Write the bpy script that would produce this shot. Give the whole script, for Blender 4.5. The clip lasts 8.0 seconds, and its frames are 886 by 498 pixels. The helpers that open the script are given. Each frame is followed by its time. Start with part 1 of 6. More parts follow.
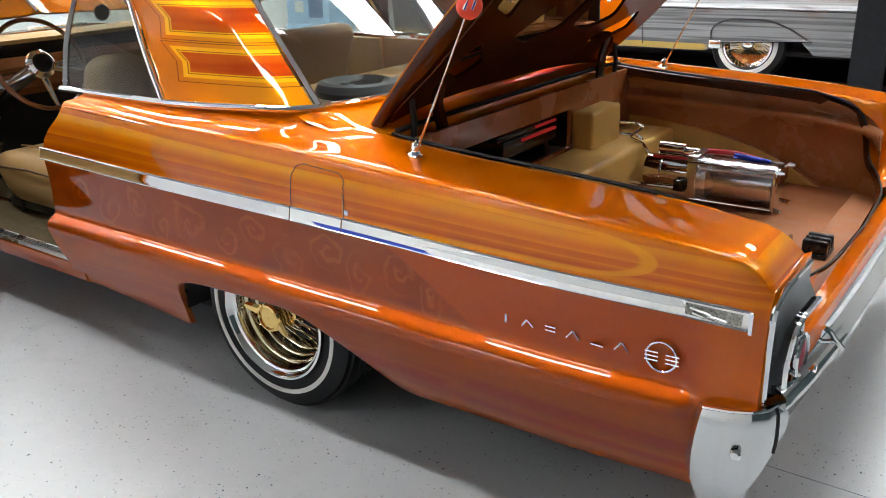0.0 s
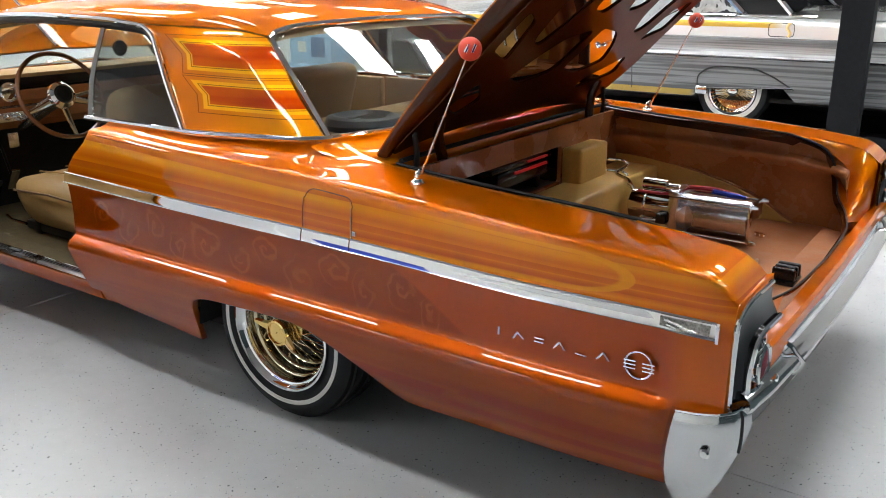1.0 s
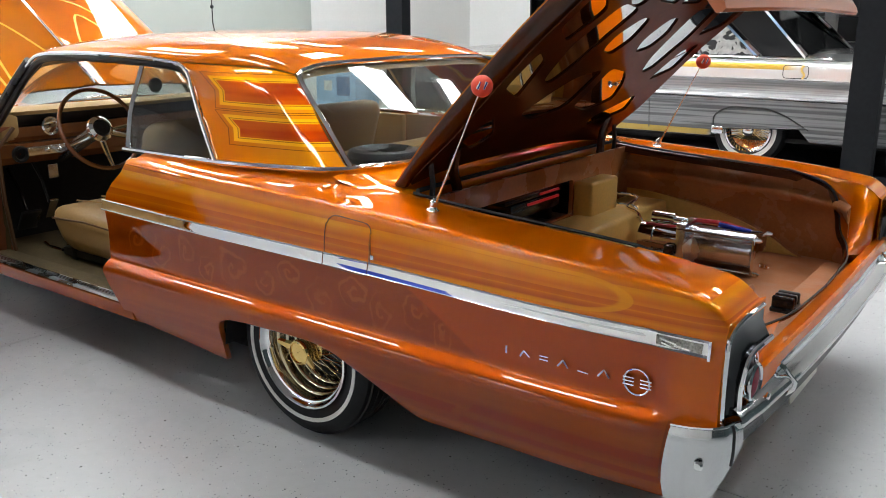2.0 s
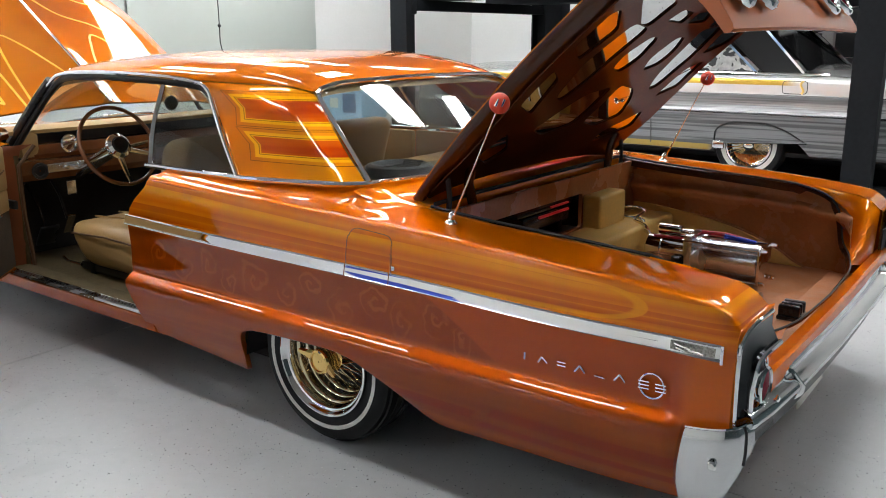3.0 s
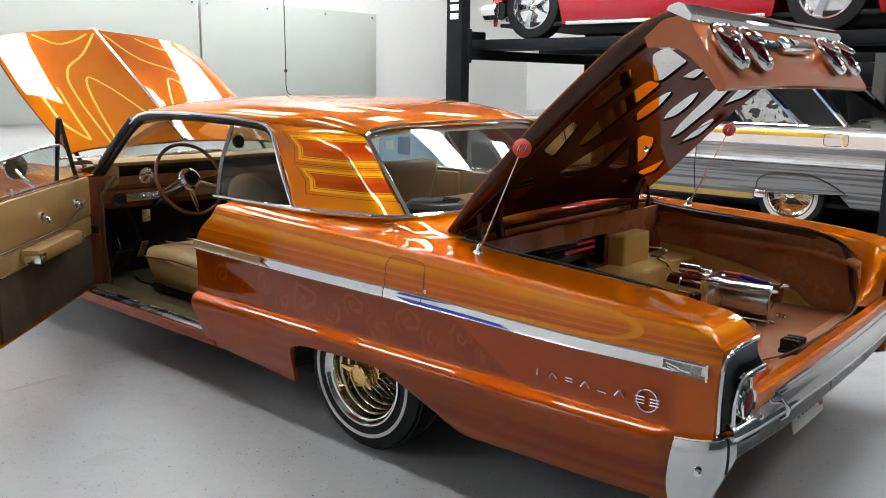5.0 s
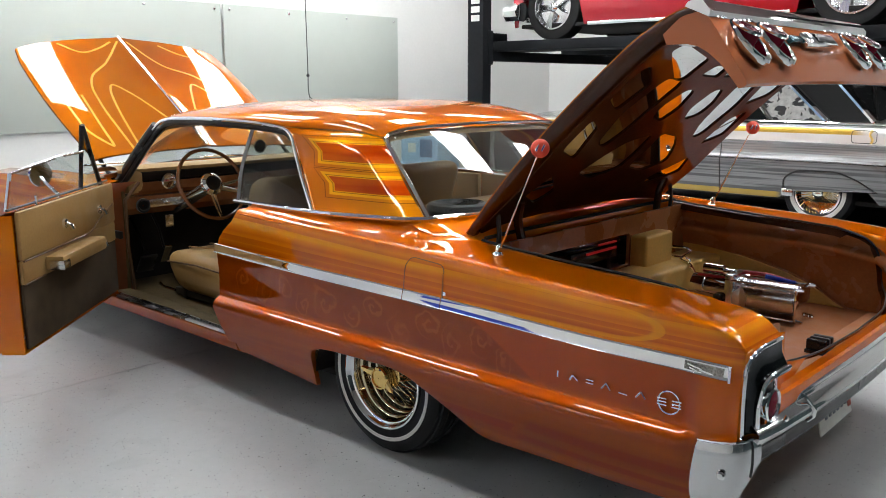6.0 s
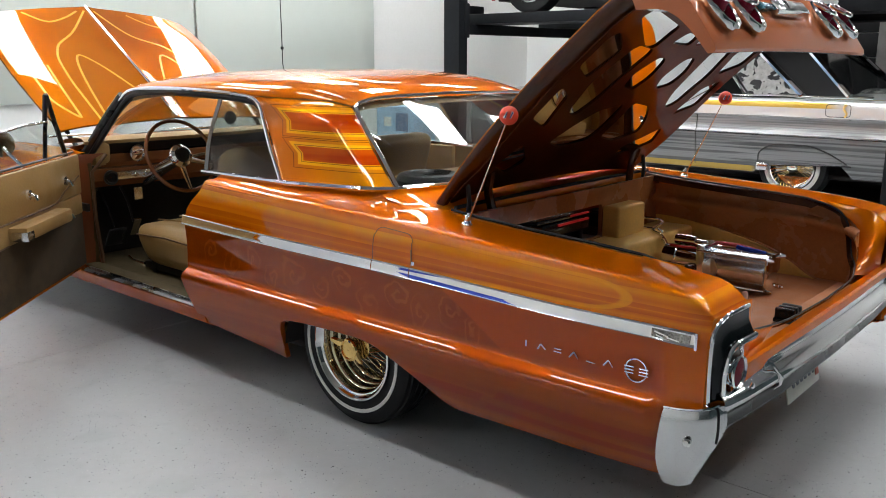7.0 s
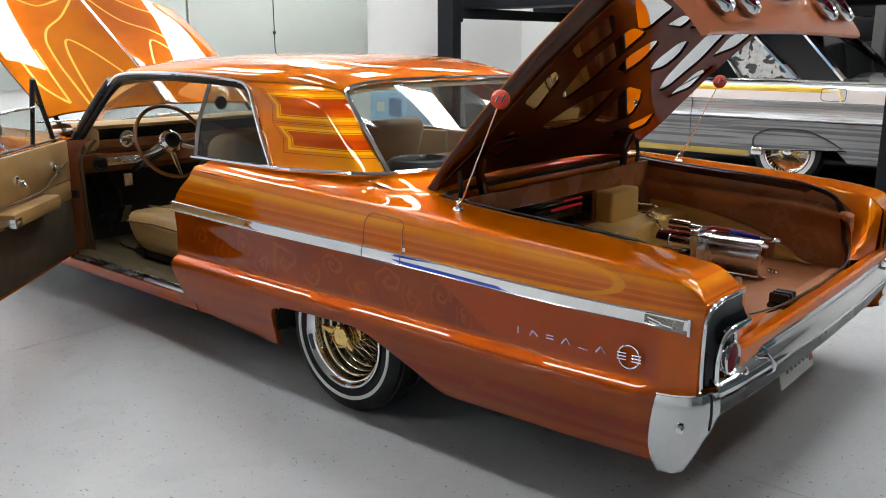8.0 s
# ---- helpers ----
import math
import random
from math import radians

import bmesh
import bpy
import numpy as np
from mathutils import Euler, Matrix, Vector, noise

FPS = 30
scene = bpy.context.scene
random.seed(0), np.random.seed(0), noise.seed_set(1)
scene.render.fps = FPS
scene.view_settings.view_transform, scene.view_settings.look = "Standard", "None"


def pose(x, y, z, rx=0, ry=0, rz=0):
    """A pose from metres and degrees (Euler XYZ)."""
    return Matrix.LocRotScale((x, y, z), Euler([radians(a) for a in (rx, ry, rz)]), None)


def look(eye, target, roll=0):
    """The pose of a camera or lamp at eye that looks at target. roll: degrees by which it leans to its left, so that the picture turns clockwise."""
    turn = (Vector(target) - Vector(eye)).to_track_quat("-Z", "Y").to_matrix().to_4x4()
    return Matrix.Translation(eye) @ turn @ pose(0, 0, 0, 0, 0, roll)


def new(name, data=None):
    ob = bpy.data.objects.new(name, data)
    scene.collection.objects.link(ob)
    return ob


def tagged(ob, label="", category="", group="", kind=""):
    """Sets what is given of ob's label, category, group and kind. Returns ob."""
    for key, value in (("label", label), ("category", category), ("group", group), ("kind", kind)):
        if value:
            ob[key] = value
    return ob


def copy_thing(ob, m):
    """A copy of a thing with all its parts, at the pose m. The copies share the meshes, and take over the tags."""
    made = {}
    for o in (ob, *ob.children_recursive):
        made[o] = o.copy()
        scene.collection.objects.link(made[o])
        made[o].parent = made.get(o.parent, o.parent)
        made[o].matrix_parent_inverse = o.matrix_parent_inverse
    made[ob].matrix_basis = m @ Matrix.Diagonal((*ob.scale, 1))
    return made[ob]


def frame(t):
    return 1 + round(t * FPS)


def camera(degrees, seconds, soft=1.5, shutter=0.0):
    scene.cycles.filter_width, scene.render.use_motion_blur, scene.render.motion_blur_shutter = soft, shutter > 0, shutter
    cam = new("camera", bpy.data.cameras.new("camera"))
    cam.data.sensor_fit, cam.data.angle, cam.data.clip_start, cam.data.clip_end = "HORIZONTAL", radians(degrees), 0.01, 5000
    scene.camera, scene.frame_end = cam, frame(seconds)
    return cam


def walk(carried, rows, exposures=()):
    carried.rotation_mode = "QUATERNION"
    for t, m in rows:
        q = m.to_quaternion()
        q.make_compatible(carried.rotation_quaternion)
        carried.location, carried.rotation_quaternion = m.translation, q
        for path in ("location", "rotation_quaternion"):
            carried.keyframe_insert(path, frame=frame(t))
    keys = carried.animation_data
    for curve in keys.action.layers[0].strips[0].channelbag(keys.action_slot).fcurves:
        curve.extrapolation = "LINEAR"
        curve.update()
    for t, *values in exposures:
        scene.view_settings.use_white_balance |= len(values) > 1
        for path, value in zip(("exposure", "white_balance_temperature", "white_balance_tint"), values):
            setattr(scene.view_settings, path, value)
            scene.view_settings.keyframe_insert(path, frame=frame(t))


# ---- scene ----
cam = camera(55.3, 8.0, soft=0.95)
PATH = [
    (0, (-1.69, 2.423, 1.312), (-0.596, 0.903, 0.612), -1.4),
    (0.5, (-1.702, 2.524, 1.317), (-0.614, 0.98, 0.659), -1.6),
    (1, (-1.787, 2.593, 1.328), (-0.692, 1.035, 0.716), -0.2),
    (1.5, (-1.898, 2.656, 1.329), (-0.762, 1.109, 0.769), 0.6),
    (2.8, (-1.881, 2.768, 1.337), (-0.724, 1.214, 0.844), -0.7),
    (3, (-1.9, 2.8, 1.34), (-0.743, 1.243, 0.852), -0.2),
    (3.5, (-2.001, 2.857, 1.349), (-0.829, 1.303, 0.886), 0.6),
    (4, (-2.083, 2.916, 1.347), (-0.89, 1.375, 0.898), 0.8),
    (4.5, (-2.128, 2.959, 1.354), (-0.9, 1.44, 0.922), 0.9),
    (5, (-2.161, 2.992, 1.362), (-0.886, 1.501, 0.973), 0.8),
    (5.2, (-2.162, 2.99, 1.363), (-0.865, 1.513, 0.994), 0.7),
    (6.3, (-2.171, 2.96, 1.346), (-0.85, 1.509, 0.954), -0.2),
    (6.5, (-2.173, 2.955, 1.334), (-0.863, 1.497, 0.935), -0.1),
    (7, (-2.18, 2.925, 1.325), (-0.902, 1.45, 0.89), 0.1),
    (7.5, (-2.18, 2.902, 1.318), (-0.919, 1.42, 0.856), 0.2),
    (8, (-2.172, 2.895, 1.319), (-0.906, 1.418, 0.851), 0.0),
]
walk(cam, [(t, look(eye, target, roll)) for t, eye, target, roll in PATH],
     [(0.0, 0.17), (0.5, 0.04), (1.0, -0.02), (1.5, -0.09), (3.0, -0.24), (4.0, -0.32), (5.0, -0.34), (6.5, -0.42), (8.0, -0.32)])

# ---- world and light ----
world = bpy.data.worlds.new("world")
scene.world = world
world.use_nodes = True
world.node_tree.nodes["Background"].inputs[0].default_value = (0.9, 0.95, 1.0, 1)
world.node_tree.nodes["Background"].inputs[1].default_value = 0.15


# ---- mesh helpers ----
def V(*a):
    return Vector(a if len(a) > 1 else a[0])


def curve(pts):
    """A smooth function through (x, value) pairs."""
    pts = sorted(pts)
    xs, vs = [p[0] for p in pts], [p[1] for p in pts]
    n = len(xs)
    m = []
    for i in range(n):
        if i == 0:
            m.append((vs[1] - vs[0]) / (xs[1] - xs[0]))
        elif i == n - 1:
            m.append((vs[-1] - vs[-2]) / (xs[-1] - xs[-2]))
        else:
            a = (vs[i] - vs[i - 1]) / (xs[i] - xs[i - 1])
            b = (vs[i + 1] - vs[i]) / (xs[i + 1] - xs[i])
            m.append(0.0 if a * b <= 0 else 2 * a * b / (a + b))

    def f(x):
        if x <= xs[0]:
            return vs[0]
        if x >= xs[-1]:
            return vs[-1]
        i = max(k for k in range(n - 1) if xs[k] <= x)
        h = xs[i + 1] - xs[i]
        t = (x - xs[i]) / h
        return ((2 * t ** 3 - 3 * t * t + 1) * vs[i] + (t ** 3 - 2 * t * t + t) * h * m[i]
                + (3 * t * t - 2 * t ** 3) * vs[i + 1] + (t ** 3 - t * t) * h * m[i + 1])
    return f


def spline(pts, n):
    """n + 1 points along a smooth curve through pts."""
    pts = [V(p) for p in pts]
    d = [0.0]
    for a, b in zip(pts, pts[1:]):
        d.append(d[-1] + max((b - a).length, 1e-5))
    fs = [curve([(d[i], p[k]) for i, p in enumerate(pts)]) for k in range(3)]
    return [V(*[f(d[-1] * i / n) for f in fs]) for i in range(n + 1)]


def smooth(a, b, x):
    t = min(max((x - a) / (b - a), 0), 1)
    return t * t * (3 - 2 * t)


def loft(rows, bm=None, ring=False, cap=False):
    bm = bm or bmesh.new()
    vs = [[bm.verts.new(p) for p in r] for r in rows]
    for a, b in zip(vs, vs[1:]):
        n = len(a)
        for i in range(n if ring else n - 1):
            j = (i + 1) % n
            q = [a[i], a[j], b[j], b[i]]
            if len({tuple(round(c, 5) for c in v.co) for v in q}) >= 3:
                try:
                    bm.faces.new(q)
                except ValueError:
                    pass
    if cap:
        for r in (vs[0], vs[-1]):
            try:
                bm.faces.new(r)
            except ValueError:
                pass
    return bm


def tube(pts, r, bm=None, n=8, closed=False):
    """A round bar along pts; r is one radius or one for each point."""
    pts = [V(p) for p in pts]
    rs = r if isinstance(r, (list, tuple)) else [r] * len(pts)
    rows = []
    up = None
    for i, p in enumerate(pts):
        if closed:
            d = pts[(i + 1) % len(pts)] - pts[i - 1]
        else:
            d = pts[min(i + 1, len(pts) - 1)] - pts[max(i - 1, 0)]
        d.normalize()
        if up is None:
            up = d.orthogonal().normalized()
        up = (up - d * up.dot(d))
        up = up.normalized() if up.length > 1e-6 else d.orthogonal().normalized()
        s = d.cross(up)
        rows.append([p + (up * math.cos(a) + s * math.sin(a)) * rs[i] for a in [2 * math.pi * k / n for k in range(n)]])
    if closed:
        rows.append(rows[0])
    return loft(rows, bm, ring=True, cap=not closed)


def lathe(profile, at, axis, bm=None, n=40, cap=False):
    """profile: (radius, way along axis) pairs turned round the axis."""
    axis = V(axis).normalized()
    u = axis.orthogonal().normalized()
    w = axis.cross(u)
    rows = [[V(at) + axis * h + (u * math.cos(a) + w * math.sin(a)) * r for a in [2 * math.pi * k / n for k in range(n)]] for r, h in profile]
    return loft(rows, bm, ring=True, cap=cap)


def box(x0, x1, y0, y1, z0, z1, bevel=0.0, bm=None, m=None, seg=2):
    own = bmesh.new()
    bmesh.ops.create_cube(own, size=1)
    for v in own.verts:
        v.co = V((x0 + x1) / 2 + v.co.x * (x1 - x0), (y0 + y1) / 2 + v.co.y * (y1 - y0), (z0 + z1) / 2 + v.co.z * (z1 - z0))
    if bevel:
        bmesh.ops.bevel(own, geom=own.edges[:], offset=bevel, segments=seg, affect="EDGES", profile=0.5)
    if m:
        bmesh.ops.transform(own, matrix=m, verts=own.verts)
    if bm is None:
        return own
    me = bpy.data.meshes.new("tmp")
    own.to_mesh(me)
    bm.from_mesh(me)
    bpy.data.meshes.remove(me)
    own.free()
    return bm


def plate(outline, m, thick, bm=None, holes=()):
    """A flat sheet: outline in the plane of m, thick along its z; holes are outlines cut through."""
    bm = bm or bmesh.new()
    loops = [outline, *holes]
    made = []
    for z in (0, thick):
        edges = []
        ring = []
        for lp in loops:
            vs = [bm.verts.new(m @ V(x, y, z)) for x, y in lp]
            ring.append(vs)
            edges += [bm.edges.new((vs[i], vs[(i + 1) % len(vs)])) for i in range(len(vs))]
        bmesh.ops.triangle_fill(bm, edges=edges, use_beauty=True, use_dissolve=False)
        made.append(ring)
    for a, b in zip(*made):
        n = len(a)
        for i in range(n):
            j = (i + 1) % n
            bm.faces.new((a[i], a[j], b[j], b[i]))
    return bm


def rounded(pts, r, n=5):
    """A closed outline with its corners rounded."""
    out = []
    pts = [Vector(p) for p in pts]
    for i, p in enumerate(pts):
        a, b = pts[i - 1], pts[(i + 1) % len(pts)]
        da, db = (a - p), (b - p)
        k = min(r, da.length * 0.45, db.length * 0.45)
        s, e = p + da.normalized() * k, p + db.normalized() * k
        for j in range(n + 1):
            t = j / n
            out.append(tuple((1 - t) ** 2 * s + 2 * t * (1 - t) * p + t * t * e))
    return out


def mesh_ob(name, bm, mat, angle=35, thick=0.0):
    bmesh.ops.remove_doubles(bm, verts=bm.verts, dist=1e-5)
    bmesh.ops.recalc_face_normals(bm, faces=bm.faces)
    if thick:
        bmesh.ops.solidify(bm, geom=bm.faces[:], thickness=thick)
        bmesh.ops.recalc_face_normals(bm, faces=bm.faces)
    for f in bm.faces:
        f.smooth = True
    for e in bm.edges:
        if len(e.link_faces) == 2 and e.calc_face_angle(0) > radians(angle):
            e.smooth = False
    me = bpy.data.meshes.new(name)
    bm.to_mesh(me)
    bm.free()
    me.materials.append(mat)
    return new(name, me)


def part(name, bm, mat, parent, label="", angle=35, thick=0.0):
    ob = mesh_ob(name, bm, mat, angle, thick)
    ob.parent = parent
    if label:
        ob["label"] = label
    return ob


def thing(name, label, category, group="", kind="", at=(0, 0, 0)):
    ob = new(name)
    ob.empty_display_size = 0.1
    ob.location = at
    return tagged(ob, label, category, group, kind)


def solo(name, bm, mat, label, category="", group="", kind="", angle=35, thick=0.0):
    return tagged(mesh_ob(name, bm, mat, angle, thick), label, category, group, kind)


def mirror(p):
    return V(p[0], -p[1], p[2])


# ---- materials ----
def material(name, color, rough=0.5, metal=0.0, coat=0.0, grain=0.0, scale=40.0, bump=0.0, spread=0.0, emit=0.0, trans=0.0, ior=1.45, coat_rough=0.03):
    """A node material: base colour with grain at two sizes, wear in the gloss and fine relief."""
    mat = bpy.data.materials.new(name)
    mat.use_nodes = True
    nt = mat.node_tree
    b = nt.nodes["Principled BSDF"]
    b.inputs["Base Color"].default_value = (*color, 1)
    b.inputs["Roughness"].default_value = rough
    b.inputs["Metallic"].default_value = metal
    b.inputs["Coat Weight"].default_value = coat
    b.inputs["Coat Roughness"].default_value = coat_rough
    b.inputs["IOR"].default_value = ior
    b.inputs["Transmission Weight"].default_value = trans
    if emit:
        b.inputs["Emission Color"].default_value = (*color, 1)
        b.inputs["Emission Strength"].default_value = emit
    if grain or bump or spread:
        geo = nt.nodes.new("ShaderNodeTexCoord")
        n1, n2 = nt.nodes.new("ShaderNodeTexNoise"), nt.nodes.new("ShaderNodeTexNoise")
        n1.inputs["Scale"].default_value, n2.inputs["Scale"].default_value = scale, scale * 0.08
        n1.inputs["Detail"].default_value = n2.inputs["Detail"].default_value = 5
        for n in (n1, n2):
            nt.links.new(geo.outputs["Object"], n.inputs["Vector"])
        mix = nt.nodes.new("ShaderNodeMath")
        mix.operation = "ADD"
        nt.links.new(n1.outputs["Fac"], mix.inputs[0])
        nt.links.new(n2.outputs["Fac"], mix.inputs[1])
        if grain:
            ramp = nt.nodes.new("ShaderNodeMapRange")
            ramp.inputs["From Min"].default_value, ramp.inputs["From Max"].default_value = 0.6, 1.4
            ramp.inputs["To Min"].default_value, ramp.inputs["To Max"].default_value = 1 - grain, 1 + grain
            nt.links.new(mix.outputs[0], ramp.inputs["Value"])
            mul = nt.nodes.new("ShaderNodeVectorMath")
            mul.operation = "SCALE"
            mul.inputs[0].default_value = color
            nt.links.new(ramp.outputs[0], mul.inputs["Scale"])
            nt.links.new(mul.outputs[0], b.inputs["Base Color"])
        if spread:
            r2 = nt.nodes.new("ShaderNodeMapRange")
            r2.inputs["From Min"].default_value, r2.inputs["From Max"].default_value = 0.35, 0.65
            r2.inputs["To Min"].default_value, r2.inputs["To Max"].default_value = max(rough - spread, 0.01), rough + spread
            nt.links.new(n2.outputs["Fac"], r2.inputs["Value"])
            nt.links.new(r2.outputs[0], b.inputs["Roughness"])
        if bump:
            bp = nt.nodes.new("ShaderNodeBump")
            bp.inputs["Strength"].default_value = bump
            bp.inputs["Distance"].default_value = 0.002
            nt.links.new(n1.outputs["Fac"], bp.inputs["Height"])
            nt.links.new(bp.outputs[0], b.inputs["Normal"])
    return mat


class Net:
    """Short hand for shader nodes."""

    def __init__(self, mat):
        self.t = mat.node_tree
        self.b = self.t.nodes["Principled BSDF"]

    def node(self, kind, **sets):
        n = self.t.nodes.new(kind)
        for k, v in sets.items():
            n.inputs[k.replace("_", " ")].default_value = v
        return n

    def link(self, a, b):
        self.t.links.new(a, b)
        return b

    def math(self, op, a, b=0.0, clamp=False):
        n = self.t.nodes.new("ShaderNodeMath")
        n.operation, n.use_clamp = op, clamp
        for i, v in enumerate((a, b)):
            if isinstance(v, (int, float)):
                n.inputs[i].default_value = v
            else:
                self.t.links.new(v, n.inputs[i])
        return n.outputs[0]

    def mix(self, f, a, b):
        n = self.t.nodes.new("ShaderNodeMix")
        n.data_type = "RGBA"
        for i, v in ((0, f), (6, a), (7, b)):
            if isinstance(v, (int, float)):
                n.inputs[i].default_value = v
            elif isinstance(v, tuple):
                n.inputs[i].default_value = (*v, 1)
            else:
                self.t.links.new(v, n.inputs[i])
        return n.outputs[2]

    def step(self, v, lo, hi):
        n = self.t.nodes.new("ShaderNodeMapRange")
        n.interpolation_type = "SMOOTHSTEP"
        self.t.links.new(v, n.inputs["Value"])
        n.inputs["From Min"].default_value, n.inputs["From Max"].default_value = lo, hi
        return n.outputs[0]

    def noise(self, vec, scale, detail=4.0, distort=0.0):
        n = self.t.nodes.new("ShaderNodeTexNoise")
        n.inputs["Scale"].default_value, n.inputs["Detail"].default_value, n.inputs["Distortion"].default_value = scale, detail, distort
        self.t.links.new(vec, n.inputs["Vector"])
        return n.outputs["Fac"]

    def stretch(self, vec, x, y, z):
        n = self.t.nodes.new("ShaderNodeVectorMath")
        n.operation = "MULTIPLY"
        n.inputs[1].default_value = (x, y, z)
        self.t.links.new(vec, n.inputs[0])
        return n.outputs[0]


def candy(name, kind):
    """Candy paint under clear lacquer: copper orange with streaks and ghosted patterns laid out on the panels."""
    mat = material(name, (0.42, 0.09, 0.008), 0.40, 0.50, 1.0, coat_rough=0.002)
    g = Net(mat)
    g.b.inputs["Specular IOR Level"].default_value = 0.0
    g.b.inputs["Specular Tint"].default_value = (1.0, 0.45, 0.10, 1)
    g.b.inputs["Coat IOR"].default_value = 1.46
    pos = g.node("ShaderNodeTexCoord").outputs["Object"]
    sep = g.node("ShaderNodeSeparateXYZ")
    g.link(pos, sep.inputs[0])
    x, y, z = sep.outputs
    streak = g.noise(g.stretch(pos, 0.8, 1.0, 15.0), 1.5, 1.5, 0.2)
    cloud = g.noise(pos, 3.0, 3.0)
    red, copper, orange, gold = (0.56, 0.088, 0.0), (0.66, 0.140, 0.0), (0.78, 0.220, 0.0), (0.85, 0.320, 0.001)
    base = g.mix(g.step(cloud, 0.35, 0.7), copper, orange)
    if kind == "side":
        # long candy bands between the moulding and the shoulder
        v = g.math("DIVIDE", g.math("SUBTRACT", z, 0.655), g.math("ADD", 0.157, g.math("MULTIPLY", x, 0.045)))
        drift = g.noise(g.stretch(pos, 0.7, 1.0, 5.0), 1.3, 2.0)
        v = g.math("ADD", v, g.math("MULTIPLY", g.math("SUBTRACT", drift, 0.5), 0.10))
        v = g.math("SUBTRACT", v, 0.45)
        back = g.math("DIVIDE", g.math("MAXIMUM", g.math("SUBTRACT", -0.98, x), 0.0), 0.40)
        ring = g.math("SQRT", g.math("ADD", g.math("MULTIPLY", v, v), g.math("MULTIPLY", back, back)))
        outline = g.math("MULTIPLY", g.step(ring, 0.30, 0.34), g.math("SUBTRACT", 1.0, g.step(ring, 0.40, 0.41)))
        outline = g.math("MULTIPLY", outline, g.math("SUBTRACT", 1.0, g.step(x, -0.75, -0.35)))
        v = g.math("ADD", v, g.math("MULTIPLY", g.math("SUBTRACT", g.noise(g.stretch(pos, 0.5, 1.0, 0.0), 2.0, 1.0), 0.5), 0.10))
        v = g.math("ADD", v, 0.5)
        ramp = g.t.nodes.new("ShaderNodeValToRGB")
        stops = ((0.0, copper), (0.10, orange), (0.20, copper), (0.205, red), (0.30, copper), (0.34, orange), (0.345, copper), (0.46, red), (0.465, orange), (0.56, copper), (0.66, orange), (0.72, gold), (0.80, gold), (0.81, copper), (0.90, orange), (1.0, copper))
        while len(ramp.color_ramp.elements) < len(stops):
            ramp.color_ramp.elements.new(0.5)
        for e, (at, c) in zip(ramp.color_ramp.elements, stops):
            e.position, e.color = at, (*c, 1)
        g.link(v, ramp.inputs[0])
        upper = g.mix(g.math("MULTIPLY", g.step(streak, 0.42, 0.6), 0.4), ramp.outputs[0], (0.68, 0.15, 0.0))
        upper = g.mix(g.math("MULTIPLY", outline, 0.75), upper, gold)
        # ghosted scrollwork: curled strokes inside a darker field that ends in a slanted point
        wx = g.math("ADD", x, g.math("MULTIPLY", g.math("SUBTRACT", g.noise(pos, 11.0, 3.0), 0.5), 0.11))
        wz = g.math("ADD", z, g.math("MULTIPLY", g.math("SUBTRACT", g.noise(g.stretch(pos, 1.0, 1.0, 1.3), 10.0, 3.0), 0.5), 0.08))
        leaf = None
        for cx, cz, r, turn_ in ((0.80, 0.555, 0.055, 1), (0.66, 0.520, 0.060, -1), (0.50, 0.560, 0.062, 1), (0.40, 0.505, 0.050, -1), (0.27, 0.545, 0.070, 1), (0.12, 0.515, 0.055, -1),
                                 (0.00, 0.565, 0.060, 1), (-0.13, 0.510, 0.060, -1), (-0.27, 0.560, 0.055, 1), (-0.38, 0.515, 0.060, -1), (-0.51, 0.545, 0.052, 1), (-0.60, 0.500, 0.045, -1)):
            dx, dz = g.math("SUBTRACT", wx, cx), g.math("SUBTRACT", wz, cz)
            rad = g.math("SQRT", g.math("ADD", g.math("MULTIPLY", dx, dx), g.math("MULTIPLY", dz, dz)))
            ang = g.math("MULTIPLY", g.math("ARCTAN2", dz, dx), turn_ / (2 * math.pi))
            arm_ = g.math("FRACT", g.math("ADD", ang, g.math("MULTIPLY", rad, 1.6 / r)))
            stroke = g.math("SUBTRACT", 1.0, g.step(g.math("ABSOLUTE", g.math("SUBTRACT", arm_, 0.5)), 0.10, 0.24))
            stroke = g.math("MULTIPLY", stroke, g.math("SUBTRACT", 1.0, g.step(rad, r * 0.85, r * 1.1)))
            leaf = stroke if leaf is None else g.math("MAXIMUM", leaf, stroke)
        here = g.math("MULTIPLY", g.step(g.math("ADD", x, g.math("MULTIPLY", g.math("SUBTRACT", 0.47, z), 1.6)), -0.715, -0.695), g.step(z, 0.45, 0.47))
        blot = g.step(g.noise(pos, 6.0, 3.0), 0.35, 0.7)
        field_ = g.mix(blot, (0.27, 0.040, 0.0), (0.34, 0.055, 0.001))
        field_ = g.mix(g.math("MULTIPLY", g.math("MULTIPLY", leaf, g.step(g.noise(pos, 14.0, 2.0), 0.25, 0.5)), 0.75), field_, (0.43, 0.085, 0.008))
        cove = g.mix(g.math("MULTIPLY", here, 0.9), (0.44, 0.062, 0.0), field_)
        # copper brown lower flank, darkened further for the shade near the floor
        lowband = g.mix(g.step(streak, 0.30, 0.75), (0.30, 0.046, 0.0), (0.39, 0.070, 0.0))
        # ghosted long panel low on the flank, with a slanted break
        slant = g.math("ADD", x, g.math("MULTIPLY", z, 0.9))
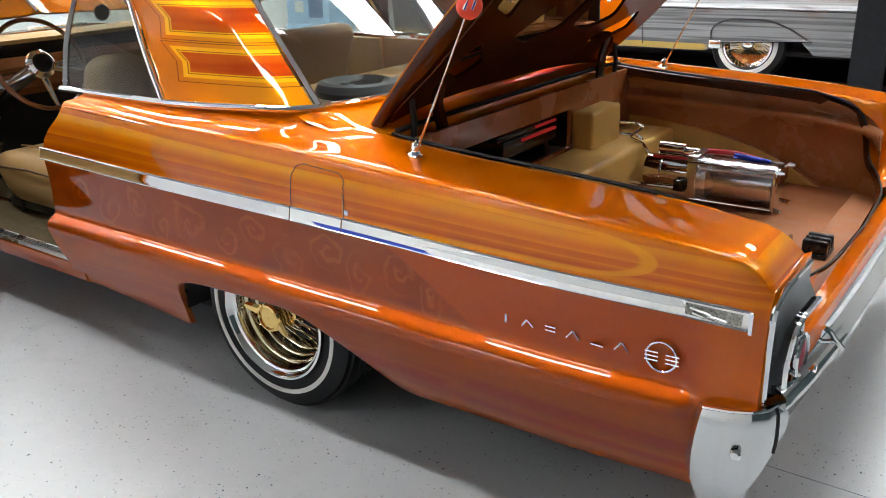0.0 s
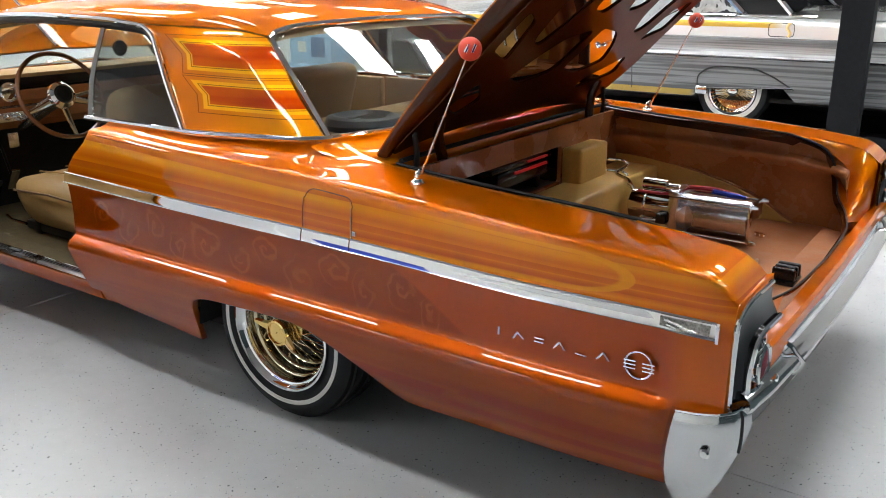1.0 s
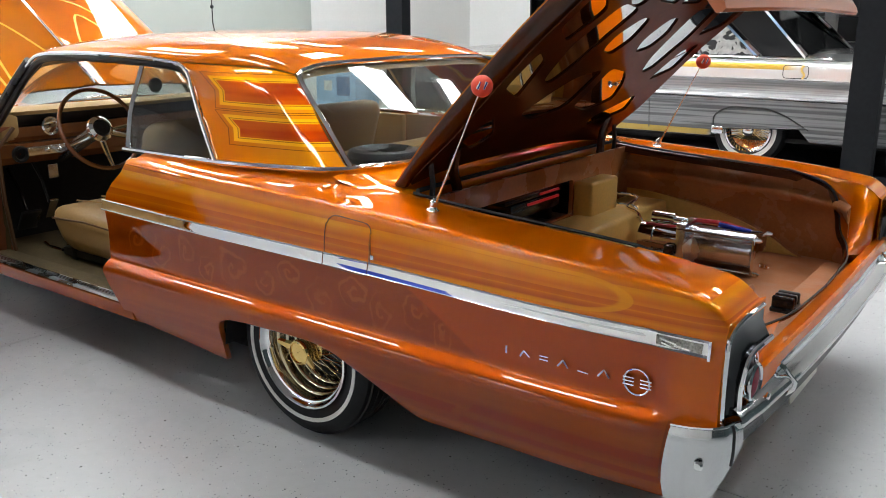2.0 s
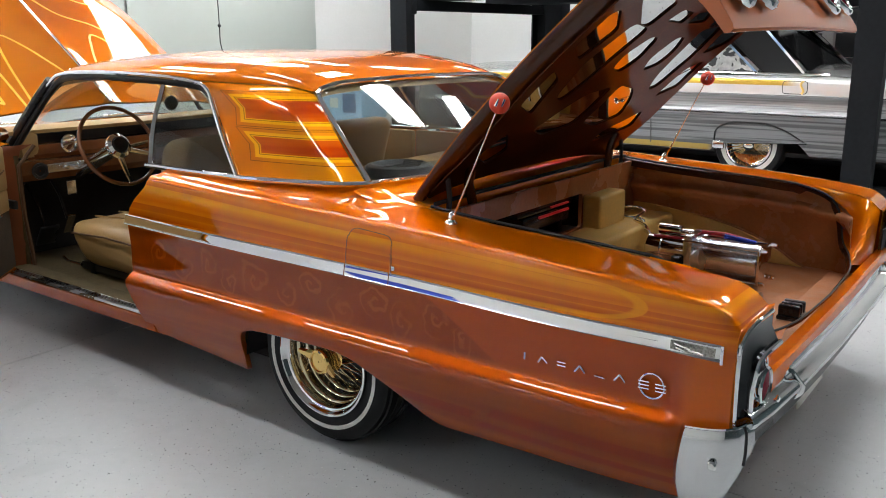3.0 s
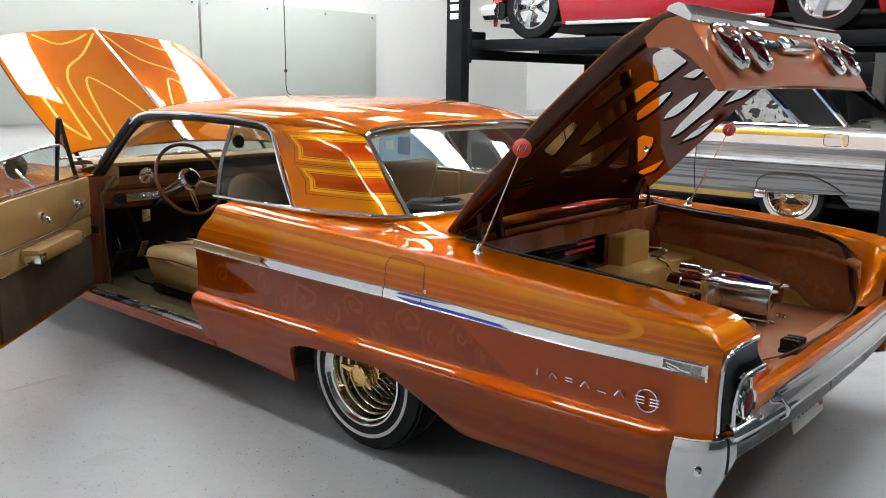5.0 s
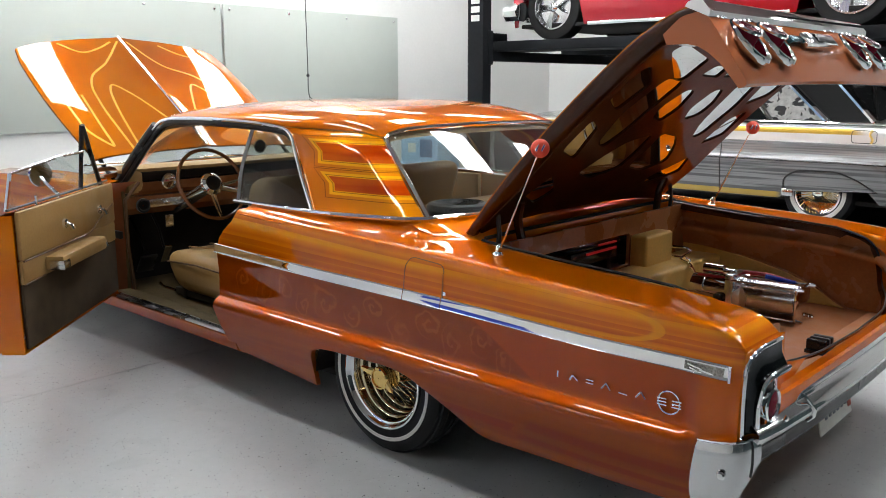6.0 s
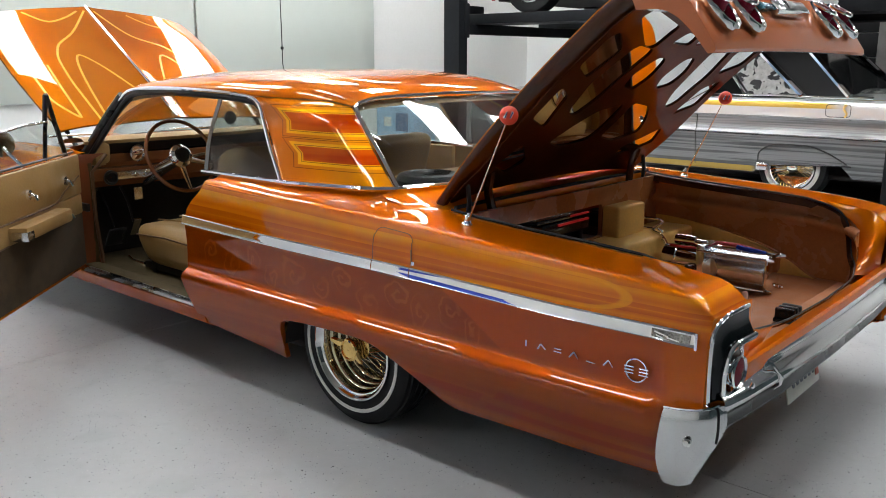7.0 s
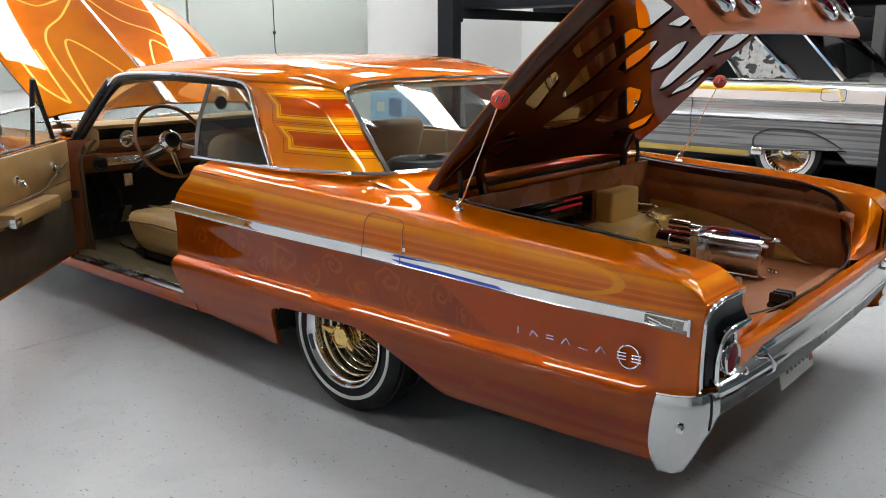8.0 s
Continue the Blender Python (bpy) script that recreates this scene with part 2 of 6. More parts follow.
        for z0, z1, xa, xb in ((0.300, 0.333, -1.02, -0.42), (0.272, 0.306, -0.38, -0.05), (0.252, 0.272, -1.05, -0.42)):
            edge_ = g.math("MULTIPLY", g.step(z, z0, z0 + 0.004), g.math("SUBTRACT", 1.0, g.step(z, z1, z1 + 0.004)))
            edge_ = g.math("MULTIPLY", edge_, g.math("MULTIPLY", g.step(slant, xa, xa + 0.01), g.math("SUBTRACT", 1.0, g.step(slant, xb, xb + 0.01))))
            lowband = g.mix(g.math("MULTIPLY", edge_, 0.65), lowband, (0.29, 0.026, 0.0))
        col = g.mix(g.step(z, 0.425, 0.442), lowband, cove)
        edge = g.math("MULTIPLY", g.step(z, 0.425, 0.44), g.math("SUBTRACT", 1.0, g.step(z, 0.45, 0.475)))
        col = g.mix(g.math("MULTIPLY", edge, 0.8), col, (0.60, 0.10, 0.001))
        tail = g.math("SUBTRACT", 1.0, g.step(x, -1.28, -1.22))
        col = g.mix(tail, col, (0.56, 0.105, 0.0))
        col = g.mix(g.step(z, 0.625, 0.645), col, upper)
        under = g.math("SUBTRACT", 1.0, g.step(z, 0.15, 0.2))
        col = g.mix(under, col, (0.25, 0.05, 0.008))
    elif kind == "roof":
        col = g.mix(g.step(streak, 0.35, 0.7), (0.43, 0.100, 0.001), (0.53, 0.150, 0.002))
    elif kind == "brown":
        col = g.mix(g.step(cloud, 0.3, 0.7), (0.048, 0.012, 0.003), (0.072, 0.019, 0.005))
        g.b.inputs["Metallic"].default_value, g.b.inputs["Roughness"].default_value = 0.3, 0.35
    else:
        col = base
    flake = g.noise(pos, 1400.0, 1.0)
    col = g.mix(g.math("MULTIPLY", g.step(flake, 0.62, 0.75), 0.12), col, (0.9, 0.45, 0.05))
    g.link(col, g.b.inputs["Base Color"])
    return mat


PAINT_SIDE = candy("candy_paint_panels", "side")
PAINT_ROOF = candy("candy_paint_roof", "roof")
PAINT = candy("candy_paint", "plain")
PAINT_BROWN = candy("root_beer_paint", "brown")
CHROME = material("chrome", (0.90, 0.905, 0.91), 0.03, 1.0, spread=0.02, scale=30)
CHROME_SOFT = material("worn_chrome", (0.74, 0.75, 0.76), 0.22, 1.0, spread=0.08, scale=25, grain=0.06)
GOLD_CHROME = material("gold_toned_chrome", (0.60, 0.52, 0.37), 0.06, 1.0, spread=0.03)
GOLD = material("gold_plate", (0.78, 0.54, 0.20), 0.10, 1.0, spread=0.05)
RUBBER = material("tyre_rubber", (0.007, 0.007, 0.008), 0.72, grain=0.25, scale=60, bump=0.3, spread=0.1)
SEAL = material("black_seal", (0.010, 0.010, 0.010), 0.45, grain=0.2, spread=0.1)
WHITEWALL = material("whitewall_rubber", (0.72, 0.71, 0.67), 0.55, grain=0.05, scale=50)
BLACK = material("black_trim", (0.012, 0.012, 0.013), 0.35, grain=0.3, spread=0.12)
TAN = material("tan_leather", (0.34, 0.20, 0.068), 0.45, grain=0.10, scale=90, bump=0.35, spread=0.1)
BROWN_LEATHER = material("brown_leather", (0.43, 0.165, 0.06), 0.27, grain=0.14, scale=80, bump=0.35, spread=0.12)
CARPET = material("tan_carpet", (0.085, 0.060, 0.024), 0.95, grain=0.3, scale=220, bump=0.9)
BOOT_MAT = material("brown_boot_lining", (0.43, 0.165, 0.064), 0.55, grain=0.16, scale=160, bump=0.5, spread=0.1)
TRUNK_TAN = material("pale_tan_vinyl", (0.76, 0.47, 0.13), 0.45, grain=0.10, scale=90, bump=0.35, spread=0.1)
BRUSHED = material("brushed_aluminium", (0.55, 0.55, 0.54), 0.28, 1.0, grain=0.08, scale=60, spread=0.08)
WOOD = material("varnished_wood", (0.16, 0.055, 0.018), 0.25, coat=0.6, grain=0.3, scale=14)
PIPING = material("dark_brown_piping", (0.11, 0.052, 0.022), 0.5, grain=0.1)
TINTED = material("tinted_glass", (0.42, 0.46, 0.44), 0.0, trans=1.0, ior=1.45)
GLASS = material("clear_glass", (0.74, 0.79, 0.77), 0.0, trans=1.0, ior=1.45)
LENS_RED = material("red_lens", (0.15, 0.004, 0.016), 0.25, grain=0.2, scale=200, ior=1.2)
WALL_PAINT = material("white_wall_paint", (0.80, 0.80, 0.78), 0.6, grain=0.03, scale=30, bump=0.1, spread=0.1)
WALL_GREY = material("dark_teal_wall_paint", (0.05, 0.075, 0.08), 0.6, grain=0.05, scale=20)
CEIL_PAINT = material("ceiling_grey", (0.30, 0.30, 0.30), 0.8, grain=0.03, scale=20)
LIFT_BLACK = material("black_powder_coat", (0.008, 0.009, 0.011), 0.62, grain=0.3, scale=30, bump=0.2, spread=0.10, ior=1.25)
LAMP = material("lamp_tube", (0.96, 0.99, 1.0), 0.5, emit=30.0)


def floor_material():
    """Grey epoxy with chips of flake, a soft gloss and faint scuffs."""
    mat = material("grey_epoxy", (0.40, 0.41, 0.415), 0.28, spread=0.0)
    g = Net(mat)
    pos = g.node("ShaderNodeTexCoord").outputs["Object"]
    cloud, fine = g.noise(pos, 0.8, 5.0), g.noise(pos, 30.0, 4.0)
    col = g.mix(g.step(cloud, 0.2, 0.85), (0.50, 0.51, 0.515), (0.57, 0.58, 0.585))
    col = g.mix(g.math("MULTIPLY", fine, 0.14), col, (0.25, 0.26, 0.26))
    col = g.mix(g.math("MULTIPLY", g.step(g.noise(pos, 5.0, 6.0, 0.6), 0.5, 0.75), 0.22), col, (0.33, 0.34, 0.34))
    for scale, limit, tone in ((70.0, 0.105, (0.03, 0.03, 0.032)), (85.0, 0.08, (0.74, 0.74, 0.71)), (120.0, 0.12, (0.08, 0.12, 0.13))):
        v = g.node("ShaderNodeTexVoronoi", Scale=scale, Randomness=1.0)
        g.link(g.stretch(pos, 1.0, 1.0, 0.0), v.inputs["Vector"])
        pick = g.node("ShaderNodeSeparateXYZ")
        g.link(v.outputs["Color"], pick.inputs[0])
        patchy = g.noise(g.stretch(pos, 1.0, 1.0, 0.0), 1.3, 2.0)
        keep = g.math("GREATER_THAN", g.math("ADD", pick.outputs[0], g.math("MULTIPLY", patchy, 0.70)), 1.08)
        spot = g.math("LESS_THAN", v.outputs["Distance"], g.math("MULTIPLY", pick.outputs[1], limit * 2))
        col = g.mix(g.math("MULTIPLY", keep, spot), col, tone)
    g.link(col, g.b.inputs["Base Color"])
    rough = g.math("ADD", 0.20, g.math("MULTIPLY", g.noise(pos, 2.2, 5.0), 0.10))
    g.link(rough, g.b.inputs["Roughness"])
    bp = g.node("ShaderNodeBump", Strength=0.12, Distance=0.003)
    g.link(g.noise(pos, 22.0, 3.0), bp.inputs["Height"])
    g.link(bp.outputs[0], g.b.inputs["Normal"])
    return mat


FLOOR = floor_material()
XF, XB, YR, YL, TOP = 5.3, -6.0, -7.6, 6.5, 4.1

# ---- room ----
bm = bmesh.new()
JOINT = 1.585
for x0, x1 in ((XB, JOINT - 0.002), (JOINT + 0.002, XF)):
    for y0, y1 in ((YR, 0.438), (0.442, YL)):
        box(x0, x1, y0, y1, -0.1, 0.0, bm=bm)
    box(x0, x1, 0.438, 0.442, -0.1, -0.006, bm=bm)
box(JOINT - 0.002, JOINT + 0.002, YR, YL, -0.1, -0.004, bm=bm)
solo("floor", bm, FLOOR, "grey epoxy floor with dark flakes", kind="structure")
solo("wall_front", box(XF, XF + 0.15, YR, YL, 0, TOP), WALL_PAINT, "plain white painted wall", kind="structure")
solo("wall_right", box(XB, XF, YR - 0.15, YR, 0, TOP), WALL_PAINT, "plain white painted wall", kind="structure")
solo("wall_left", box(XB, XF, YL, YL + 0.15, 0, TOP), WALL_PAINT, "plain white painted wall", kind="structure")
solo("wall_rear", box(XB - 0.15, XB, YR, YL, 0, TOP), WALL_GREY, "plain dark teal-grey wall", kind="structure")
solo("ceiling", box(XB, XF, YR, YL, TOP, TOP + 0.1), CEIL_PAINT, "plain grey ceiling", kind="structure")

SHUTTER = material("black_shutter_paint", (0.012, 0.013, 0.015), 0.6, grain=0.3, scale=12)
sh = thing("roller_shutter", "black slatted roller shutter on the wall", "shutter", kind="structure")
for k in range(10):
    part("slat", box(-1.60, 2.35, YR + 0.002, YR + 0.035, 0.02 + k * 0.27, 0.28 + k * 0.27, 0.006), SHUTTER, sh)
STEEL = material("grey_steel", (0.36, 0.36, 0.35), 0.45, 0.4, grain=0.1)
solo("steel_column", box(0.36, 0.48, YR + 0.04, YR + 0.16, 0.0, TOP, 0.008), STEEL, "plain grey steel column beside the shutter", kind="structure")

HOUSING = material("lamp_housing", (0.7, 0.7, 0.7), 0.4, grain=0.04)


def ceiling_panel(wide, hx=0.61, hy=0.45):
    """A rectangular lamp, long along x: two bright strips, or one full panel."""
    ob = thing("ceiling_light", "bright white rectangular ceiling panel lamp" if wide else "white long strip ceiling lamp", "lamp", "ceiling lights")
    b = bmesh.new()
    for q in ((-hx, hx, -hy, -hy + 0.03), (-hx, hx, hy - 0.03, hy), (-hx, -hx + 0.03, -hy + 0.03, hy - 0.03), (hx - 0.03, hx, -hy + 0.03, hy - 0.03)):
        box(*q, -0.04, 0.0, bm=b)
    part("frame", b, HOUSING, ob)
    if wide:
        part("diffuser", box(-hx + 0.03, hx - 0.03, -hy + 0.03, hy - 0.03, -0.03, -0.005), LAMP, ob)
    else:
        part("reflector", box(-hx + 0.03, hx - 0.03, -hy + 0.03, hy - 0.03, -0.012, -0.004), HOUSING, ob)
        part("strip", box(-hx + 0.04, hx - 0.04, -0.13, 0.13, -0.03, -0.013, 0.004), LAMP, ob)
    return ob


small_panel = ceiling_panel(True, 0.44, 0.36)
small_panel.matrix_basis = pose(0.93, -2.95, TOP)
panel = ceiling_panel(True, 0.61, 0.50)
panel.matrix_basis = pose(4.60, -2.90, TOP)
copy_thing(panel, pose(4.40, 0.02, TOP))
copy_thing(small_panel, pose(2.35, -2.65, TOP))
strip_lamp = ceiling_panel(False, 0.63, 0.22)
strip_lamp.matrix_basis = pose(0.66, 1.50, TOP)
places = [(2.86, 1.50), (4.65, 1.50), (-1.45, 1.50)]
# added unseen lamp to lift the trunk, bumper and floor behind the car
places += [(-3.25, -0.55)]
# two added unseen lamps that brighten the left wall mirrored in the side moulding
places += [(2.4, 5.8), (4.3, 5.8)]
places += [(-1.3, -0.55), (0.80, -1.0), (2.6, -0.55)]
places += [(x, -2.45) for x in (-3.25, -1.3)]
places += [(x, y) for y in (-4.35, -6.25) for x in (-3.25, -1.3, 0.65, 2.6, 4.55) if (x, y) not in ((-3.25, -6.25), (0.65, -6.25), (4.55, -6.25))]
for x, y in places:
    copy_thing(strip_lamp, pose(x, y, TOP))

BANNER = material("blue_banner_cloth", (0.03, 0.06, 0.42), 0.6, grain=0.1, scale=8)
solo("wall_banner", box(3.0, 4.7, YL - 0.012, YL - 0.002, 1.05, 2.9, 0.002), BANNER, "plain blue banner on the wall", "banner")


# ---- the orange car: X ahead, Y to its left, rear axle near x = 0 ----
CAR = thing("car", "copper orange candy-painted lowrider hardtop coupe with open door, hood and trunk", "car")

ZSH = curve([(-1.37, 0.672), (-1.352, 0.690), (-1.325, 0.716), (-1.28, 0.738), (-0.96, 0.768), (-0.48, 0.793), (0.0, 0.813), (0.33, 0.820), (0.97, 0.838), (2.2, 0.838), (3.2, 0.82), (3.8, 0.79)])
YIN = curve([(-1.40, 0.72), (-0.2, 0.72), (-0.05, 0.75), (0.1, 0.80), (0.25, 0.842), (0.42, 0.866), (0.97, 0.868), (2.2, 0.80), (2.5, 0.74), (3.8, 0.72)])
ZIN = curve([(-1.37, 0.680), (-1.352, 0.698), (-1.325, 0.722), (-1.28, 0.742), (-0.96, 0.770), (-0.45, 0.800), (-0.2, 0.826), (-0.05, 0.856), (0.42, 0.858), (0.97, 0.856), (2.2, 0.852), (3.0, 0.845), (3.8, 0.81)])
LOWER = curve([(0.12, 0.890), (0.20, 0.925), (0.28, 0.957), (0.34, 0.979), (0.38, 0.991), (0.400, 0.9970), (0.408, 0.9975)])
COVE = curve([(0.4474, 0.9632), (0.4486, 0.9614), (0.4514, 0.9596), (0.4574, 0.9580), (0.475, 0.9585), (0.54, 0.957), (0.60, 0.962), (0.66, 0.970), (0.72, 0.970), (0.80, 0.960)])


def SIDE(z):
    """The flank's half width: tucked in below, a rounded ridge that flattens above, then the cove and the upper panel."""
    if z <= 0.408:
        return LOWER(z)
    if z < 0.4306:
        return 0.9675 + math.sqrt(0.03 ** 2 - (z - 0.408) ** 2)
    if z < 0.4474:
        return 0.8953 + math.sqrt(0.14 ** 2 - (z - 0.3250) ** 2)
    return COVE(z)


PLAIN = curve([(0.12, 0.890), (0.20, 0.925), (0.30, 0.960), (0.40, 0.975), (0.48, 0.977), (0.66, 0.970), (0.72, 0.972), (0.80, 0.966)])
GAP_X = curve([(0.20, 0.955), (0.28, 0.965), (0.45, 0.985), (0.60, 0.980), (0.69, 0.960), (0.77, 0.892), (0.80, 0.860), (0.86, 0.835)])


def side_y(x, z):
    fade = smooth(-1.255, -1.20, x)
    y = SIDE(z) * fade + PLAIN(z) * (1 - fade)
    return y - 0.022 * smooth(-0.9, -1.4, x) - 0.03 * smooth(2.2, 3.8, x)


def section(x, low):
    """The panel's cut at x from its inner top edge down to the height low: (y, z) pairs."""
    zs = ZSH(x)
    ys = side_y(x, zs - 0.05)
    out = [(YIN(x), ZIN(x))]
    a, b = YIN(x), ys - 0.062
    out += [(a + (b - a) * t, ZIN(x) + (zs + 0.004 - ZIN(x)) * t ** 0.8) for t in (0.12, 0.35, 0.7, 1.0)]
    out += [(ys - 0.036, zs + 0.003), (ys - 0.026, zs + 0.0015), (ys - 0.0195, zs - 0.002), (ys - 0.0160, zs - 0.009), (ys - 0.005, zs - 0.046)]
    top = zs - 0.052
    mid = max(0.485, low + 0.04) if low < 0.4 else low + 0.09
    out += [(side_y(x, z), z) for z in [top + (mid - top) * k / 8 for k in range(1, 9)]]
    knee = max(0.402, low + 0.006)
    out += [(side_y(x, z), z) for z in [mid + (knee - mid) * k / 44 for k in range(1, 45)]]
    out += [(side_y(x, z), z) for z in [knee + (low - knee) * k / 7 for k in range(1, 8)]]
    tuck = [(side_y(x, low) - 0.004, low - 0.004), (side_y(x, low) - 0.022, low - 0.003)]
    return out + tuck


ARCH = curve([(-0.50, 0.205), (-0.47, 0.214), (-0.37, 0.272), (-0.266, 0.328), (-0.18, 0.366), (-0.10, 0.378), (0.142, 0.372), (0.27, 0.362), (0.325, 0.345), (0.352, 0.310), (0.372, 0.235), (0.392, 0.165)])
UNDER = curve([(-1.40, 0.44), (-1.356, 0.43), (-1.335, 0.36), (-1.31, 0.25), (-1.27, 0.216), (-0.87, 0.212), (-0.50, 0.203), (0.39, 0.165), (0.55, 0.180), (0.77, 0.198), (1.02, 0.208), (2.2, 0.205), (3.8, 0.22)])


def low_edge(x):
    return ARCH(x) if -0.50 < x < 0.392 else UNDER(x)


def steps(a, b, n):
    return [a + (b - a) * i / n for i in range(n + 1)]


def quarter(sign):
    xs = [-1.356, -1.350, -1.34, -1.325, -1.305] + steps(-1.28, -1.19, 14) + steps(-1.16, -0.52, 22) + steps(-0.49, 0.25, 30) + steps(0.27, 0.395, 18) + steps(0.42, 0.78, 10)
    rows = [[V(x, sign * y, z) for y, z in section(x, low_edge(x))] for x in xs]
    for k in steps(0.15, 1.0, 6):
        rows.append([V(0.80 + (GAP_X(z) - 0.80) * k, sign * y, z) for y, z in section(0.80 + 0.16 * k, low_edge(0.9))])
    # returned edge of the panel in the door opening
    rows.append([p + V(-0.004, -0.004 * sign, 0) for p in rows[-1]])
    rows.append([p + V(-0.012, -0.03 * sign, 0) for p in rows[-2]])
    return loft(rows)


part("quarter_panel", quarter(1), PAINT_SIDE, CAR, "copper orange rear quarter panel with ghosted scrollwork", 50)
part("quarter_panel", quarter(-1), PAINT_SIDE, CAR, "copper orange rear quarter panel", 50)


def front_wing(sign):
    rows = [[V(x, sign * y, z) for y, z in section(x, UNDER(x) if not 2.66 < x < 3.42 else 0.36)] for x in steps(2.14, 3.8, 50)]
    return loft(rows)


for s in (1, -1):
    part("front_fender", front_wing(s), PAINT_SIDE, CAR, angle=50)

# rear fender end caps behind the chrome bezels, and the tail panel
for s in (1, -1):
    sec = section(-1.356, UNDER(-1.356))
    pts = [V(-1.356, s * y, z) for y, z in sec]
    inner = [V(-1.366, s * 0.70, z) for y, z in sec]
    part("fender_end", loft([pts, [(a * 0.9 + b * 0.1) + V(-0.002, 0, 0) for a, b in zip(pts, inner)], inner]), PAINT, CAR, angle=50)
rows = []
for y in steps(-0.87, 0.87, 40):
    bow = -0.015 * (1 - (y / 0.93) ** 2)
    rows.append([V(-1.345, y, 0.50), V(-1.352, y, 0.530), V(-1.372 + bow, y, 0.534), V(-1.382 + bow, y, 0.528), V(-1.390 + bow, y, 0.50), V(-1.390 + bow, y, 0.47), V(-1.375 + bow, y, 0.445), V(-1.34, y, 0.44)])
part("tail_panel", loft(rows), PAINT, CAR, "copper orange panel under the trunk opening")

# ---- roof, pillars ----
ZC = curve([(1.98, 1.165), (1.90, 1.212), (1.75, 1.248), (1.5, 1.272), (1.15, 1.286), (0.8, 1.283), (0.58, 1.268), (0.42, 1.236), (0.33, 1.200), (0.29, 1.172)])
ZE = curve([(1.98, 1.140), (1.88, 1.183), (1.75, 1.192), (1.48, 1.198), (1.11, 1.190), (0.86, 1.176), (0.6, 1.172), (0.42, 1.168), (0.29, 1.150)])
YE = curve([(1.98, 0.63), (1.88, 0.655), (1.5, 0.668), (0.9, 0.668), (0.6, 0.655), (0.29, 0.622)])


def roof_rows(sag=0.0, inset=0.0):
    rows = []
    for x in steps(0.29, 1.98, 60):
        ye, ze, zc = YE(x) - inset, ZE(x) - sag, ZC(x) - sag
        row = []
        for i in range(-24, 25):
            t = i / 24
            a = abs(t)
            row.append(V(x + 0.05 * (1 - a ** 2) * smooth(1.5, 1.98, x), ye * math.copysign(1 - (1 - a) ** 1.25, t), ze + (zc - ze) * (1 - a ** 3.2) ** 0.72))
        rows.append(row)
    return rows


part("roof", loft(roof_rows()), PAINT_ROOF, CAR, "copper orange roof with long light reflections", 50)
HEADLINER = material("tan_headliner", (0.45, 0.33, 0.19), 0.8, grain=0.06, scale=120, bump=0.3)
part("headliner", loft(roof_rows(0.03, 0.02)), HEADLINER, CAR)

BASE = [V(0.42, 0.868, 0.862), V(0.32, 0.862, 0.864), V(0.18, 0.834, 0.866), V(0.05, 0.806, 0.868), V(0.0, 0.788, 0.868), V(-0.054, 0.738, 0.868)]
FRONT_EDGE = [V(0.86, 0.662, 1.172), V(0.79, 0.676, 1.145), V(0.735, 0.700, 1.090), V(0.60, 0.774, 0.995), V(0.42, 0.868, 0.862)]


def sail(sign):
    """The broad rear roof pillar."""
    n, k = 110, 30
    bot, fr = spline(BASE, n), spline(FRONT_EDGE, k)
    top = [V(x, YE(x) + 0.001, ZE(x) - 0.004) for x in steps(0.86, 0.29, n)]
    rear = spline([V(0.29, 0.622, 1.150), V(0.20, 0.655, 1.075), V(0.08, 0.70, 0.975), V(-0.054, 0.738, 0.868)], k)
    # a straight ridge runs down the pillar; flat faces on both sides meet it in a narrow round
    cut = int(n * 0.74)
    kb = min(range(n + 1), key=lambda q: abs(bot[q].x - 0.005))

    def cross(a, c, w, u):
        if u < 0.74:
            return a.lerp(c, u / 0.74)
        return c.lerp(w, (u - 0.74) / 0.26)

    us = [i / n for i in range(n + 1)]
    ridge = [top[cut].lerp(bot[kb], j / k) + V(0, 0.034 * smooth(0, 0.3, j / k) * (1 - (j / k) ** 2), 0) for j in range(k + 1)]
    bow0 = [top[i] - cross(fr[0], ridge[0], rear[0], us[i]) for i in range(n + 1)]
    bow1 = [bot[i] - cross(fr[k], ridge[k], rear[k], us[i]) for i in range(n + 1)]
    rows = []
    for j in range(k + 1):
        v = j / k
        raw = [cross(fr[j], ridge[j], rear[j], u) + bow0[i] * (1 - v) ** 3 + bow1[i] * v ** 6 for i, u in enumerate(us)]
        row = []
        for i in range(n + 1):
            lo, hi = max(i - 4, 0), min(i + 4, n)
            r_ = min(i - lo, hi - i)
            p = sum((raw[q] for q in range(i - r_, i + r_ + 1)), V(0, 0, 0)) / (2 * r_ + 1)
            p.y += 0.006 * math.sin(math.pi * v) * math.sin(math.pi * min(us[i] / 0.74, 1.0))
            row.append(V(p.x, sign * p.y, p.z))
        rows.append(row)
    return loft(rows)


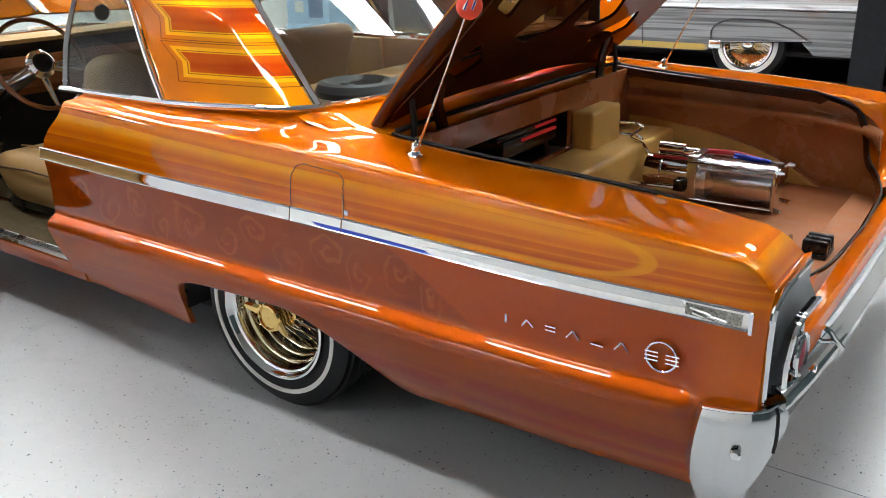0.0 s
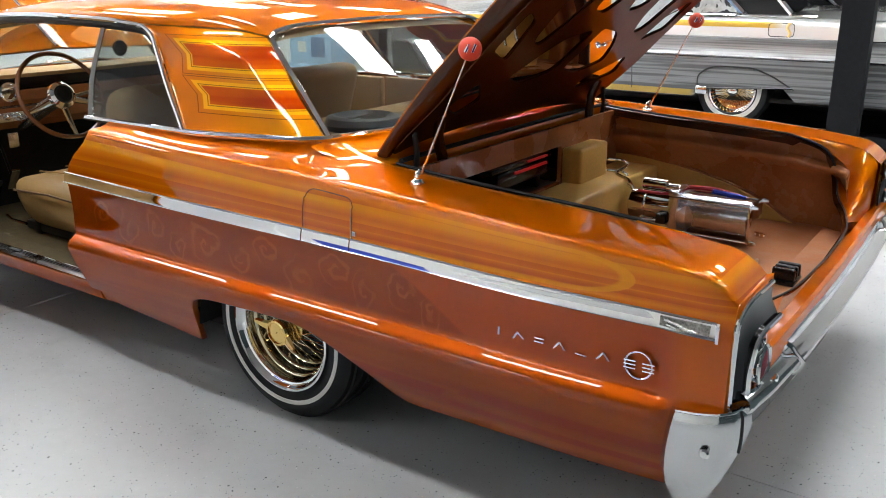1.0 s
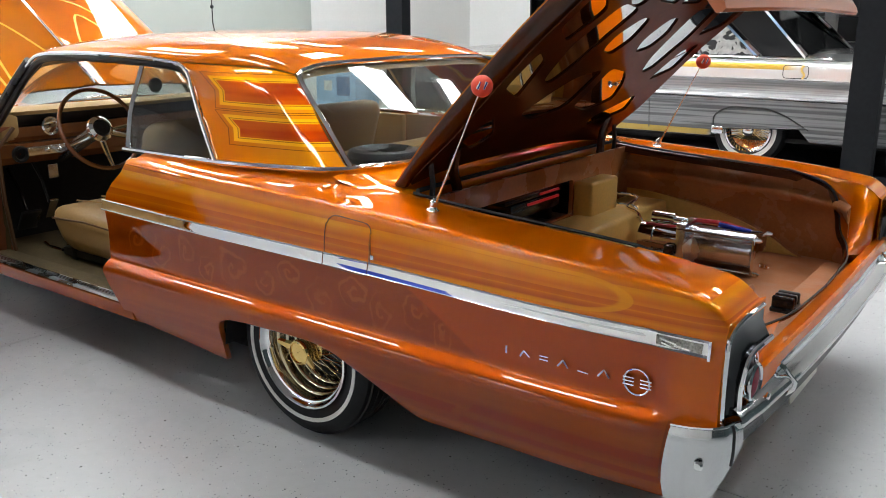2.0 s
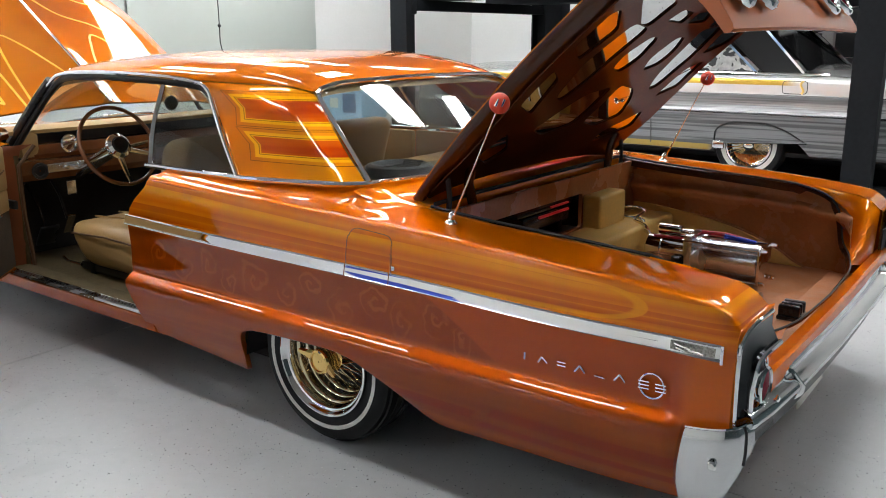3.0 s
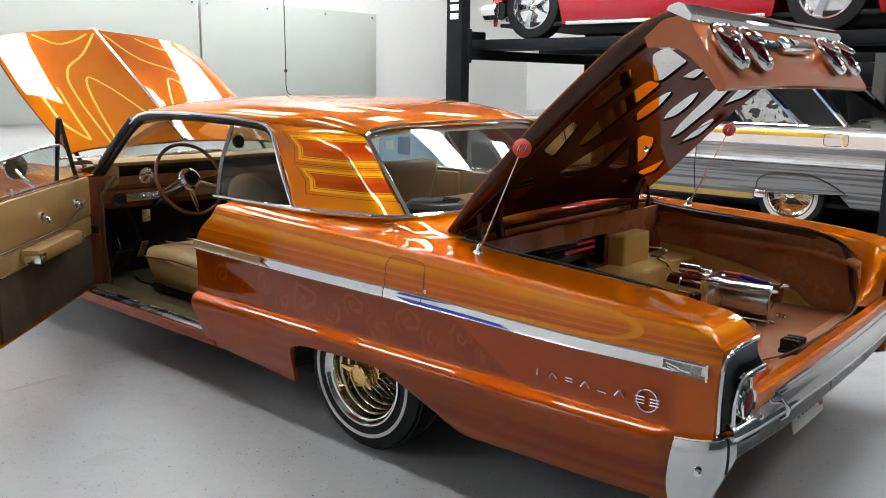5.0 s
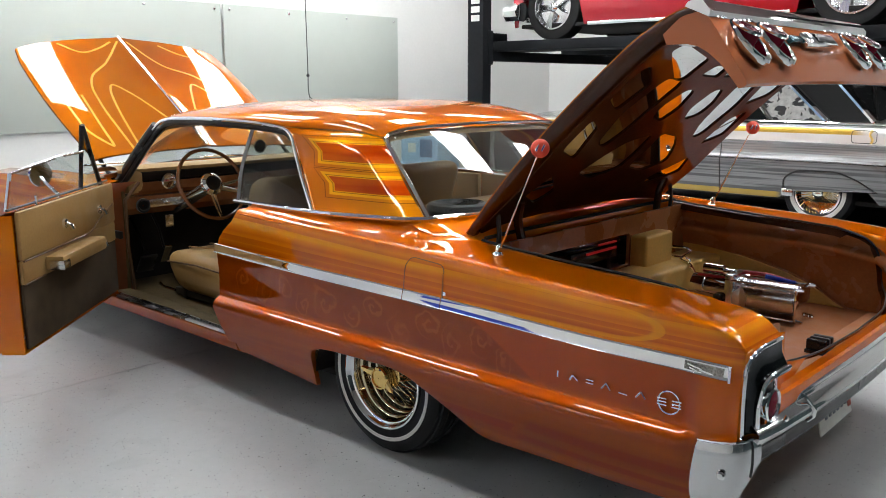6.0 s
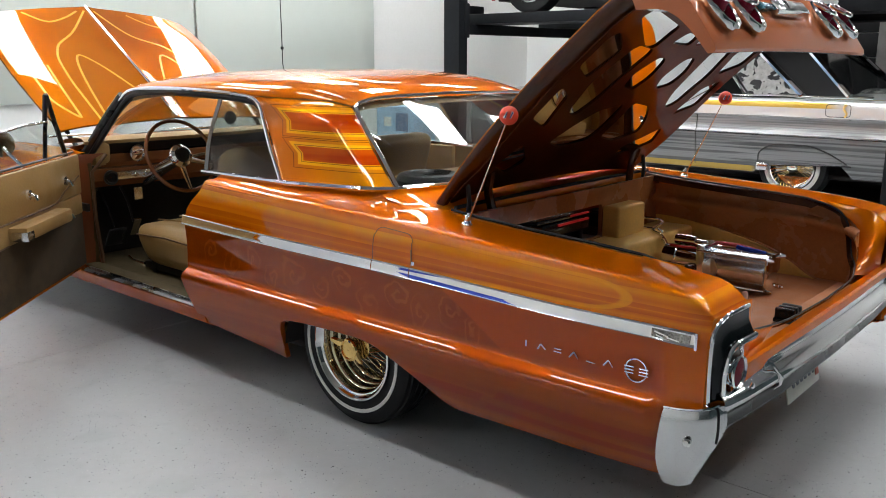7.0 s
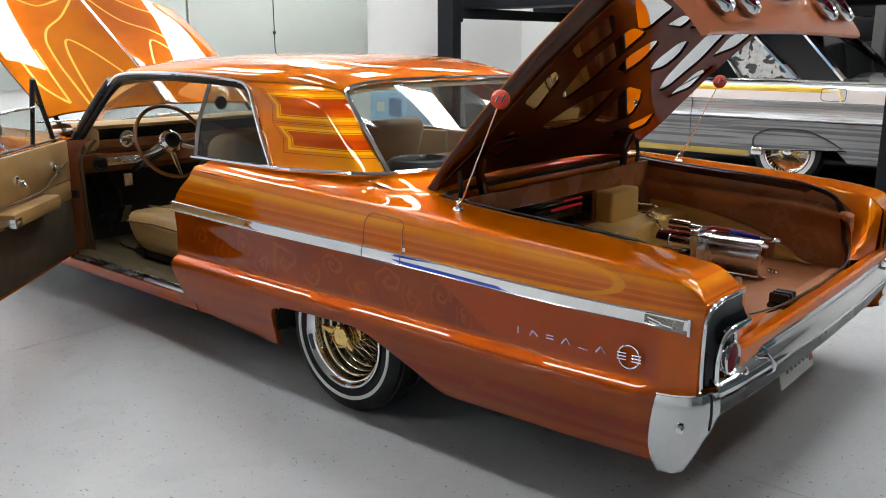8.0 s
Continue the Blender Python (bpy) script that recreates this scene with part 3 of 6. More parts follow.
def sail_paint():
    """Candy panels on the pillar: stepped red fields inside gold outlines with thin dark pinstripes."""
    mat = candy("candy_paint_pillar", "roof")
    g = Net(mat)
    pos = g.node("ShaderNodeTexCoord").outputs["Object"]
    sep = g.node("ShaderNodeSeparateXYZ")
    g.link(pos, sep.inputs[0])
    x, y, z = sep.outputs
    # u: across the pillar from its front edge (0) to the back edge (1); v: height
    v = g.math("DIVIDE", g.math("SUBTRACT", z, 0.868), 0.285)
    front = g.math("ADD", 0.42, g.math("MULTIPLY", v, 0.42))
    back = g.math("ADD", -0.054, g.math("MULTIPLY", v, 0.345))
    u = g.math("DIVIDE", g.math("SUBTRACT", front, x), g.math("SUBTRACT", front, back))
    wob = g.noise(pos, 5.0, 1.0)
    u = g.math("ADD", u, g.math("MULTIPLY", g.math("SUBTRACT", wob, 0.5), 0.05))

    def field(v0, v1, u0):
        a = g.math("MINIMUM", g.math("SUBTRACT", v, v0), g.math("SUBTRACT", v1, v))
        b = g.math("MULTIPLY", g.math("SUBTRACT", u, g.math("ADD", u0, g.math("MULTIPLY", g.math("ABSOLUTE", g.math("SUBTRACT", v, (v0 + v1) / 2)), -0.35))), 0.85)
        return g.math("MINIMUM", a, b)

    d = g.math("MAXIMUM", field(0.60, 0.93, 0.30), field(0.22, 0.50, 0.28))
    red = g.mix(g.step(g.noise(g.stretch(pos, 1.0, 1.0, 14.0), 2.0, 2.0), 0.3, 0.7), (0.36, 0.028, 0.0), (0.52, 0.085, 0.001))
    col = g.mix(g.step(u, 0.1, 0.9), (0.50, 0.125, 0.001), (0.64, 0.215, 0.002))
    gold = (0.78, 0.36, 0.004)
    col = g.mix(g.step(d, -0.004, 0.004), col, gold)
    col = g.mix(g.step(d, 0.045, 0.055), col, red)
    line = g.math("MULTIPLY", g.step(d, 0.030, 0.034), g.math("SUBTRACT", 1.0, g.step(d, 0.038, 0.042)))
    line2 = g.math("MULTIPLY", g.step(d, -0.046, -0.042), g.math("SUBTRACT", 1.0, g.step(d, -0.038, -0.034)))
    col = g.mix(g.math("MULTIPLY", g.math("MAXIMUM", line, line2), 0.8), col, (0.10, 0.02, 0.004))
    g.link(col, g.b.inputs["Base Color"])
    return mat


PAINT_SAIL = sail_paint()
for s in (1, -1):
    part("roof_pillar", sail(s), PAINT_SAIL, CAR, "orange roof pillar with gold-outlined red panels", 50)

# deck between the rear window and the trunk
rows = []
for y in steps(-0.80, 0.80, 44):
    t = min(abs(y) / 0.75, 1.0)
    x0 = -0.15 + 0.10 * t ** 2
    x0 = min(x0, -0.05)
    side, drop = smooth(0.50, 0.71, abs(y)), 0.012 * smooth(0.72, 0.76, abs(y))
    zb = 0.862 - 0.008 * smooth(0.73, 0.80, abs(y))
    rows.append([V(x0, y, zb), *[V(x, y, (z + 0.008 * (1 - t)) * (1 - side) + (ZIN(x) + 0.001 - drop) * side) for x, z in ((x0 - 0.03, 0.856), (-0.17, 0.838), (-0.25, 0.826), (-0.285, 0.819))], V(-0.291, y, 0.810 - drop), V(-0.291, y, 0.78)])
part("rear_deck", loft(rows), PAINT, CAR)

# ---- glass ----
def pane(top, bottom, bulge, n=20, k=10):
    rows = []
    a, b = spline(top, n), spline(bottom, n)
    for j in range(k + 1):
        v = j / k
        rows.append([a[i] * (1 - v) + b[i] * v + V(*bulge) * math.sin(math.pi * v) * (1 - abs(2 * i / n - 1) ** 2.5) for i in range(n + 1)])
    return loft(rows)


RW_TOP = [V(0.312 - 0.024 * abs(t) ** 3.4, 0.612 * t, 1.181 - 0.036 * abs(t) ** 3) for t in steps(1, -1, 20)]
RW_BOT = [V(-0.157 + 0.107 * abs(t) ** 3.4, 0.728 * t, 0.868) for t in steps(1, -1, 20)]
ob = part("rear_window", pane(RW_TOP, RW_BOT, (-0.006, 0, 0.006), 40, 12), GLASS, CAR, "clear rear window with bright reflections", thick=0.005)
ob.visible_shadow = False
WS_TOP = [V(1.96, 0.60, 1.140), V(2.02, 0.3, 1.165), V(2.04, 0, 1.172), V(2.02, -0.3, 1.165), V(1.96, -0.60, 1.140)]
WS_BOT = [V(2.30, 0.73, 0.842), V(2.52, 0.45, 0.885), V(2.58, 0, 0.895), V(2.52, -0.45, 0.885), V(2.30, -0.73, 0.842)]
ob = part("windscreen", pane(WS_TOP, WS_BOT, (0.02, 0, 0.02)), GLASS, CAR, "clear curved windshield", thick=0.005)
ob.visible_shadow = False



def quarter_glass(sign):
    front = spline([V(0.945, 0.864, 0.862), V(1.0, 0.80, 1.0), V(1.045, 0.705, 1.150)], 12)
    back = spline([V(0.445, 0.864, 0.864), V(0.60, 0.785, 0.985), V(0.725, 0.722, 1.075), V(0.80, 0.695, 1.125), V(0.90, 0.688, 1.148), V(1.045, 0.705, 1.150)], 12)
    return loft([[a * (1 - k / 6) + b * k / 6 for k in range(7)] for a, b in zip([V(p.x, sign * p.y, p.z) for p in front], [V(p.x, sign * p.y, p.z) for p in back])])


for s in (1, -1):
    ob = part("quarter_window", quarter_glass(s), TINTED, CAR, "tinted side window in a chrome frame", thick=0.004)
    ob.visible_shadow = False
    f = [V(p.x, s * p.y, p.z) for p in spline([V(0.945, 0.866, 0.862), V(1.0, 0.80, 1.0), V(1.045, 0.707, 1.152)], 10)]
    part("window_frame", tube(f, 0.010), CHROME, ob, "chrome window frame")
    f = [V(p.x, s * p.y, p.z) for p in spline([V(0.43, 0.874, 0.864), V(0.60, 0.790, 0.990), V(0.725, 0.722, 1.085), V(0.79, 0.690, 1.140), V(0.87, 0.675, 1.168), V(1.11, 0.680, 1.186), V(1.48, 0.682, 1.193), V(1.75, 0.676, 1.187), V(1.88, 0.668, 1.175), V(1.98, 0.678, 1.120), V(2.24, 0.755, 0.83)], 60)]
    part("drip_rail", tube(f, 0.009), CHROME, CAR, "chrome drip rail")
    f = [V(p.x - 0.004, s * (p.y - 0.012), p.z - 0.008) for p in spline([V(0.80, 0.686, 1.132), V(0.87, 0.672, 1.158), V(1.11, 0.678, 1.176), V(1.48, 0.680, 1.183), V(1.75, 0.674, 1.177), V(1.87, 0.668, 1.164), V(1.96, 0.676, 1.115), V(2.22, 0.753, 0.83)], 60)]
    part("roof_rail_seal", tube(f, 0.016), SEAL, CAR, "black rubber seal under the roof edge")
    f = [V(p.x, s * p.y, p.z) for p in spline([V(1.97, 0.660, 1.145), V(2.06, 0.690, 1.05), V(2.26, 0.750, 0.82)], 12)]
    part("windscreen_pillar", tube(f, 0.026, n=10), BLACK, CAR)
    f = [V(p.x, s * p.y, p.z) for p in spline([V(0.96, 0.873, 0.860), *[b + V(0, 0.006, 0) for b in BASE]], 30)]
    f2 = spline([V(-0.05, s * 0.74, 0.868), V(-0.12, s * 0.5, 0.868), V(-0.158, 0, 0.868)], 12)
    part("belt_moulding", tube(f + f2[1:], 0.010), CHROME, CAR, "chrome moulding along the window base")
    f = [V(p.x, s * p.y, p.z) for p in spline([V(-0.058, 0.726, 0.872), V(0.07, 0.692, 0.985), V(0.20, 0.648, 1.085), V(0.270, 0.618, 1.142), V(0.288, 0.59, 1.158), V(0.297, 0.45, 1.176), V(0.306, 0, 1.183)], 36)]
    part("rear_window_moulding", tube(f, 0.009), CHROME, CAR, "chrome moulding round the rear window")


# ---- trunk lid, raised ----
HINGE = V(-0.205, 0, 0.838)
A = radians(41.8)
LID = Matrix.Translation(HINGE) @ Matrix(((-math.cos(A), 0, math.sin(A), 0), (0, 1, 0, 0), (math.sin(A), 0, math.cos(A), 0), (0, 0, 0, 1)))
LID_L, LID_W = 1.115, 0.69
LIDBOW = curve([(0, 0.0), (0.17, 0.028), (0.34, 0.046), (0.64, 0.060), (0.88, 0.056), (1.01, 0.038), (1.08, 0.016), (1.118, -0.008)])


def camber(u, y):
    """Rise of the lid towards its middle, strongest at the front edge."""
    e = min(abs(y) / LID_W, 1)
    return (0.012 + 0.032 * (1 - smooth(0.0, 0.45, u))) * (1 - e ** 3)


def lid_skin(off, u1=LID_L, inset=0.0):
    rows = []
    for u in steps(0.0, u1, 40):
        row = []
        for y in steps(-LID_W + inset, LID_W - inset, 30):
            e = abs(y) / LID_W
            row.append(LID @ V(u, y, LIDBOW(u) + off - 0.012 * e ** 6 + camber(u, y)))
        rows.append(row)
    return rows


lid = part("trunk_lid", loft(lid_skin(0)), PAINT_ROOF, CAR, "raised copper brown trunk lid with cut-out inner frame", thick=-0.004)


def dense(pts, step=0.04):
    out = []
    for i, p in enumerate(pts):
        a, b_ = Vector(p), Vector(pts[(i + 1) % len(pts)])
        n = max(1, int((b_ - a).length / step))
        out += [tuple(a.lerp(b_, k / n)) for k in range(n)]
    return out


def lid_frame():
    """The pressed inner frame with slanted openings either side of the middle."""
    L, W = 1.05, 0.675
    out = dense(rounded([(0.02, -W), (L, -W), (L, W), (0.02, W)], 0.05))
    holes = []
    for s in (1, -1):
        for q, r in ((((0.575, 0.09), (0.645, 0.045), (0.745, 0.075), (0.755, 0.145), (0.67, 0.205), (0.60, 0.19)), 0.03),
                     (((0.455, 0.34), (0.54, 0.285), (0.79, 0.235), (0.815, 0.39), (0.64, 0.445), (0.48, 0.41)), 0.035),
                     (((0.800, 0.255), (0.905, 0.235), (0.985, 0.55), (0.945, 0.575), (0.800, 0.32)), 0.025),
                     (((0.815, 0.02), (0.870, 0.02), (0.880, 0.13), (0.825, 0.17)), 0.02),
                     (((0.655, 0.505), (0.785, 0.455), (0.875, 0.59), (0.855, 0.63), (0.72, 0.635)), 0.025),
                     (((0.30, 0.035), (0.505, 0.03), (0.475, 0.19), (0.41, 0.27), (0.31, 0.34), (0.255, 0.20)), 0.035),
                     (((0.41, 0.48), (0.57, 0.51), (0.62, 0.61), (0.47, 0.62)), 0.025),
                     (((0.12, 0.40), (0.20, 0.36), (0.33, 0.52), (0.22, 0.58)), 0.03)):
            holes.append(dense(rounded([(a, s * b_) for a, b_ in q], r), 0.05))
    b = plate(out, Matrix.Identity(4), 0.004, holes=holes)
    for v in b.verts:
        v.co = LID @ V(v.co.x, v.co.y, v.co.z - 0.034 - 0.030 * smooth(0.0, 0.3, v.co.x) + LIDBOW(v.co.x) + camber(v.co.x, v.co.y) - 0.012)
    return b


FRAME_BROWN = candy("inner_frame_paint", "brown")
FRAME_BROWN.node_tree.nodes["Principled BSDF"].inputs["Coat Weight"].default_value = 0.22
FRAME_BROWN.node_tree.nodes["Principled BSDF"].inputs["Coat Roughness"].default_value = 0.06
part("inner_frame", lid_frame(), FRAME_BROWN, lid, "glossy brown pressed inner frame")
MIRROR = material("mirror_sheet", (0.62, 0.62, 0.60), 0.02, 1.0, spread=0.015, scale=8)
part("mirror_lining", loft([[LID @ V(u, y, LIDBOW(u) - 0.0405 - 0.030 * smooth(0.0, 0.3, u) + camber(u, y)) for y in steps(-0.66, 0.66, 12)] for u in steps(0.04, 1.03, 20)]), MIRROR, lid, "mirror lining behind the frame")
# rolled edge joining frame and skin
for s in (1, -1):
    rows = []
    for u in steps(0.0, LID_L + 0.004, 30):
        z = LIDBOW(u) - 0.012
        rows.append([LID @ V(u, s * LID_W, z), LID @ V(u, s * (LID_W + 0.003), z - 0.012), LID @ V(u, s * (LID_W - 0.004), z - 0.028), LID @ V(u, s * (LID_W - 0.03), LIDBOW(u) - 0.036 - 0.030 * smooth(0.0, 0.3, u))])
    part("lid_edge", loft(rows), PAINT_BROWN, lid, angle=60)
HOSE_TEAL = material("teal_enamel", (0.03, 0.12, 0.16), 0.2, 0.5, grain=0.1)
# rear face with lamps
FACE_PAINT = candy("copper_lid_paint", "brown")
FACE_PAINT.node_tree.nodes["Principled BSDF"].inputs["Metallic"].default_value = 0.3
for link in list(FACE_PAINT.node_tree.nodes["Principled BSDF"].inputs["Base Color"].links):
    FACE_PAINT.node_tree.links.remove(link)
FACE_PAINT.node_tree.nodes["Principled BSDF"].inputs["Base Color"].default_value = (0.50, 0.15, 0.06, 1)
FACE = LID @ pose(LID_L, 0, -0.008)
rows = []
for y in steps(-LID_W, LID_W, 30):
    lip = 0.012 * (abs(y) / LID_W) ** 2
    rows.append([FACE @ V(a, y, c) for a, c in ((0.0, 0.0), (0.012, -0.012), (0.009, -0.08), (-0.004, -0.18), (-0.015, -0.250 - lip), (-0.022, -0.264 - lip), (-0.032, -0.266 - lip))])
face = part("lid_rear_face", loft(rows), FACE_PAINT, lid, "copper brown rear face of the lid")
rows = []
for y in steps(-LID_W, LID_W, 30):
    lip = 0.012 * (abs(y) / LID_W) ** 2
    rows.append([FACE @ V(a, y, c) for a, c in ((-0.001, 0.0), (0.011, -0.012), (0.008, -0.08), (-0.005, -0.18), (-0.016, -0.250 - lip), (-0.0232, -0.2632 - lip), (-0.034, -0.264 - lip), (-0.046, -0.256 - lip), (-0.044, -0.225), (-0.044, -0.180), (-0.050, -0.135), (-0.062, -0.100), (-0.080, -0.075), (-0.105, -0.052), (-0.13, -0.03), (-0.12, 0.0))])
part("face_return", loft(rows, cap=True), FACE_PAINT, lid, angle=50)
rows = []
for y in steps(-LID_W - 0.003, LID_W + 0.003, 20):
    rows.append([FACE @ V(-0.022, y, 0.012), FACE @ V(-0.008, y, 0.016), FACE @ V(0.018, y, 0.004), FACE @ V(0.027, y, -0.012), FACE @ V(0.026, y, -0.050), FACE @ V(0.012, y, -0.060)])
part("lid_moulding", loft(rows, cap=True), CHROME, lid, "chrome moulding along the lid edge")


def tail_lamp(m, parent):
    """A tall almond chrome bezel with a round red lens standing out of it, facing along x of m."""
    oval = lambda r, h, q=1.0: [m @ V(h, r * math.cos(a) * (1 - 0.12 * math.sin(a)) * q * 1.2, r * math.sin(a) * 1.68) for a in [2 * math.pi * k / 36 for k in range(36)]]
    bez = part("lamp_bezel", loft([oval(0.046, 0.0), oval(0.0505, 0.008), oval(0.0510, 0.018), oval(0.0475, 0.027), oval(0.0425, 0.028), oval(0.0385, 0.022), oval(0.037, 0.004)], ring=True), CHROME, parent, "tall chrome tail lamp bezel")
    part("lamp_recess", loft([oval(0.040, 0.006), oval(0.03, 0.004), oval(0.012, 0.003), oval(0.002, 0.003)], ring=True), CHROME_SOFT, bez, "dark bright-metal recess")
    t = m @ pose(0.0, 0, 0.022, 0, -18, 0)
    circ = lambda r, h: [t @ V(h, r * math.cos(a), r * math.sin(a)) for a in [2 * math.pi * k / 28 for k in range(28)]]
    part("lens", loft([circ(0.042, -0.02), circ(0.043, 0.038), circ(0.036, 0.041), circ(0.016, 0.042), circ(0.004, 0.042)], ring=True, cap=True), LENS_RED, bez, "dark red round lens")
    part("lens_ring", loft([circ(0.042, 0.032), circ(0.047, 0.033), circ(0.049, 0.039), circ(0.045, 0.044), circ(0.040, 0.041)], ring=True), CHROME, bez, "thin chrome ring")


for y in (0.560, 0.370, -0.370, -0.560):
    tail_lamp(FACE @ pose(0.000, y, -0.150), face)
emb = part("lid_emblem", box(0.004, 0.034, -0.160, 0.110, -0.152, -0.100, 0.006, m=FACE), CHROME, face, "plain chrome lid emblem bar")
part("emblem_insert", box(0.030, 0.037, -0.146, 0.03, -0.143, -0.110, 0.002, m=FACE), BLACK, emb)
part("lock_cover", box(0.004, 0.022, 0.115, 0.215, -0.134, -0.108, 0.005, m=FACE), HOSE_TEAL, emb)


# ---- chrome along the flank ----
def skin_y(x, z):
    """The flank's y at any height, the rounded shoulder included."""
    zs = ZSH(x)
    if z <= zs - 0.052:
        return side_y(x, z)
    pts = section(x, 0.3)[4:10]
    return float(np.interp(-z, [-p[1] for p in pts], [p[0] for p in pts]))


TRIM_Z = curve([(0.98, 0.664), (0.36, 0.652), (-0.35, 0.646), (-0.87, 0.634), (-1.35, 0.629)])


def trim_piece(x0, x1, sign=1, h=0.020):
    prof = [(0.0, -h), (0.012, -h), (0.015, -h + 0.003), (0.0125, -h + 0.006), (0.0085, 0.0), (0.0045, h - 0.006), (0.007, h - 0.003), (0.004, h), (0.0, h)]
    rows = [[V(x, sign * (side_y(x, TRIM_Z(x) + dz) + o), TRIM_Z(x) + dz) for o, dz in prof] for x in steps(x0, x1, max(3, int(abs(x1 - x0) / 0.03)))]
    return loft(rows, cap=True)


for a, b in ((0.976, -0.166), (-0.170, -0.342), (-0.346, -1.326)):
    strip = part("side_moulding", trim_piece(a, b), CHROME, CAR, "flat chrome side moulding")
part("side_moulding", trim_piece(0.976, -1.326, -1), CHROME, CAR, "flat chrome side moulding")
EMBLEM = material("engraved_emblem", (0.30, 0.29, 0.27), 0.3, 1.0, grain=0.9, scale=180)
rows = [[V(x, side_y(x, TRIM_Z(x) + dz) + 0.0098 - 0.2 * dz, TRIM_Z(x) + dz) for dz in (-0.011, 0, 0.011)] for x in steps(-1.205, -1.312, 6)]
part("moulding_insert", loft(rows), EMBLEM, strip, "dark engraved insert", thick=0.001)
b = bmesh.new()
for k, (xa, xb, za, zb) in enumerate(((-1.215, -1.255, 0.006, -0.002), (-1.250, -1.285, -0.004, -0.009), (-1.22, -1.242, -0.003, -0.008))):
    tube([V(xa, side_y(xa, 0.63) + 0.012, 0.629 + za), V(xb, side_y(xb, 0.63) + 0.012, 0.629 + zb)], 0.003, b, 6)
part("crossed_bars", b, CHROME, strip, "small chrome crossed bars")
# upright end tab
part("moulding_end", box(-1.333, -1.325, 0.946, 0.966, 0.606, 0.653, 0.002), CHROME, CAR)

# fuel flap
flap_pts = rounded([(-0.168, 0.622), (-0.344, 0.617), (-0.352, 0.70), (-0.350, 0.772), (-0.182, 0.782), (-0.170, 0.70)], 0.035, 6)
flap_pts = [Vector(p) for p in flap_pts]
ring = []
for i, p in enumerate(flap_pts):
    q = flap_pts[(i + 1) % len(flap_pts)]
    for k in range(3):
        c = p.lerp(q, k / 3)
        ring.append(V(c.x, skin_y(c.x, c.y) + 0.0005, c.y))
flap = part("fuel_flap", tube(ring, 0.0012, n=6, closed=True), PIPING, CAR, "body-coloured fuel flap with a dark gap")
part("flap_edge", tube([p + V(0.003, 0.0008, 0.003) for p in ring[20:58]], 0.0012, n=5), GOLD, flap)
part("flap_catch", box(-0.365, -0.352, skin_y(-0.36, 0.68) - 0.002, skin_y(-0.36, 0.68) + 0.004, 0.674, 0.688, 0.002), CHROME, flap)

# raised crease along the belt behind the door
f = [V(x, skin_y(x, ZSH(x) - 0.014) - 0.001, ZSH(x) - 0.014 + 0.002) for x in steps(0.84, 0.42, 16)]
part("belt_crease", tube(f, [0.005 * min(1, (i + 1) / 6, (17 - i) / 10) + 0.0008 for i in range(17)]), PAINT, CAR)

# badges: plain chrome bars and a ringed badge
for i, (x, kind) in enumerate(((-0.806, 0), (-0.862, 1), (-0.918, 2), (-0.970, 3), (-1.025, 4), (-1.078, 3))):
    z = 0.510 - 0.000 * i
    b = bmesh.new()
    y = lambda xx, zz: side_y(xx, zz) + 0.005
    bar = lambda xa, za, xb, zb: tube([V(x - xa, y(x - xa, z + za), z + za), V(x - xb, y(x - xb, z + zb), z + zb)], 0.0026, b, 6)
    if kind == 0:
        bar(0, -0.010, 0, 0.010)
    elif kind == 1:
        bar(-0.014, -0.009, -0.004, 0.008), bar(-0.004, 0.008, 0.014, -0.006)
    elif kind == 2:
        bar(-0.013, 0.006, 0.012, 0.006), bar(-0.013, -0.003, 0.012, -0.003)
    elif kind == 3:
        bar(-0.014, -0.009, 0.0, 0.009), bar(0.0, 0.009, 0.014, -0.009)
    else:
        bar(-0.014, -0.008, 0.014, -0.010)
    part("badge_bar", b, CHROME, CAR, "small plain chrome badge bar")
c = V(-1.162, side_y(-1.162, 0.51) + 0.007, 0.509)
badge = part("round_badge", tube([c + V(0.032 * math.cos(a), 0, 0.032 * math.sin(a)) for a in [2 * math.pi * k / 36 for k in range(36)]], 0.0028, n=8, closed=True), CHROME, CAR, "chrome ring badge with bars across")
for dz in (-0.009, 0.0, 0.009):
    for dx in (-0.024, 0.020):
        part("badge_stroke", tube([c + V(dx - 0.014, 0.002, dz), c + V(dx + 0.014, 0.002, dz - 0.001)], 0.0026, n=6), CHROME, badge)

# ---- rear bumper ----
def path_at(t):
    """Outer line of the bumper in plan from the left end (0) to the right end (1)."""
    pts = [(-1.262, 0.985), (-1.31, 0.984), (-1.350, 0.976), (-1.380, 0.955), (-1.400, 0.912), (-1.414, 0.80), (-1.430, 0.55), (-1.438, 0.28), (-1.440, 0.0)]
    pts = pts + [(x, -y) for x, y in pts[-2::-1]]
    f = t * (len(pts) - 1)
    i = min(int(f), len(pts) - 2)
    return Vector(pts[i]).lerp(Vector(pts[i + 1]), f - i)


def bumper_row(t, prof):
    p, q = path_at(max(t - 0.01, 0)), path_at(min(t + 0.01, 1))
    d = (q - p).normalized()
    n = Vector((d.y, -d.x))
    if n.x > 0 and abs(path_at(t).y) < 0.9 or (path_at(t).y * n.y < 0 and abs(path_at(t).y) > 0.93):
        n = -n
    c = path_at(t)
    return [V(c.x + n.x * o, c.y + n.y * o, z) for o, z in prof]


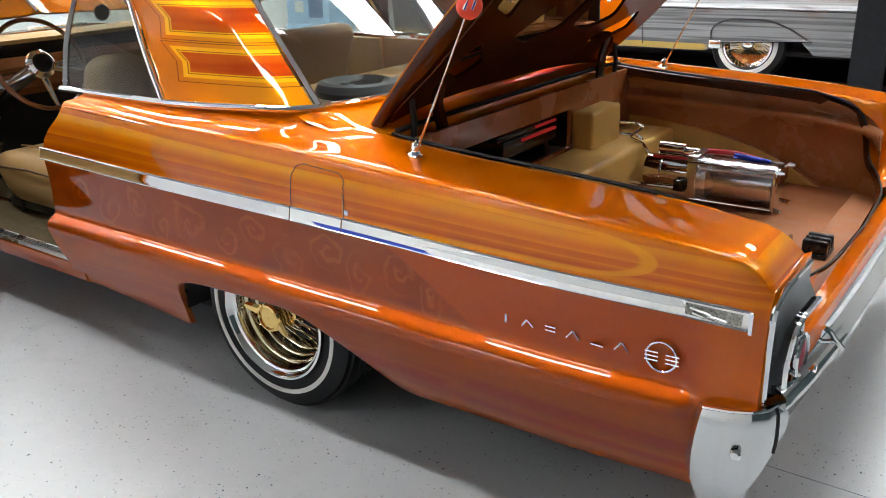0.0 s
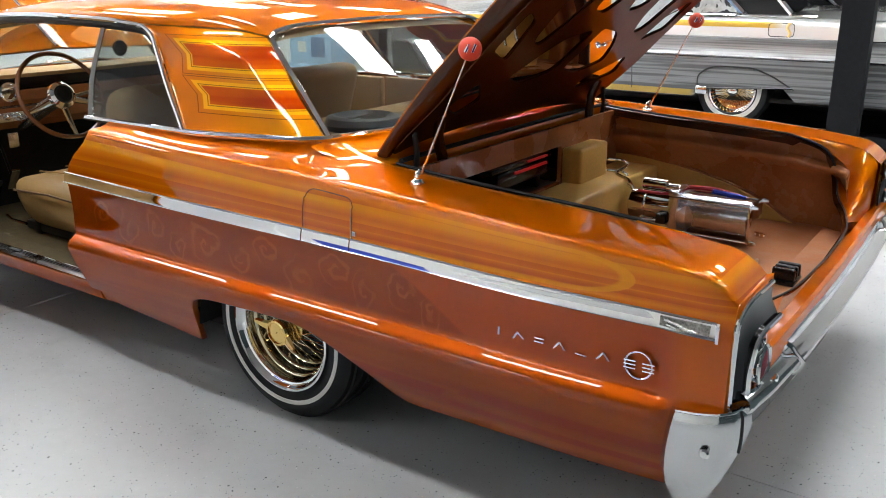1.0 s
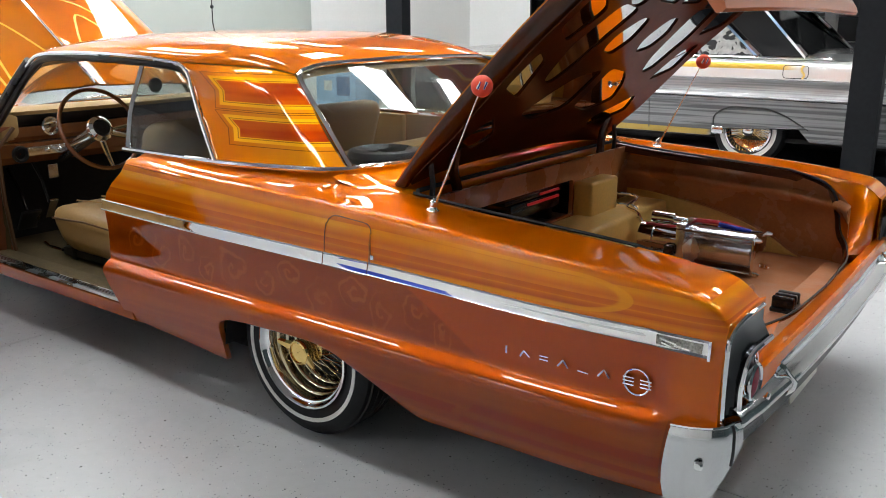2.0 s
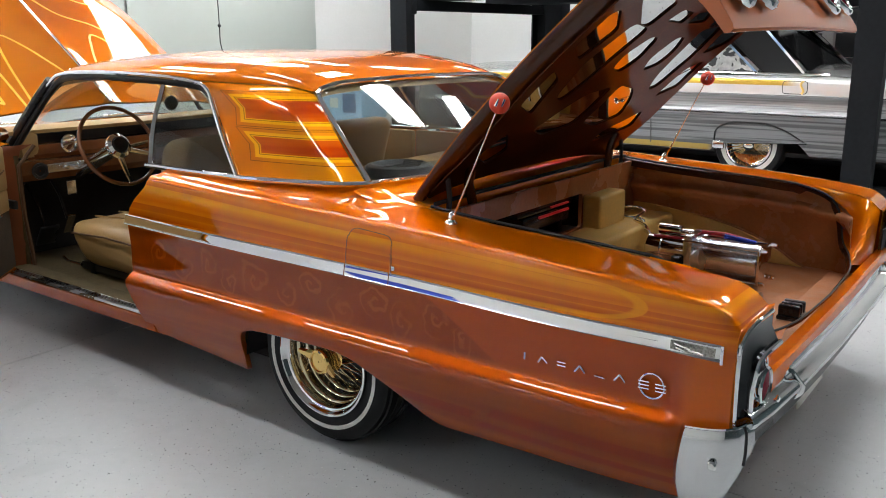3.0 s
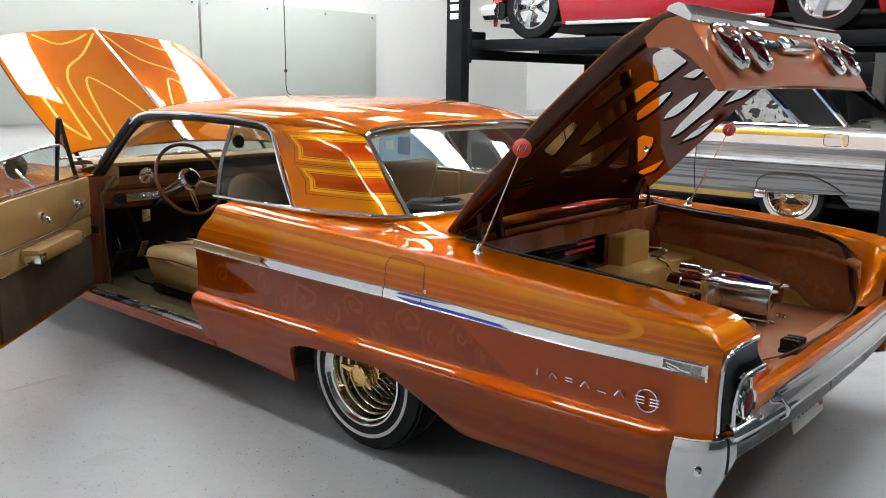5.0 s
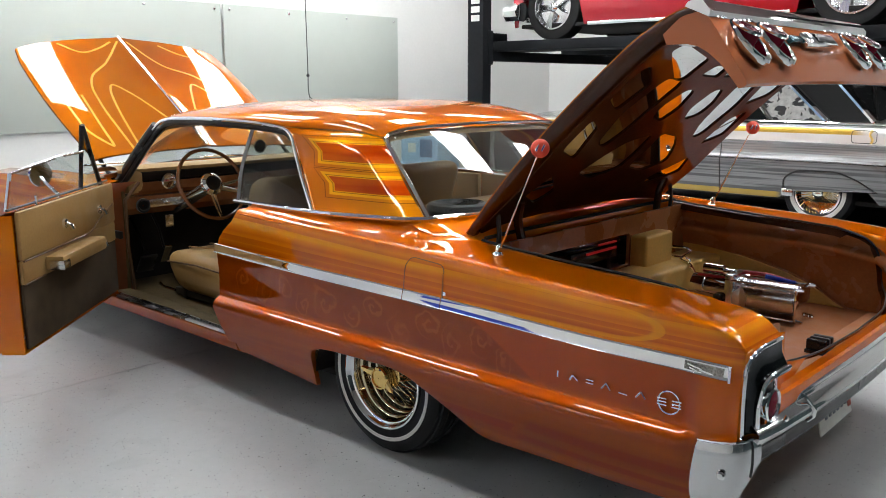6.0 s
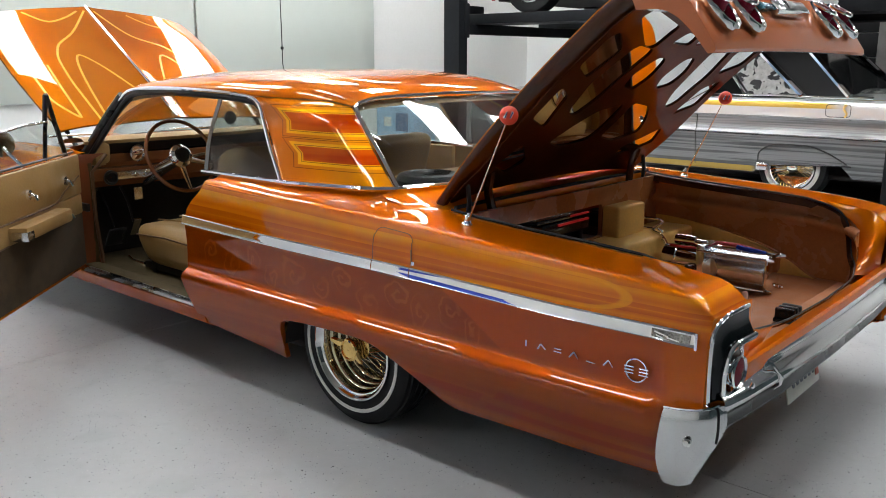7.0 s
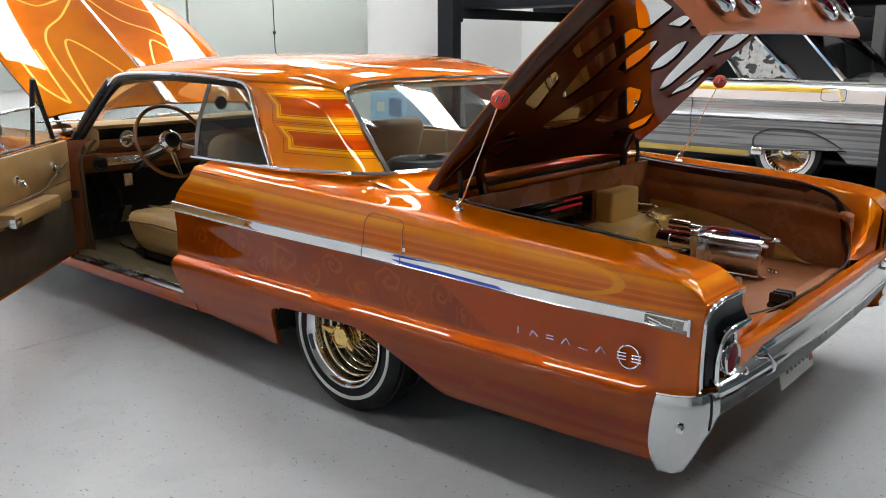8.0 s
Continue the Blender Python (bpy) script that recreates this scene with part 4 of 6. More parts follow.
BAR = [(-0.056, 0.498), (-0.042, 0.508), (-0.035, 0.510), (-0.029, 0.507), (-0.026, 0.501), (-0.025, 0.493), (-0.021, 0.488), (-0.010, 0.484), (0.001, 0.477), (0.007, 0.469), (0.009, 0.463), (0.006, 0.454), (0.000, 0.444), (-0.007, 0.436), (-0.040, 0.434)]
BUMPER_CHROME = material("bumper_chrome", (0.86, 0.865, 0.87), 0.09, 1.0, spread=0.05, scale=45)
# profile of the black strip painting in the chrome's dark lower reflection
BELOW = [(-0.0075, 0.4338), (-0.016, 0.424), (-0.026, 0.412), (-0.028, 0.396), (-0.026, 0.378), (-0.036, 0.362), (-0.06, 0.356)]
bumper = part("rear_bumper", loft([bumper_row(t, BAR) for t in steps(0.235, 0.765, 60)], cap=True), BUMPER_CHROME, CAR, "polished chrome rear bumper")
part("bumper_underside", loft([bumper_row(t, BELOW) for t in steps(0.235, 0.765, 40)], cap=True), BLACK, bumper, "bumper underside, its dark reflection put in as black")


def end_row(t):
    k = t / 0.25
    top = 0.437 + 0.022 * k
    low = 0.222 + 0.015 * smooth(0.1, 0.5, k) + 0.13 * max(0.0, (k - 0.42) / 0.58) ** 1.35
    zs = [top, top + 0.002, top - 0.010, *[top - 0.010 + (low + 0.02 - top + 0.010) * s / 7 for s in range(1, 8)], low + 0.004, low, low]
    os = [-0.03, -0.004, 0.002, 0.004, 0.005, 0.006, 0.006, 0.005, 0.003, 0.0, -0.010, -0.022, -0.04]
    return [p + V(-0.016 * (1 - k) * smooth(0.30, 0.2, p.z) + 0.012 * math.sin(math.pi * min(max((p.z - 0.2) / 0.24, 0), 1)) * (1 - k), 0, 0) for p in bumper_row(t, list(zip(os, zs)))]


CHROME_END = material("dulled_chrome", (0.70, 0.71, 0.72), 0.15, 1.0, spread=0.05, scale=12, grain=0.05)
for s in (1, -1):
    rows = [end_row(t) for t in steps(0.0, 0.25, 24)]
    rows = [[p + V(0.014, -0.02, 0) for p in rows[0]]] + rows
    rows = [[V(p.x, s * p.y, p.z) for p in r] for r in rows]
    e = part("bumper_end", loft(rows), CHROME_END, bumper, "grey chrome bumper end")
    prof = [(0.0, 0.0), (0.011, 0.0), (0.012, 0.003), (0.008, 0.007), (0.0, 0.008)]
    part("bolt", lathe(prof, (-1.335, s * 0.991, 0.366), (0, s, 0), n=16), CHROME, bumper, "round chrome bumper bolt")
    lip = [V(p.x, s * p.y, p.z + 0.003) for p in [end_row(t)[1] for t in steps(0.0, 0.22, 16)]]
    part("bumper_lip", tube(lip, 0.004, n=6), CHROME, bumper)
    part("joint", tube([p + V(-0.001, 0, 0) for p in [V(q.x, s * q.y, q.z) for q in end_row(0.215)[1:9]]], 0.003, n=6), SEAL, bumper)
    y = 0.62 * s
    part("bumper_guard", tube([V(-1.400, y + 0.024 * s, 0.510), V(-1.412, y + 0.020 * s, 0.502), V(-1.420, y + 0.012 * s, 0.486), V(-1.437, y + 0.004 * s, 0.464), V(-1.432, y - 0.002 * s, 0.442), V(-1.414, y - 0.006 * s, 0.424)], 0.006, n=8), CHROME, bumper, "chrome bumper guard strip")
    part("bolt", lathe(prof, (-1.412, 0.78 * s, 0.478), (-1, 0, 0), n=16), CHROME, bumper)
# valance under the bumper and number plate
part("valance", loft([[V(-1.375, y, 0.42), V(-1.375, y, 0.385), V(-1.34, y, 0.365), V(-1.28, y, 0.36)] for y in steps(-0.80, 0.80, 24)]), BLACK, bumper)
PLATE = material("plate_enamel", (0.62, 0.61, 0.54), 0.35, grain=0.06)
PLATE_INK = material("plate_ink", (0.16, 0.17, 0.20), 0.5, grain=0.1)
PLATE_RED = material("plate_red", (0.5, 0.09, 0.05), 0.5, grain=0.1)
M = pose(-1.335, 0.12, 0.318, 0, 12, 0)
plate_ob = part("number_plate", box(-0.003, 0.003, -0.152, 0.152, -0.076, 0.076, 0.002, m=M), PLATE, CAR, "pale number plate with plain dark bars")
for k in range(6):
    part("plate_bar", box(-0.006, -0.0035, 0.085 - k * 0.038, 0.103 - k * 0.038, -0.035, 0.035, m=M), PLATE_INK, plate_ob)
part("plate_bar", box(-0.006, -0.0035, -0.145, -0.115, -0.05, 0.06, m=M), PLATE_RED, plate_ob)

# bezel band metal: what it mirrors of the dark room is in its colour
DARK_REFLECTION = material("dark_reflection_metal", (0.035, 0.037, 0.04), 0.10, 1.0, grain=0.1, spread=0.05)
# ---- bezels and outer lamps on the rear ends of the fenders ----
for s in (1, -1):
    outer = spline([V(-1.376, s * 0.750, 0.690), V(-1.372, s * 0.85, 0.690), V(-1.366, s * 0.915, 0.676), V(-1.362, s * 0.942, 0.640), V(-1.362, s * 0.947, 0.55), V(-1.362, s * 0.942, 0.458)], 30)
    bezel = part("rear_bezel", tube(outer, 0.006, n=8), CHROME, CAR, "chrome moulding round the fender end")
    inner = spline([V(-1.398, s * 0.740, 0.612), V(-1.394, s * 0.830, 0.612), V(-1.390, s * 0.882, 0.598), V(-1.388, s * 0.902, 0.562), V(-1.386, s * 0.908, 0.53), V(-1.386, s * 0.904, 0.470)], 30)
    part("bezel_band", loft([[a + V(-0.001, 0, 0) for a in outer], [(a + b) / 2 + V(0.010, 0, 0) for a, b in zip(outer, inner)], [b + V(0.004, 0, 0) for b in inner]]), DARK_REFLECTION, bezel, "bezel band with a dark reflection in its colour")
    part("inner_moulding", tube(inner, 0.007, n=8), CHROME, bezel, "inner chrome moulding")
    part("inner_moulding", tube([p + V(0.006, -s * 0.016, -0.012) for p in inner], 0.005, n=8), CHROME, bezel)
    c = V(-1.372, s * 0.842, 0.532)
    part("tail_lamp", lathe([(0.040, 0.0), (0.046, 0.020), (0.047, 0.028), (0.043, 0.032), (0.039, 0.026)], c, (-1, 0, 0), n=28), CHROME, bezel, "round chrome lamp ring")
    part("lens", lathe([(0.041, 0.020), (0.036, 0.028), (0.020, 0.033), (0.003, 0.034)], c, (-1, 0, 0), n=28), LENS_RED, bezel, "dark red round lens")
    part("lamp_backing", box(-1.372, -1.366, s * 0.82 - 0.075, s * 0.82 + 0.075, 0.462, 0.615, 0.002), BLACK, bezel, "black recess round the lamp")
    part("lamp_arch", tube([c + V(-0.012, s * 0.050 * math.cos(a), 0.020 + 0.056 * math.sin(a)) for a in steps(-0.25, math.pi + 0.25, 20)], 0.005, n=6), CHROME, bezel, "chrome arch over the lamp")

# ---- aerials with orange balls ----
BALL = material("orange_foam_ball", (0.80, 0.075, 0.035), 0.55, grain=0.08, scale=60, bump=0.2)
INK_BLUE = material("blue_print", (0.03, 0.04, 0.25), 0.5, grain=0.05)
INK_WHITE = material("white_print", (0.8, 0.78, 0.74), 0.5, grain=0.03)
for s, foot, ball in ((1, V(-0.448, 0.806, 0.797), V(-0.641, 0.846, 1.163)), (-1, V(-0.450, -0.800, 0.797), V(-0.645, -0.742, 1.166))):
    w = (ball - foot).normalized()
    ant = part("aerial", lathe([(0.019, -0.004), (0.020, 0.004), (0.012, 0.010), (0.010, 0.016), (0.013, 0.020), (0.012, 0.030), (0.006, 0.036), (0.003, 0.042)], foot, V(-0.2, 0, 1), n=20, cap=True), CHROME, CAR, "chrome aerial foot")
    part("mast", tube([foot + w * 0.01, foot.lerp(ball, 0.45)], 0.0032, n=8), CHROME_SOFT, ant)
    part("mast", tube([foot.lerp(ball, 0.44), ball], 0.0022, n=8), CHROME_SOFT, ant)
    b = bmesh.new()
    bmesh.ops.create_uvsphere(b, u_segments=28, v_segments=18, radius=0.029, matrix=Matrix.Translation(ball))
    bo = part("aerial_ball", b, BALL, ant, "orange foam ball with a plain blue mark")
    face_dir = V(-0.55, 0.78, 0.12).normalized()
    m = look(ball, ball - face_dir)
    for dx in (-0.008, 0.008):
        for mat_, r, lift in ((INK_WHITE, 0.0058, 0.0), (INK_BLUE, 0.0042, 0.0014)):
            pts = [m @ V(dx + k * 0.004, k * 0.009, math.sqrt(0.029 ** 2 - dx ** 2 - (k * 0.009) ** 2) - 0.003 + lift) for k in (-1, 0, 1)]
            part("mark", tube(pts, r * 0.8, n=6), mat_, bo)


# ---- wheels ----
def wheel(at, sign, name="wheel"):
    """A wire wheel with a whitewall tyre; the outer face looks along sign * y."""
    ax = (0, sign, 0)
    hubn = bpy.data.objects.new(name, None)
    scene.collection.objects.link(hubn)
    hubn.parent = CAR
    hubn.location = at
    O = (0, 0, 0)
    tyre = [(0.190, -0.135), (0.215, -0.150), (0.255, -0.150), (0.280, -0.138), (0.289, -0.110), (0.291, -0.075), (0.289, -0.040), (0.280, -0.014), (0.262, -0.001), (0.240, 0.003), (0.215, 0.001), (0.198, -0.006), (0.186, -0.014)]
    t = part("tyre", lathe(tyre, O, ax, n=64), RUBBER, hubn, "black tyre with a narrow whitewall")
    b = bmesh.new()
    for h in (-0.135, -0.10, -0.065, -0.03):
        lathe([(0.286, h - 0.006), (0.2925, h - 0.004), (0.2925, h + 0.004), (0.286, h + 0.006)], O, ax, b, n=64)
    part("tread", b, RUBBER, t)
    part("whitewall", lathe([(0.225, 0.000), (0.227, 0.0042), (0.233, 0.0052), (0.239, 0.0046), (0.241, 0.001)], O, ax, n=64), WHITEWALL, t, "narrow white sidewall band")
    lip = [(0.170, -0.13), (0.182, -0.02), (0.192, -0.012), (0.196, -0.002), (0.195, 0.005), (0.189, 0.007), (0.184, 0.002), (0.181, -0.008), (0.176, -0.012), (0.172, -0.013), (0.169, -0.018), (0.168, -0.030)]
    r = part("rim", lathe(lip, O, ax, n=72), CHROME, hubn, "chrome rim of the wire wheel")
    dish = [(0.1685, -0.028), (0.165, -0.046), (0.158, -0.050), (0.156, -0.054), (0.155, -0.078), (0.149, -0.082), (0.147, -0.086), (0.146, -0.108), (0.139, -0.113), (0.136, -0.118), (0.134, -0.142), (0.120, -0.145)]
    part("barrel", lathe(dish, O, ax, n=72), GOLD_CHROME, r, "deep gold-toned stepped barrel")
    part("brake_drum", lathe([(0.130, -0.140), (0.128, -0.146), (0.05, -0.148), (0.03, -0.146)], O, ax, n=32), BLACK, hubn, "dark drum behind the spokes")
    b = bmesh.new()
    for layer, (r0, h0, r1, h1, n_) in enumerate(((0.047, -0.046, 0.140, -0.112, 30), (0.047, -0.082, 0.133, -0.134, 30))):
        for k in range(n_):
            a = 2 * math.pi * (k + 0.5 * layer) / n_
            sw = 0.22 * (1 if k % 2 else -1)
            p0 = V(r0 * math.cos(a + sw * 1.6), sign * h0, r0 * math.sin(a + sw * 1.6))
            p1 = V(r1 * math.cos(a), sign * h1, r1 * math.sin(a))
            tube([p0, p1], 0.0019, b, 5)
            tube([p1, p1 + (p0 - p1).normalized() * 0.012], 0.0040, b, 5)
    part("spokes", b, GOLD_CHROME, r, "gold wire spokes")
    hub_prof = [(0.048, -0.13), (0.050, -0.085), (0.046, -0.060), (0.050, -0.046), (0.044, -0.036), (0.038, -0.010), (0.040, -0.002), (0.042, 0.004), (0.036, 0.010)]
    hb = part("hub", lathe(hub_prof, O, ax, n=36), GOLD, hubn, "gold wheel hub")
    part("cap", lathe([(0.043, 0.002), (0.044, 0.010), (0.040, 0.016), (0.034, 0.018), (0.032, 0.013), (0.012, 0.014), (0.002, 0.014)], O, ax, n=36), GOLD, hb, "round gold spinner cap")
    for k in range(2):
        a = math.radians(20) + k * math.pi
        d, e = V(math.cos(a), 0, math.sin(a)), V(-math.sin(a), 0, math.cos(a))
        n = V(0, sign, 0)
        rows = []
        for rr, wdt, h in ((0.036, 0.021, 0.006), (0.055, 0.016, 0.014), (0.075, 0.012, 0.020), (0.085, 0.007, 0.021)):
            rows.append([d * rr + e * wdt + n * h, d * rr + e * wdt * 0.5 + n * (h + 0.007), d * rr - e * wdt * 0.5 + n * (h + 0.007), d * rr - e * wdt + n * h, d * rr + n * (h - 0.006)])
        part("spinner_wing", loft(rows, ring=True, cap=True), GOLD, hb, "gold spinner wing")
    return hubn


wheel((0.005, 0.918, 0.291), 1)
wheel((0.005, -0.918, 0.291), -1)
wheel((3.03, 0.90, 0.291), 1)
wheel((3.03, -0.90, 0.291), -1)


# ---- underbody, wheel wells, sills ----
UNDER_BLACK = material("underseal", (0.012, 0.011, 0.010), 0.8, grain=0.4, scale=30, bump=0.5)
part("underbody", box(-0.95, 3.6, -0.80, 0.80, 0.17, 0.20, 0.01), UNDER_BLACK, CAR)
for s in (1, -1):
    for cx in (0.0, 3.03):
        rows = []
        for y in (0.60, 0.935):
            rows.append([V(cx + 0.365 * math.cos(a), s * y, 0.235 + 0.27 * math.sin(a)) for a in steps(0, math.pi, 20)])
        rows.insert(0, [V(cx, s * 0.60, 0.2)] * 21)
        part("wheel_well", loft(rows), UNDER_BLACK, CAR)
    prof = [(0.80, 0.262), (0.925, 0.266), (0.938, 0.258), (0.944, 0.235), (0.936, 0.208), (0.905, 0.188), (0.80, 0.180)]
    rows = [[V(x, s * y, z) for y, z in prof] for x in steps(0.90, 2.30, 16)]
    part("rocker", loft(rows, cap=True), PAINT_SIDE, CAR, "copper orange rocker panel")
    rows = [[V(x, s * y, z) for y, z in ((0.882, 0.268), (0.885, 0.2725), (0.898, 0.270), (0.915, 0.2705), (0.928, 0.272), (0.936, 0.266))] for x in steps(0.985, 2.13, 20)]
    sp = part("sill_plate", loft(rows), BRUSHED, CAR, "ribbed bright sill plate", thick=0.002)
    for y in (0.896, 0.906, 0.916):
        part("rib", tube([V(1.02, s * y, 0.2725), V(2.10, s * y, 0.2725)], 0.0022, n=5), CHROME, sp)
    part("sill_carpet", box(0.985, 2.12, min(s * 0.80, s * 0.880), max(s * 0.80, s * 0.880), 0.255, 0.270, 0.003), CARPET, CAR)
    part("sill_badge", box(1.50, 1.58, s * 0.906 - 0.010, s * 0.906 + 0.010, 0.272, 0.277, 0.002), BLACK, sp, "dark oval sill badge")
JAMB = material("brown_jamb_paint", (0.20, 0.055, 0.018), 0.3, 0.2, 0.6, grain=0.1, scale=20)
# front door jamb and the cowl
for s in (1, -1):
    rows = [[V(2.10, s * (YY - 0.15), z), V(2.115, s * (YY - 0.06), z), V(2.125, s * (YY - 0.015), z), V(2.15, s * YY, z)] for z, YY in ((0.26, 0.935), (0.40, 0.965), (0.60, 0.955), (0.75, 0.955), (0.82, 0.93), (0.845, 0.87))]
    jamb = part("door_jamb", loft(rows), JAMB, CAR, "brown painted door jamb", 60)
    part("jamb_seal", tube([V(2.09, s * (YY - 0.155), z) for z, YY in ((0.26, 0.935), (0.50, 0.955), (0.75, 0.955), (0.84, 0.87))], 0.010, n=6), PIPING, jamb)
    for z in (0.40, 0.68):
        part("hinge", box(2.11, 2.16, s * 0.93 - 0.02, s * 0.93 + 0.035, z - 0.035, z + 0.035, 0.006), PAINT, jamb)
    for z in (0.36, 0.47, 0.62):
        part("bolt", lathe([(0.008, 0), (0.008, 0.004), (0.002, 0.005)], (2.108, s * 0.905, z), (-1, 0, 0), n=8, cap=True), CHROME_SOFT, jamb)
rows = []
for y in steps(-0.80, 0.80, 30):
    t = abs(y) / 0.8
    xb = 2.58 - 0.28 * t ** 2
    rows.append([V(xb, y, 0.895 - 0.055 * t ** 2), V(xb + 0.06, y, 0.900 - 0.055 * t ** 2), V(xb + 0.20, y, 0.872 - 0.03 * t ** 2), V(xb + 0.24, y, 0.80)])
part("cowl", loft(rows), PAINT, CAR, "painted cowl below the windshield")
for s in (1, -1):
    a = V(2.54, 0.36 * s + 0.1, 0.905)
    part("wiper", tube([a, a + V(-0.06, 0.20, 0.012), a + V(-0.16, 0.42, 0.02)], 0.006, n=6), CHROME_SOFT, CAR, "chrome wiper arm")
# nose
rows = [[V(3.80, y, z) for z in (0.30, 0.45, 0.60, 0.72)] for y in steps(-0.90, 0.90, 12)]
part("nose_panel", loft(rows), CHROME_SOFT, CAR, thick=0.02)
part("radiator_shelf", box(3.55, 3.78, -0.72, 0.72, 0.70, 0.74, 0.01), PAINT, CAR)
part("inner_wing", box(2.62, 3.55, 0.60, 0.70, 0.40, 0.80, 0.02), UNDER_BLACK, CAR)
part("inner_wing", box(2.62, 3.55, -0.70, -0.60, 0.40, 0.80, 0.02), UNDER_BLACK, CAR)
part("engine_block", box(2.75, 3.4, -0.30, 0.30, 0.35, 0.70, 0.05), UNDER_BLACK, CAR)

# ---- cabin ----
part("cabin_floor", box(0.55, 2.55, -0.84, 0.84, 0.205, 0.235, 0.005), CARPET, CAR, "tan carpeted cabin floor")
part("firewall", box(2.42, 2.46, -0.80, 0.80, 0.2, 0.80), UNDER_BLACK, CAR)
part("transmission_tunnel", loft([[V(x, 0.17 * math.cos(a), 0.225 + 0.13 * math.sin(a)) for a in steps(0, math.pi, 12)] for x in (0.6, 1.6, 2.45)]), CARPET, CAR)
part("kick_panel", box(2.10, 2.42, 0.79, 0.815, 0.24, 0.80, 0.006), CARPET, CAR)
part("kick_panel", box(2.10, 2.42, -0.815, -0.79, 0.24, 0.80, 0.006), CARPET, CAR)


def cushion(x0, x1, y0, y1, z0, z1, r, m=None, lean=0.0, nseg=14):
    """A stuffed block with soft edges and a little crown."""
    b = box(x0, x1, y0, y1, z0, z1, r, seg=4)
    for v in b.verts:
        t = (v.co.z - z0) / (z1 - z0)
        v.co.x += lean * t
        u = (v.co.y - (y0 + y1) / 2) / (y1 - y0) * 2
        w = (v.co.x - (x0 + x1) / 2) / (x1 - x0) * 2
        if t > 0.5:
            v.co.z += 0.02 * (1 - u * u) * max(0, 1 - w * w)
    if m:
        bmesh.ops.transform(b, matrix=m, verts=b.verts)
    return b


for yc in (0.42, -0.42):
    base = cushion(1.28, 1.82, yc - 0.27, yc + 0.27, 0.275, 0.480, 0.075, lean=0.15)
    seat = part("front_seat", base, TAN, CAR, "tan leather bucket seat")
    part("backrest", cushion(1.13, 1.30, yc - 0.26, yc + 0.26, 0.42, 0.93, 0.065, lean=-0.15), TAN, seat)
    part("seat_piping", tube([V(1.36, yc + 0.272, 0.44), V(1.60, yc + 0.277, 0.45), V(1.90, yc + 0.262, 0.43)], 0.005, n=6), PIPING, seat)
    for dy in (-0.13, 0.0, 0.13):
        part("seam", tube([V(1.42, yc + dy, 0.502), V(1.66, yc + dy, 0.508), V(1.90, yc + dy, 0.490)], 0.004, n=5), TAN, seat)
    for x in (1.40, 1.80):
        for dy in (-0.22, 0.22):
            part("seat_leg", box(x - 0.02, x + 0.02, yc + dy - 0.012, yc + dy + 0.012, 0.235, 0.31, 0.003), BLACK, seat)
    part("seat_track", box(1.35, 1.90, yc + 0.19, yc + 0.23, 0.245, 0.285, 0.008), BLACK, seat, "black seat runner")
    part("release_lever", tube([V(1.88, yc + 0.24, 0.27), V(1.98, yc + 0.25, 0.275), V(2.02, yc + 0.25, 0.29)], 0.007, n=6), CHROME, seat)
rs = part("rear_seat", cushion(0.55, 1.02, -0.66, 0.66, 0.26, 0.46, 0.06), TAN, CAR, "tan leather rear bench")
part("backrest", cushion(0.30, 0.52, -0.70, 0.70, 0.40, 0.84, 0.07, lean=-0.12), TAN, rs)
SHELF = material("parcel_shelf_cloth", (0.20, 0.15, 0.085), 0.9, grain=0.2, scale=150, bump=0.6)
part("parcel_shelf", box(-0.10, 0.26, -0.70, 0.70, 0.805, 0.835, 0.008), SHELF, CAR)
for y in (0.38, -0.38):
    sp = part("speaker", lathe([(0.13, 0.0), (0.135, 0.020), (0.125, 0.040), (0.105, 0.046), (0.09, 0.036), (0.05, 0.024), (0.02, 0.032), (0.003, 0.036)], (0.10, y, 0.835), (0, 0, 1), n=28, cap=True), BLACK, CAR, "round black shelf speaker")
# side trim inside
for s in (1, -1):
    part("side_trim", box(0.30, 0.95, s * 0.80 - 0.01, s * 0.80 + 0.01, 0.26, 0.85, 0.008), TAN, CAR, "tan interior side panel")
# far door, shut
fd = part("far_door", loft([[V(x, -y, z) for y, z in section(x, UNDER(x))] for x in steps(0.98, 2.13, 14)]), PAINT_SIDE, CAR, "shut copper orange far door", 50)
part("door_card", box(0.98, 2.13, -0.835, -0.80, 0.27, 0.845, 0.012), TAN, fd, "tan leather door card")
part("armrest", box(1.25, 1.60, -0.80, -0.72, 0.52, 0.58, 0.02), TAN, fd)
part("window_crank", tube([V(1.75, -0.79, 0.62), V(1.75, -0.775, 0.62), V(1.66, -0.77, 0.60), V(1.66, -0.74, 0.60)], 0.008, n=6), CHROME, fd)
g_ = part("door_glass", loft([[V(1.0, -0.862, 0.86), V(1.02, -0.80, 1.0), V(1.05, -0.705, 1.15)], [V(1.6, -0.86, 0.86), V(1.6, -0.80, 1.0), V(1.6, -0.70, 1.165)], [V(2.12, -0.82, 0.86), V(2.04, -0.76, 1.0), V(1.93, -0.69, 1.14)]]), GLASS, fd, thick=0.004)
g_.visible_shadow = False

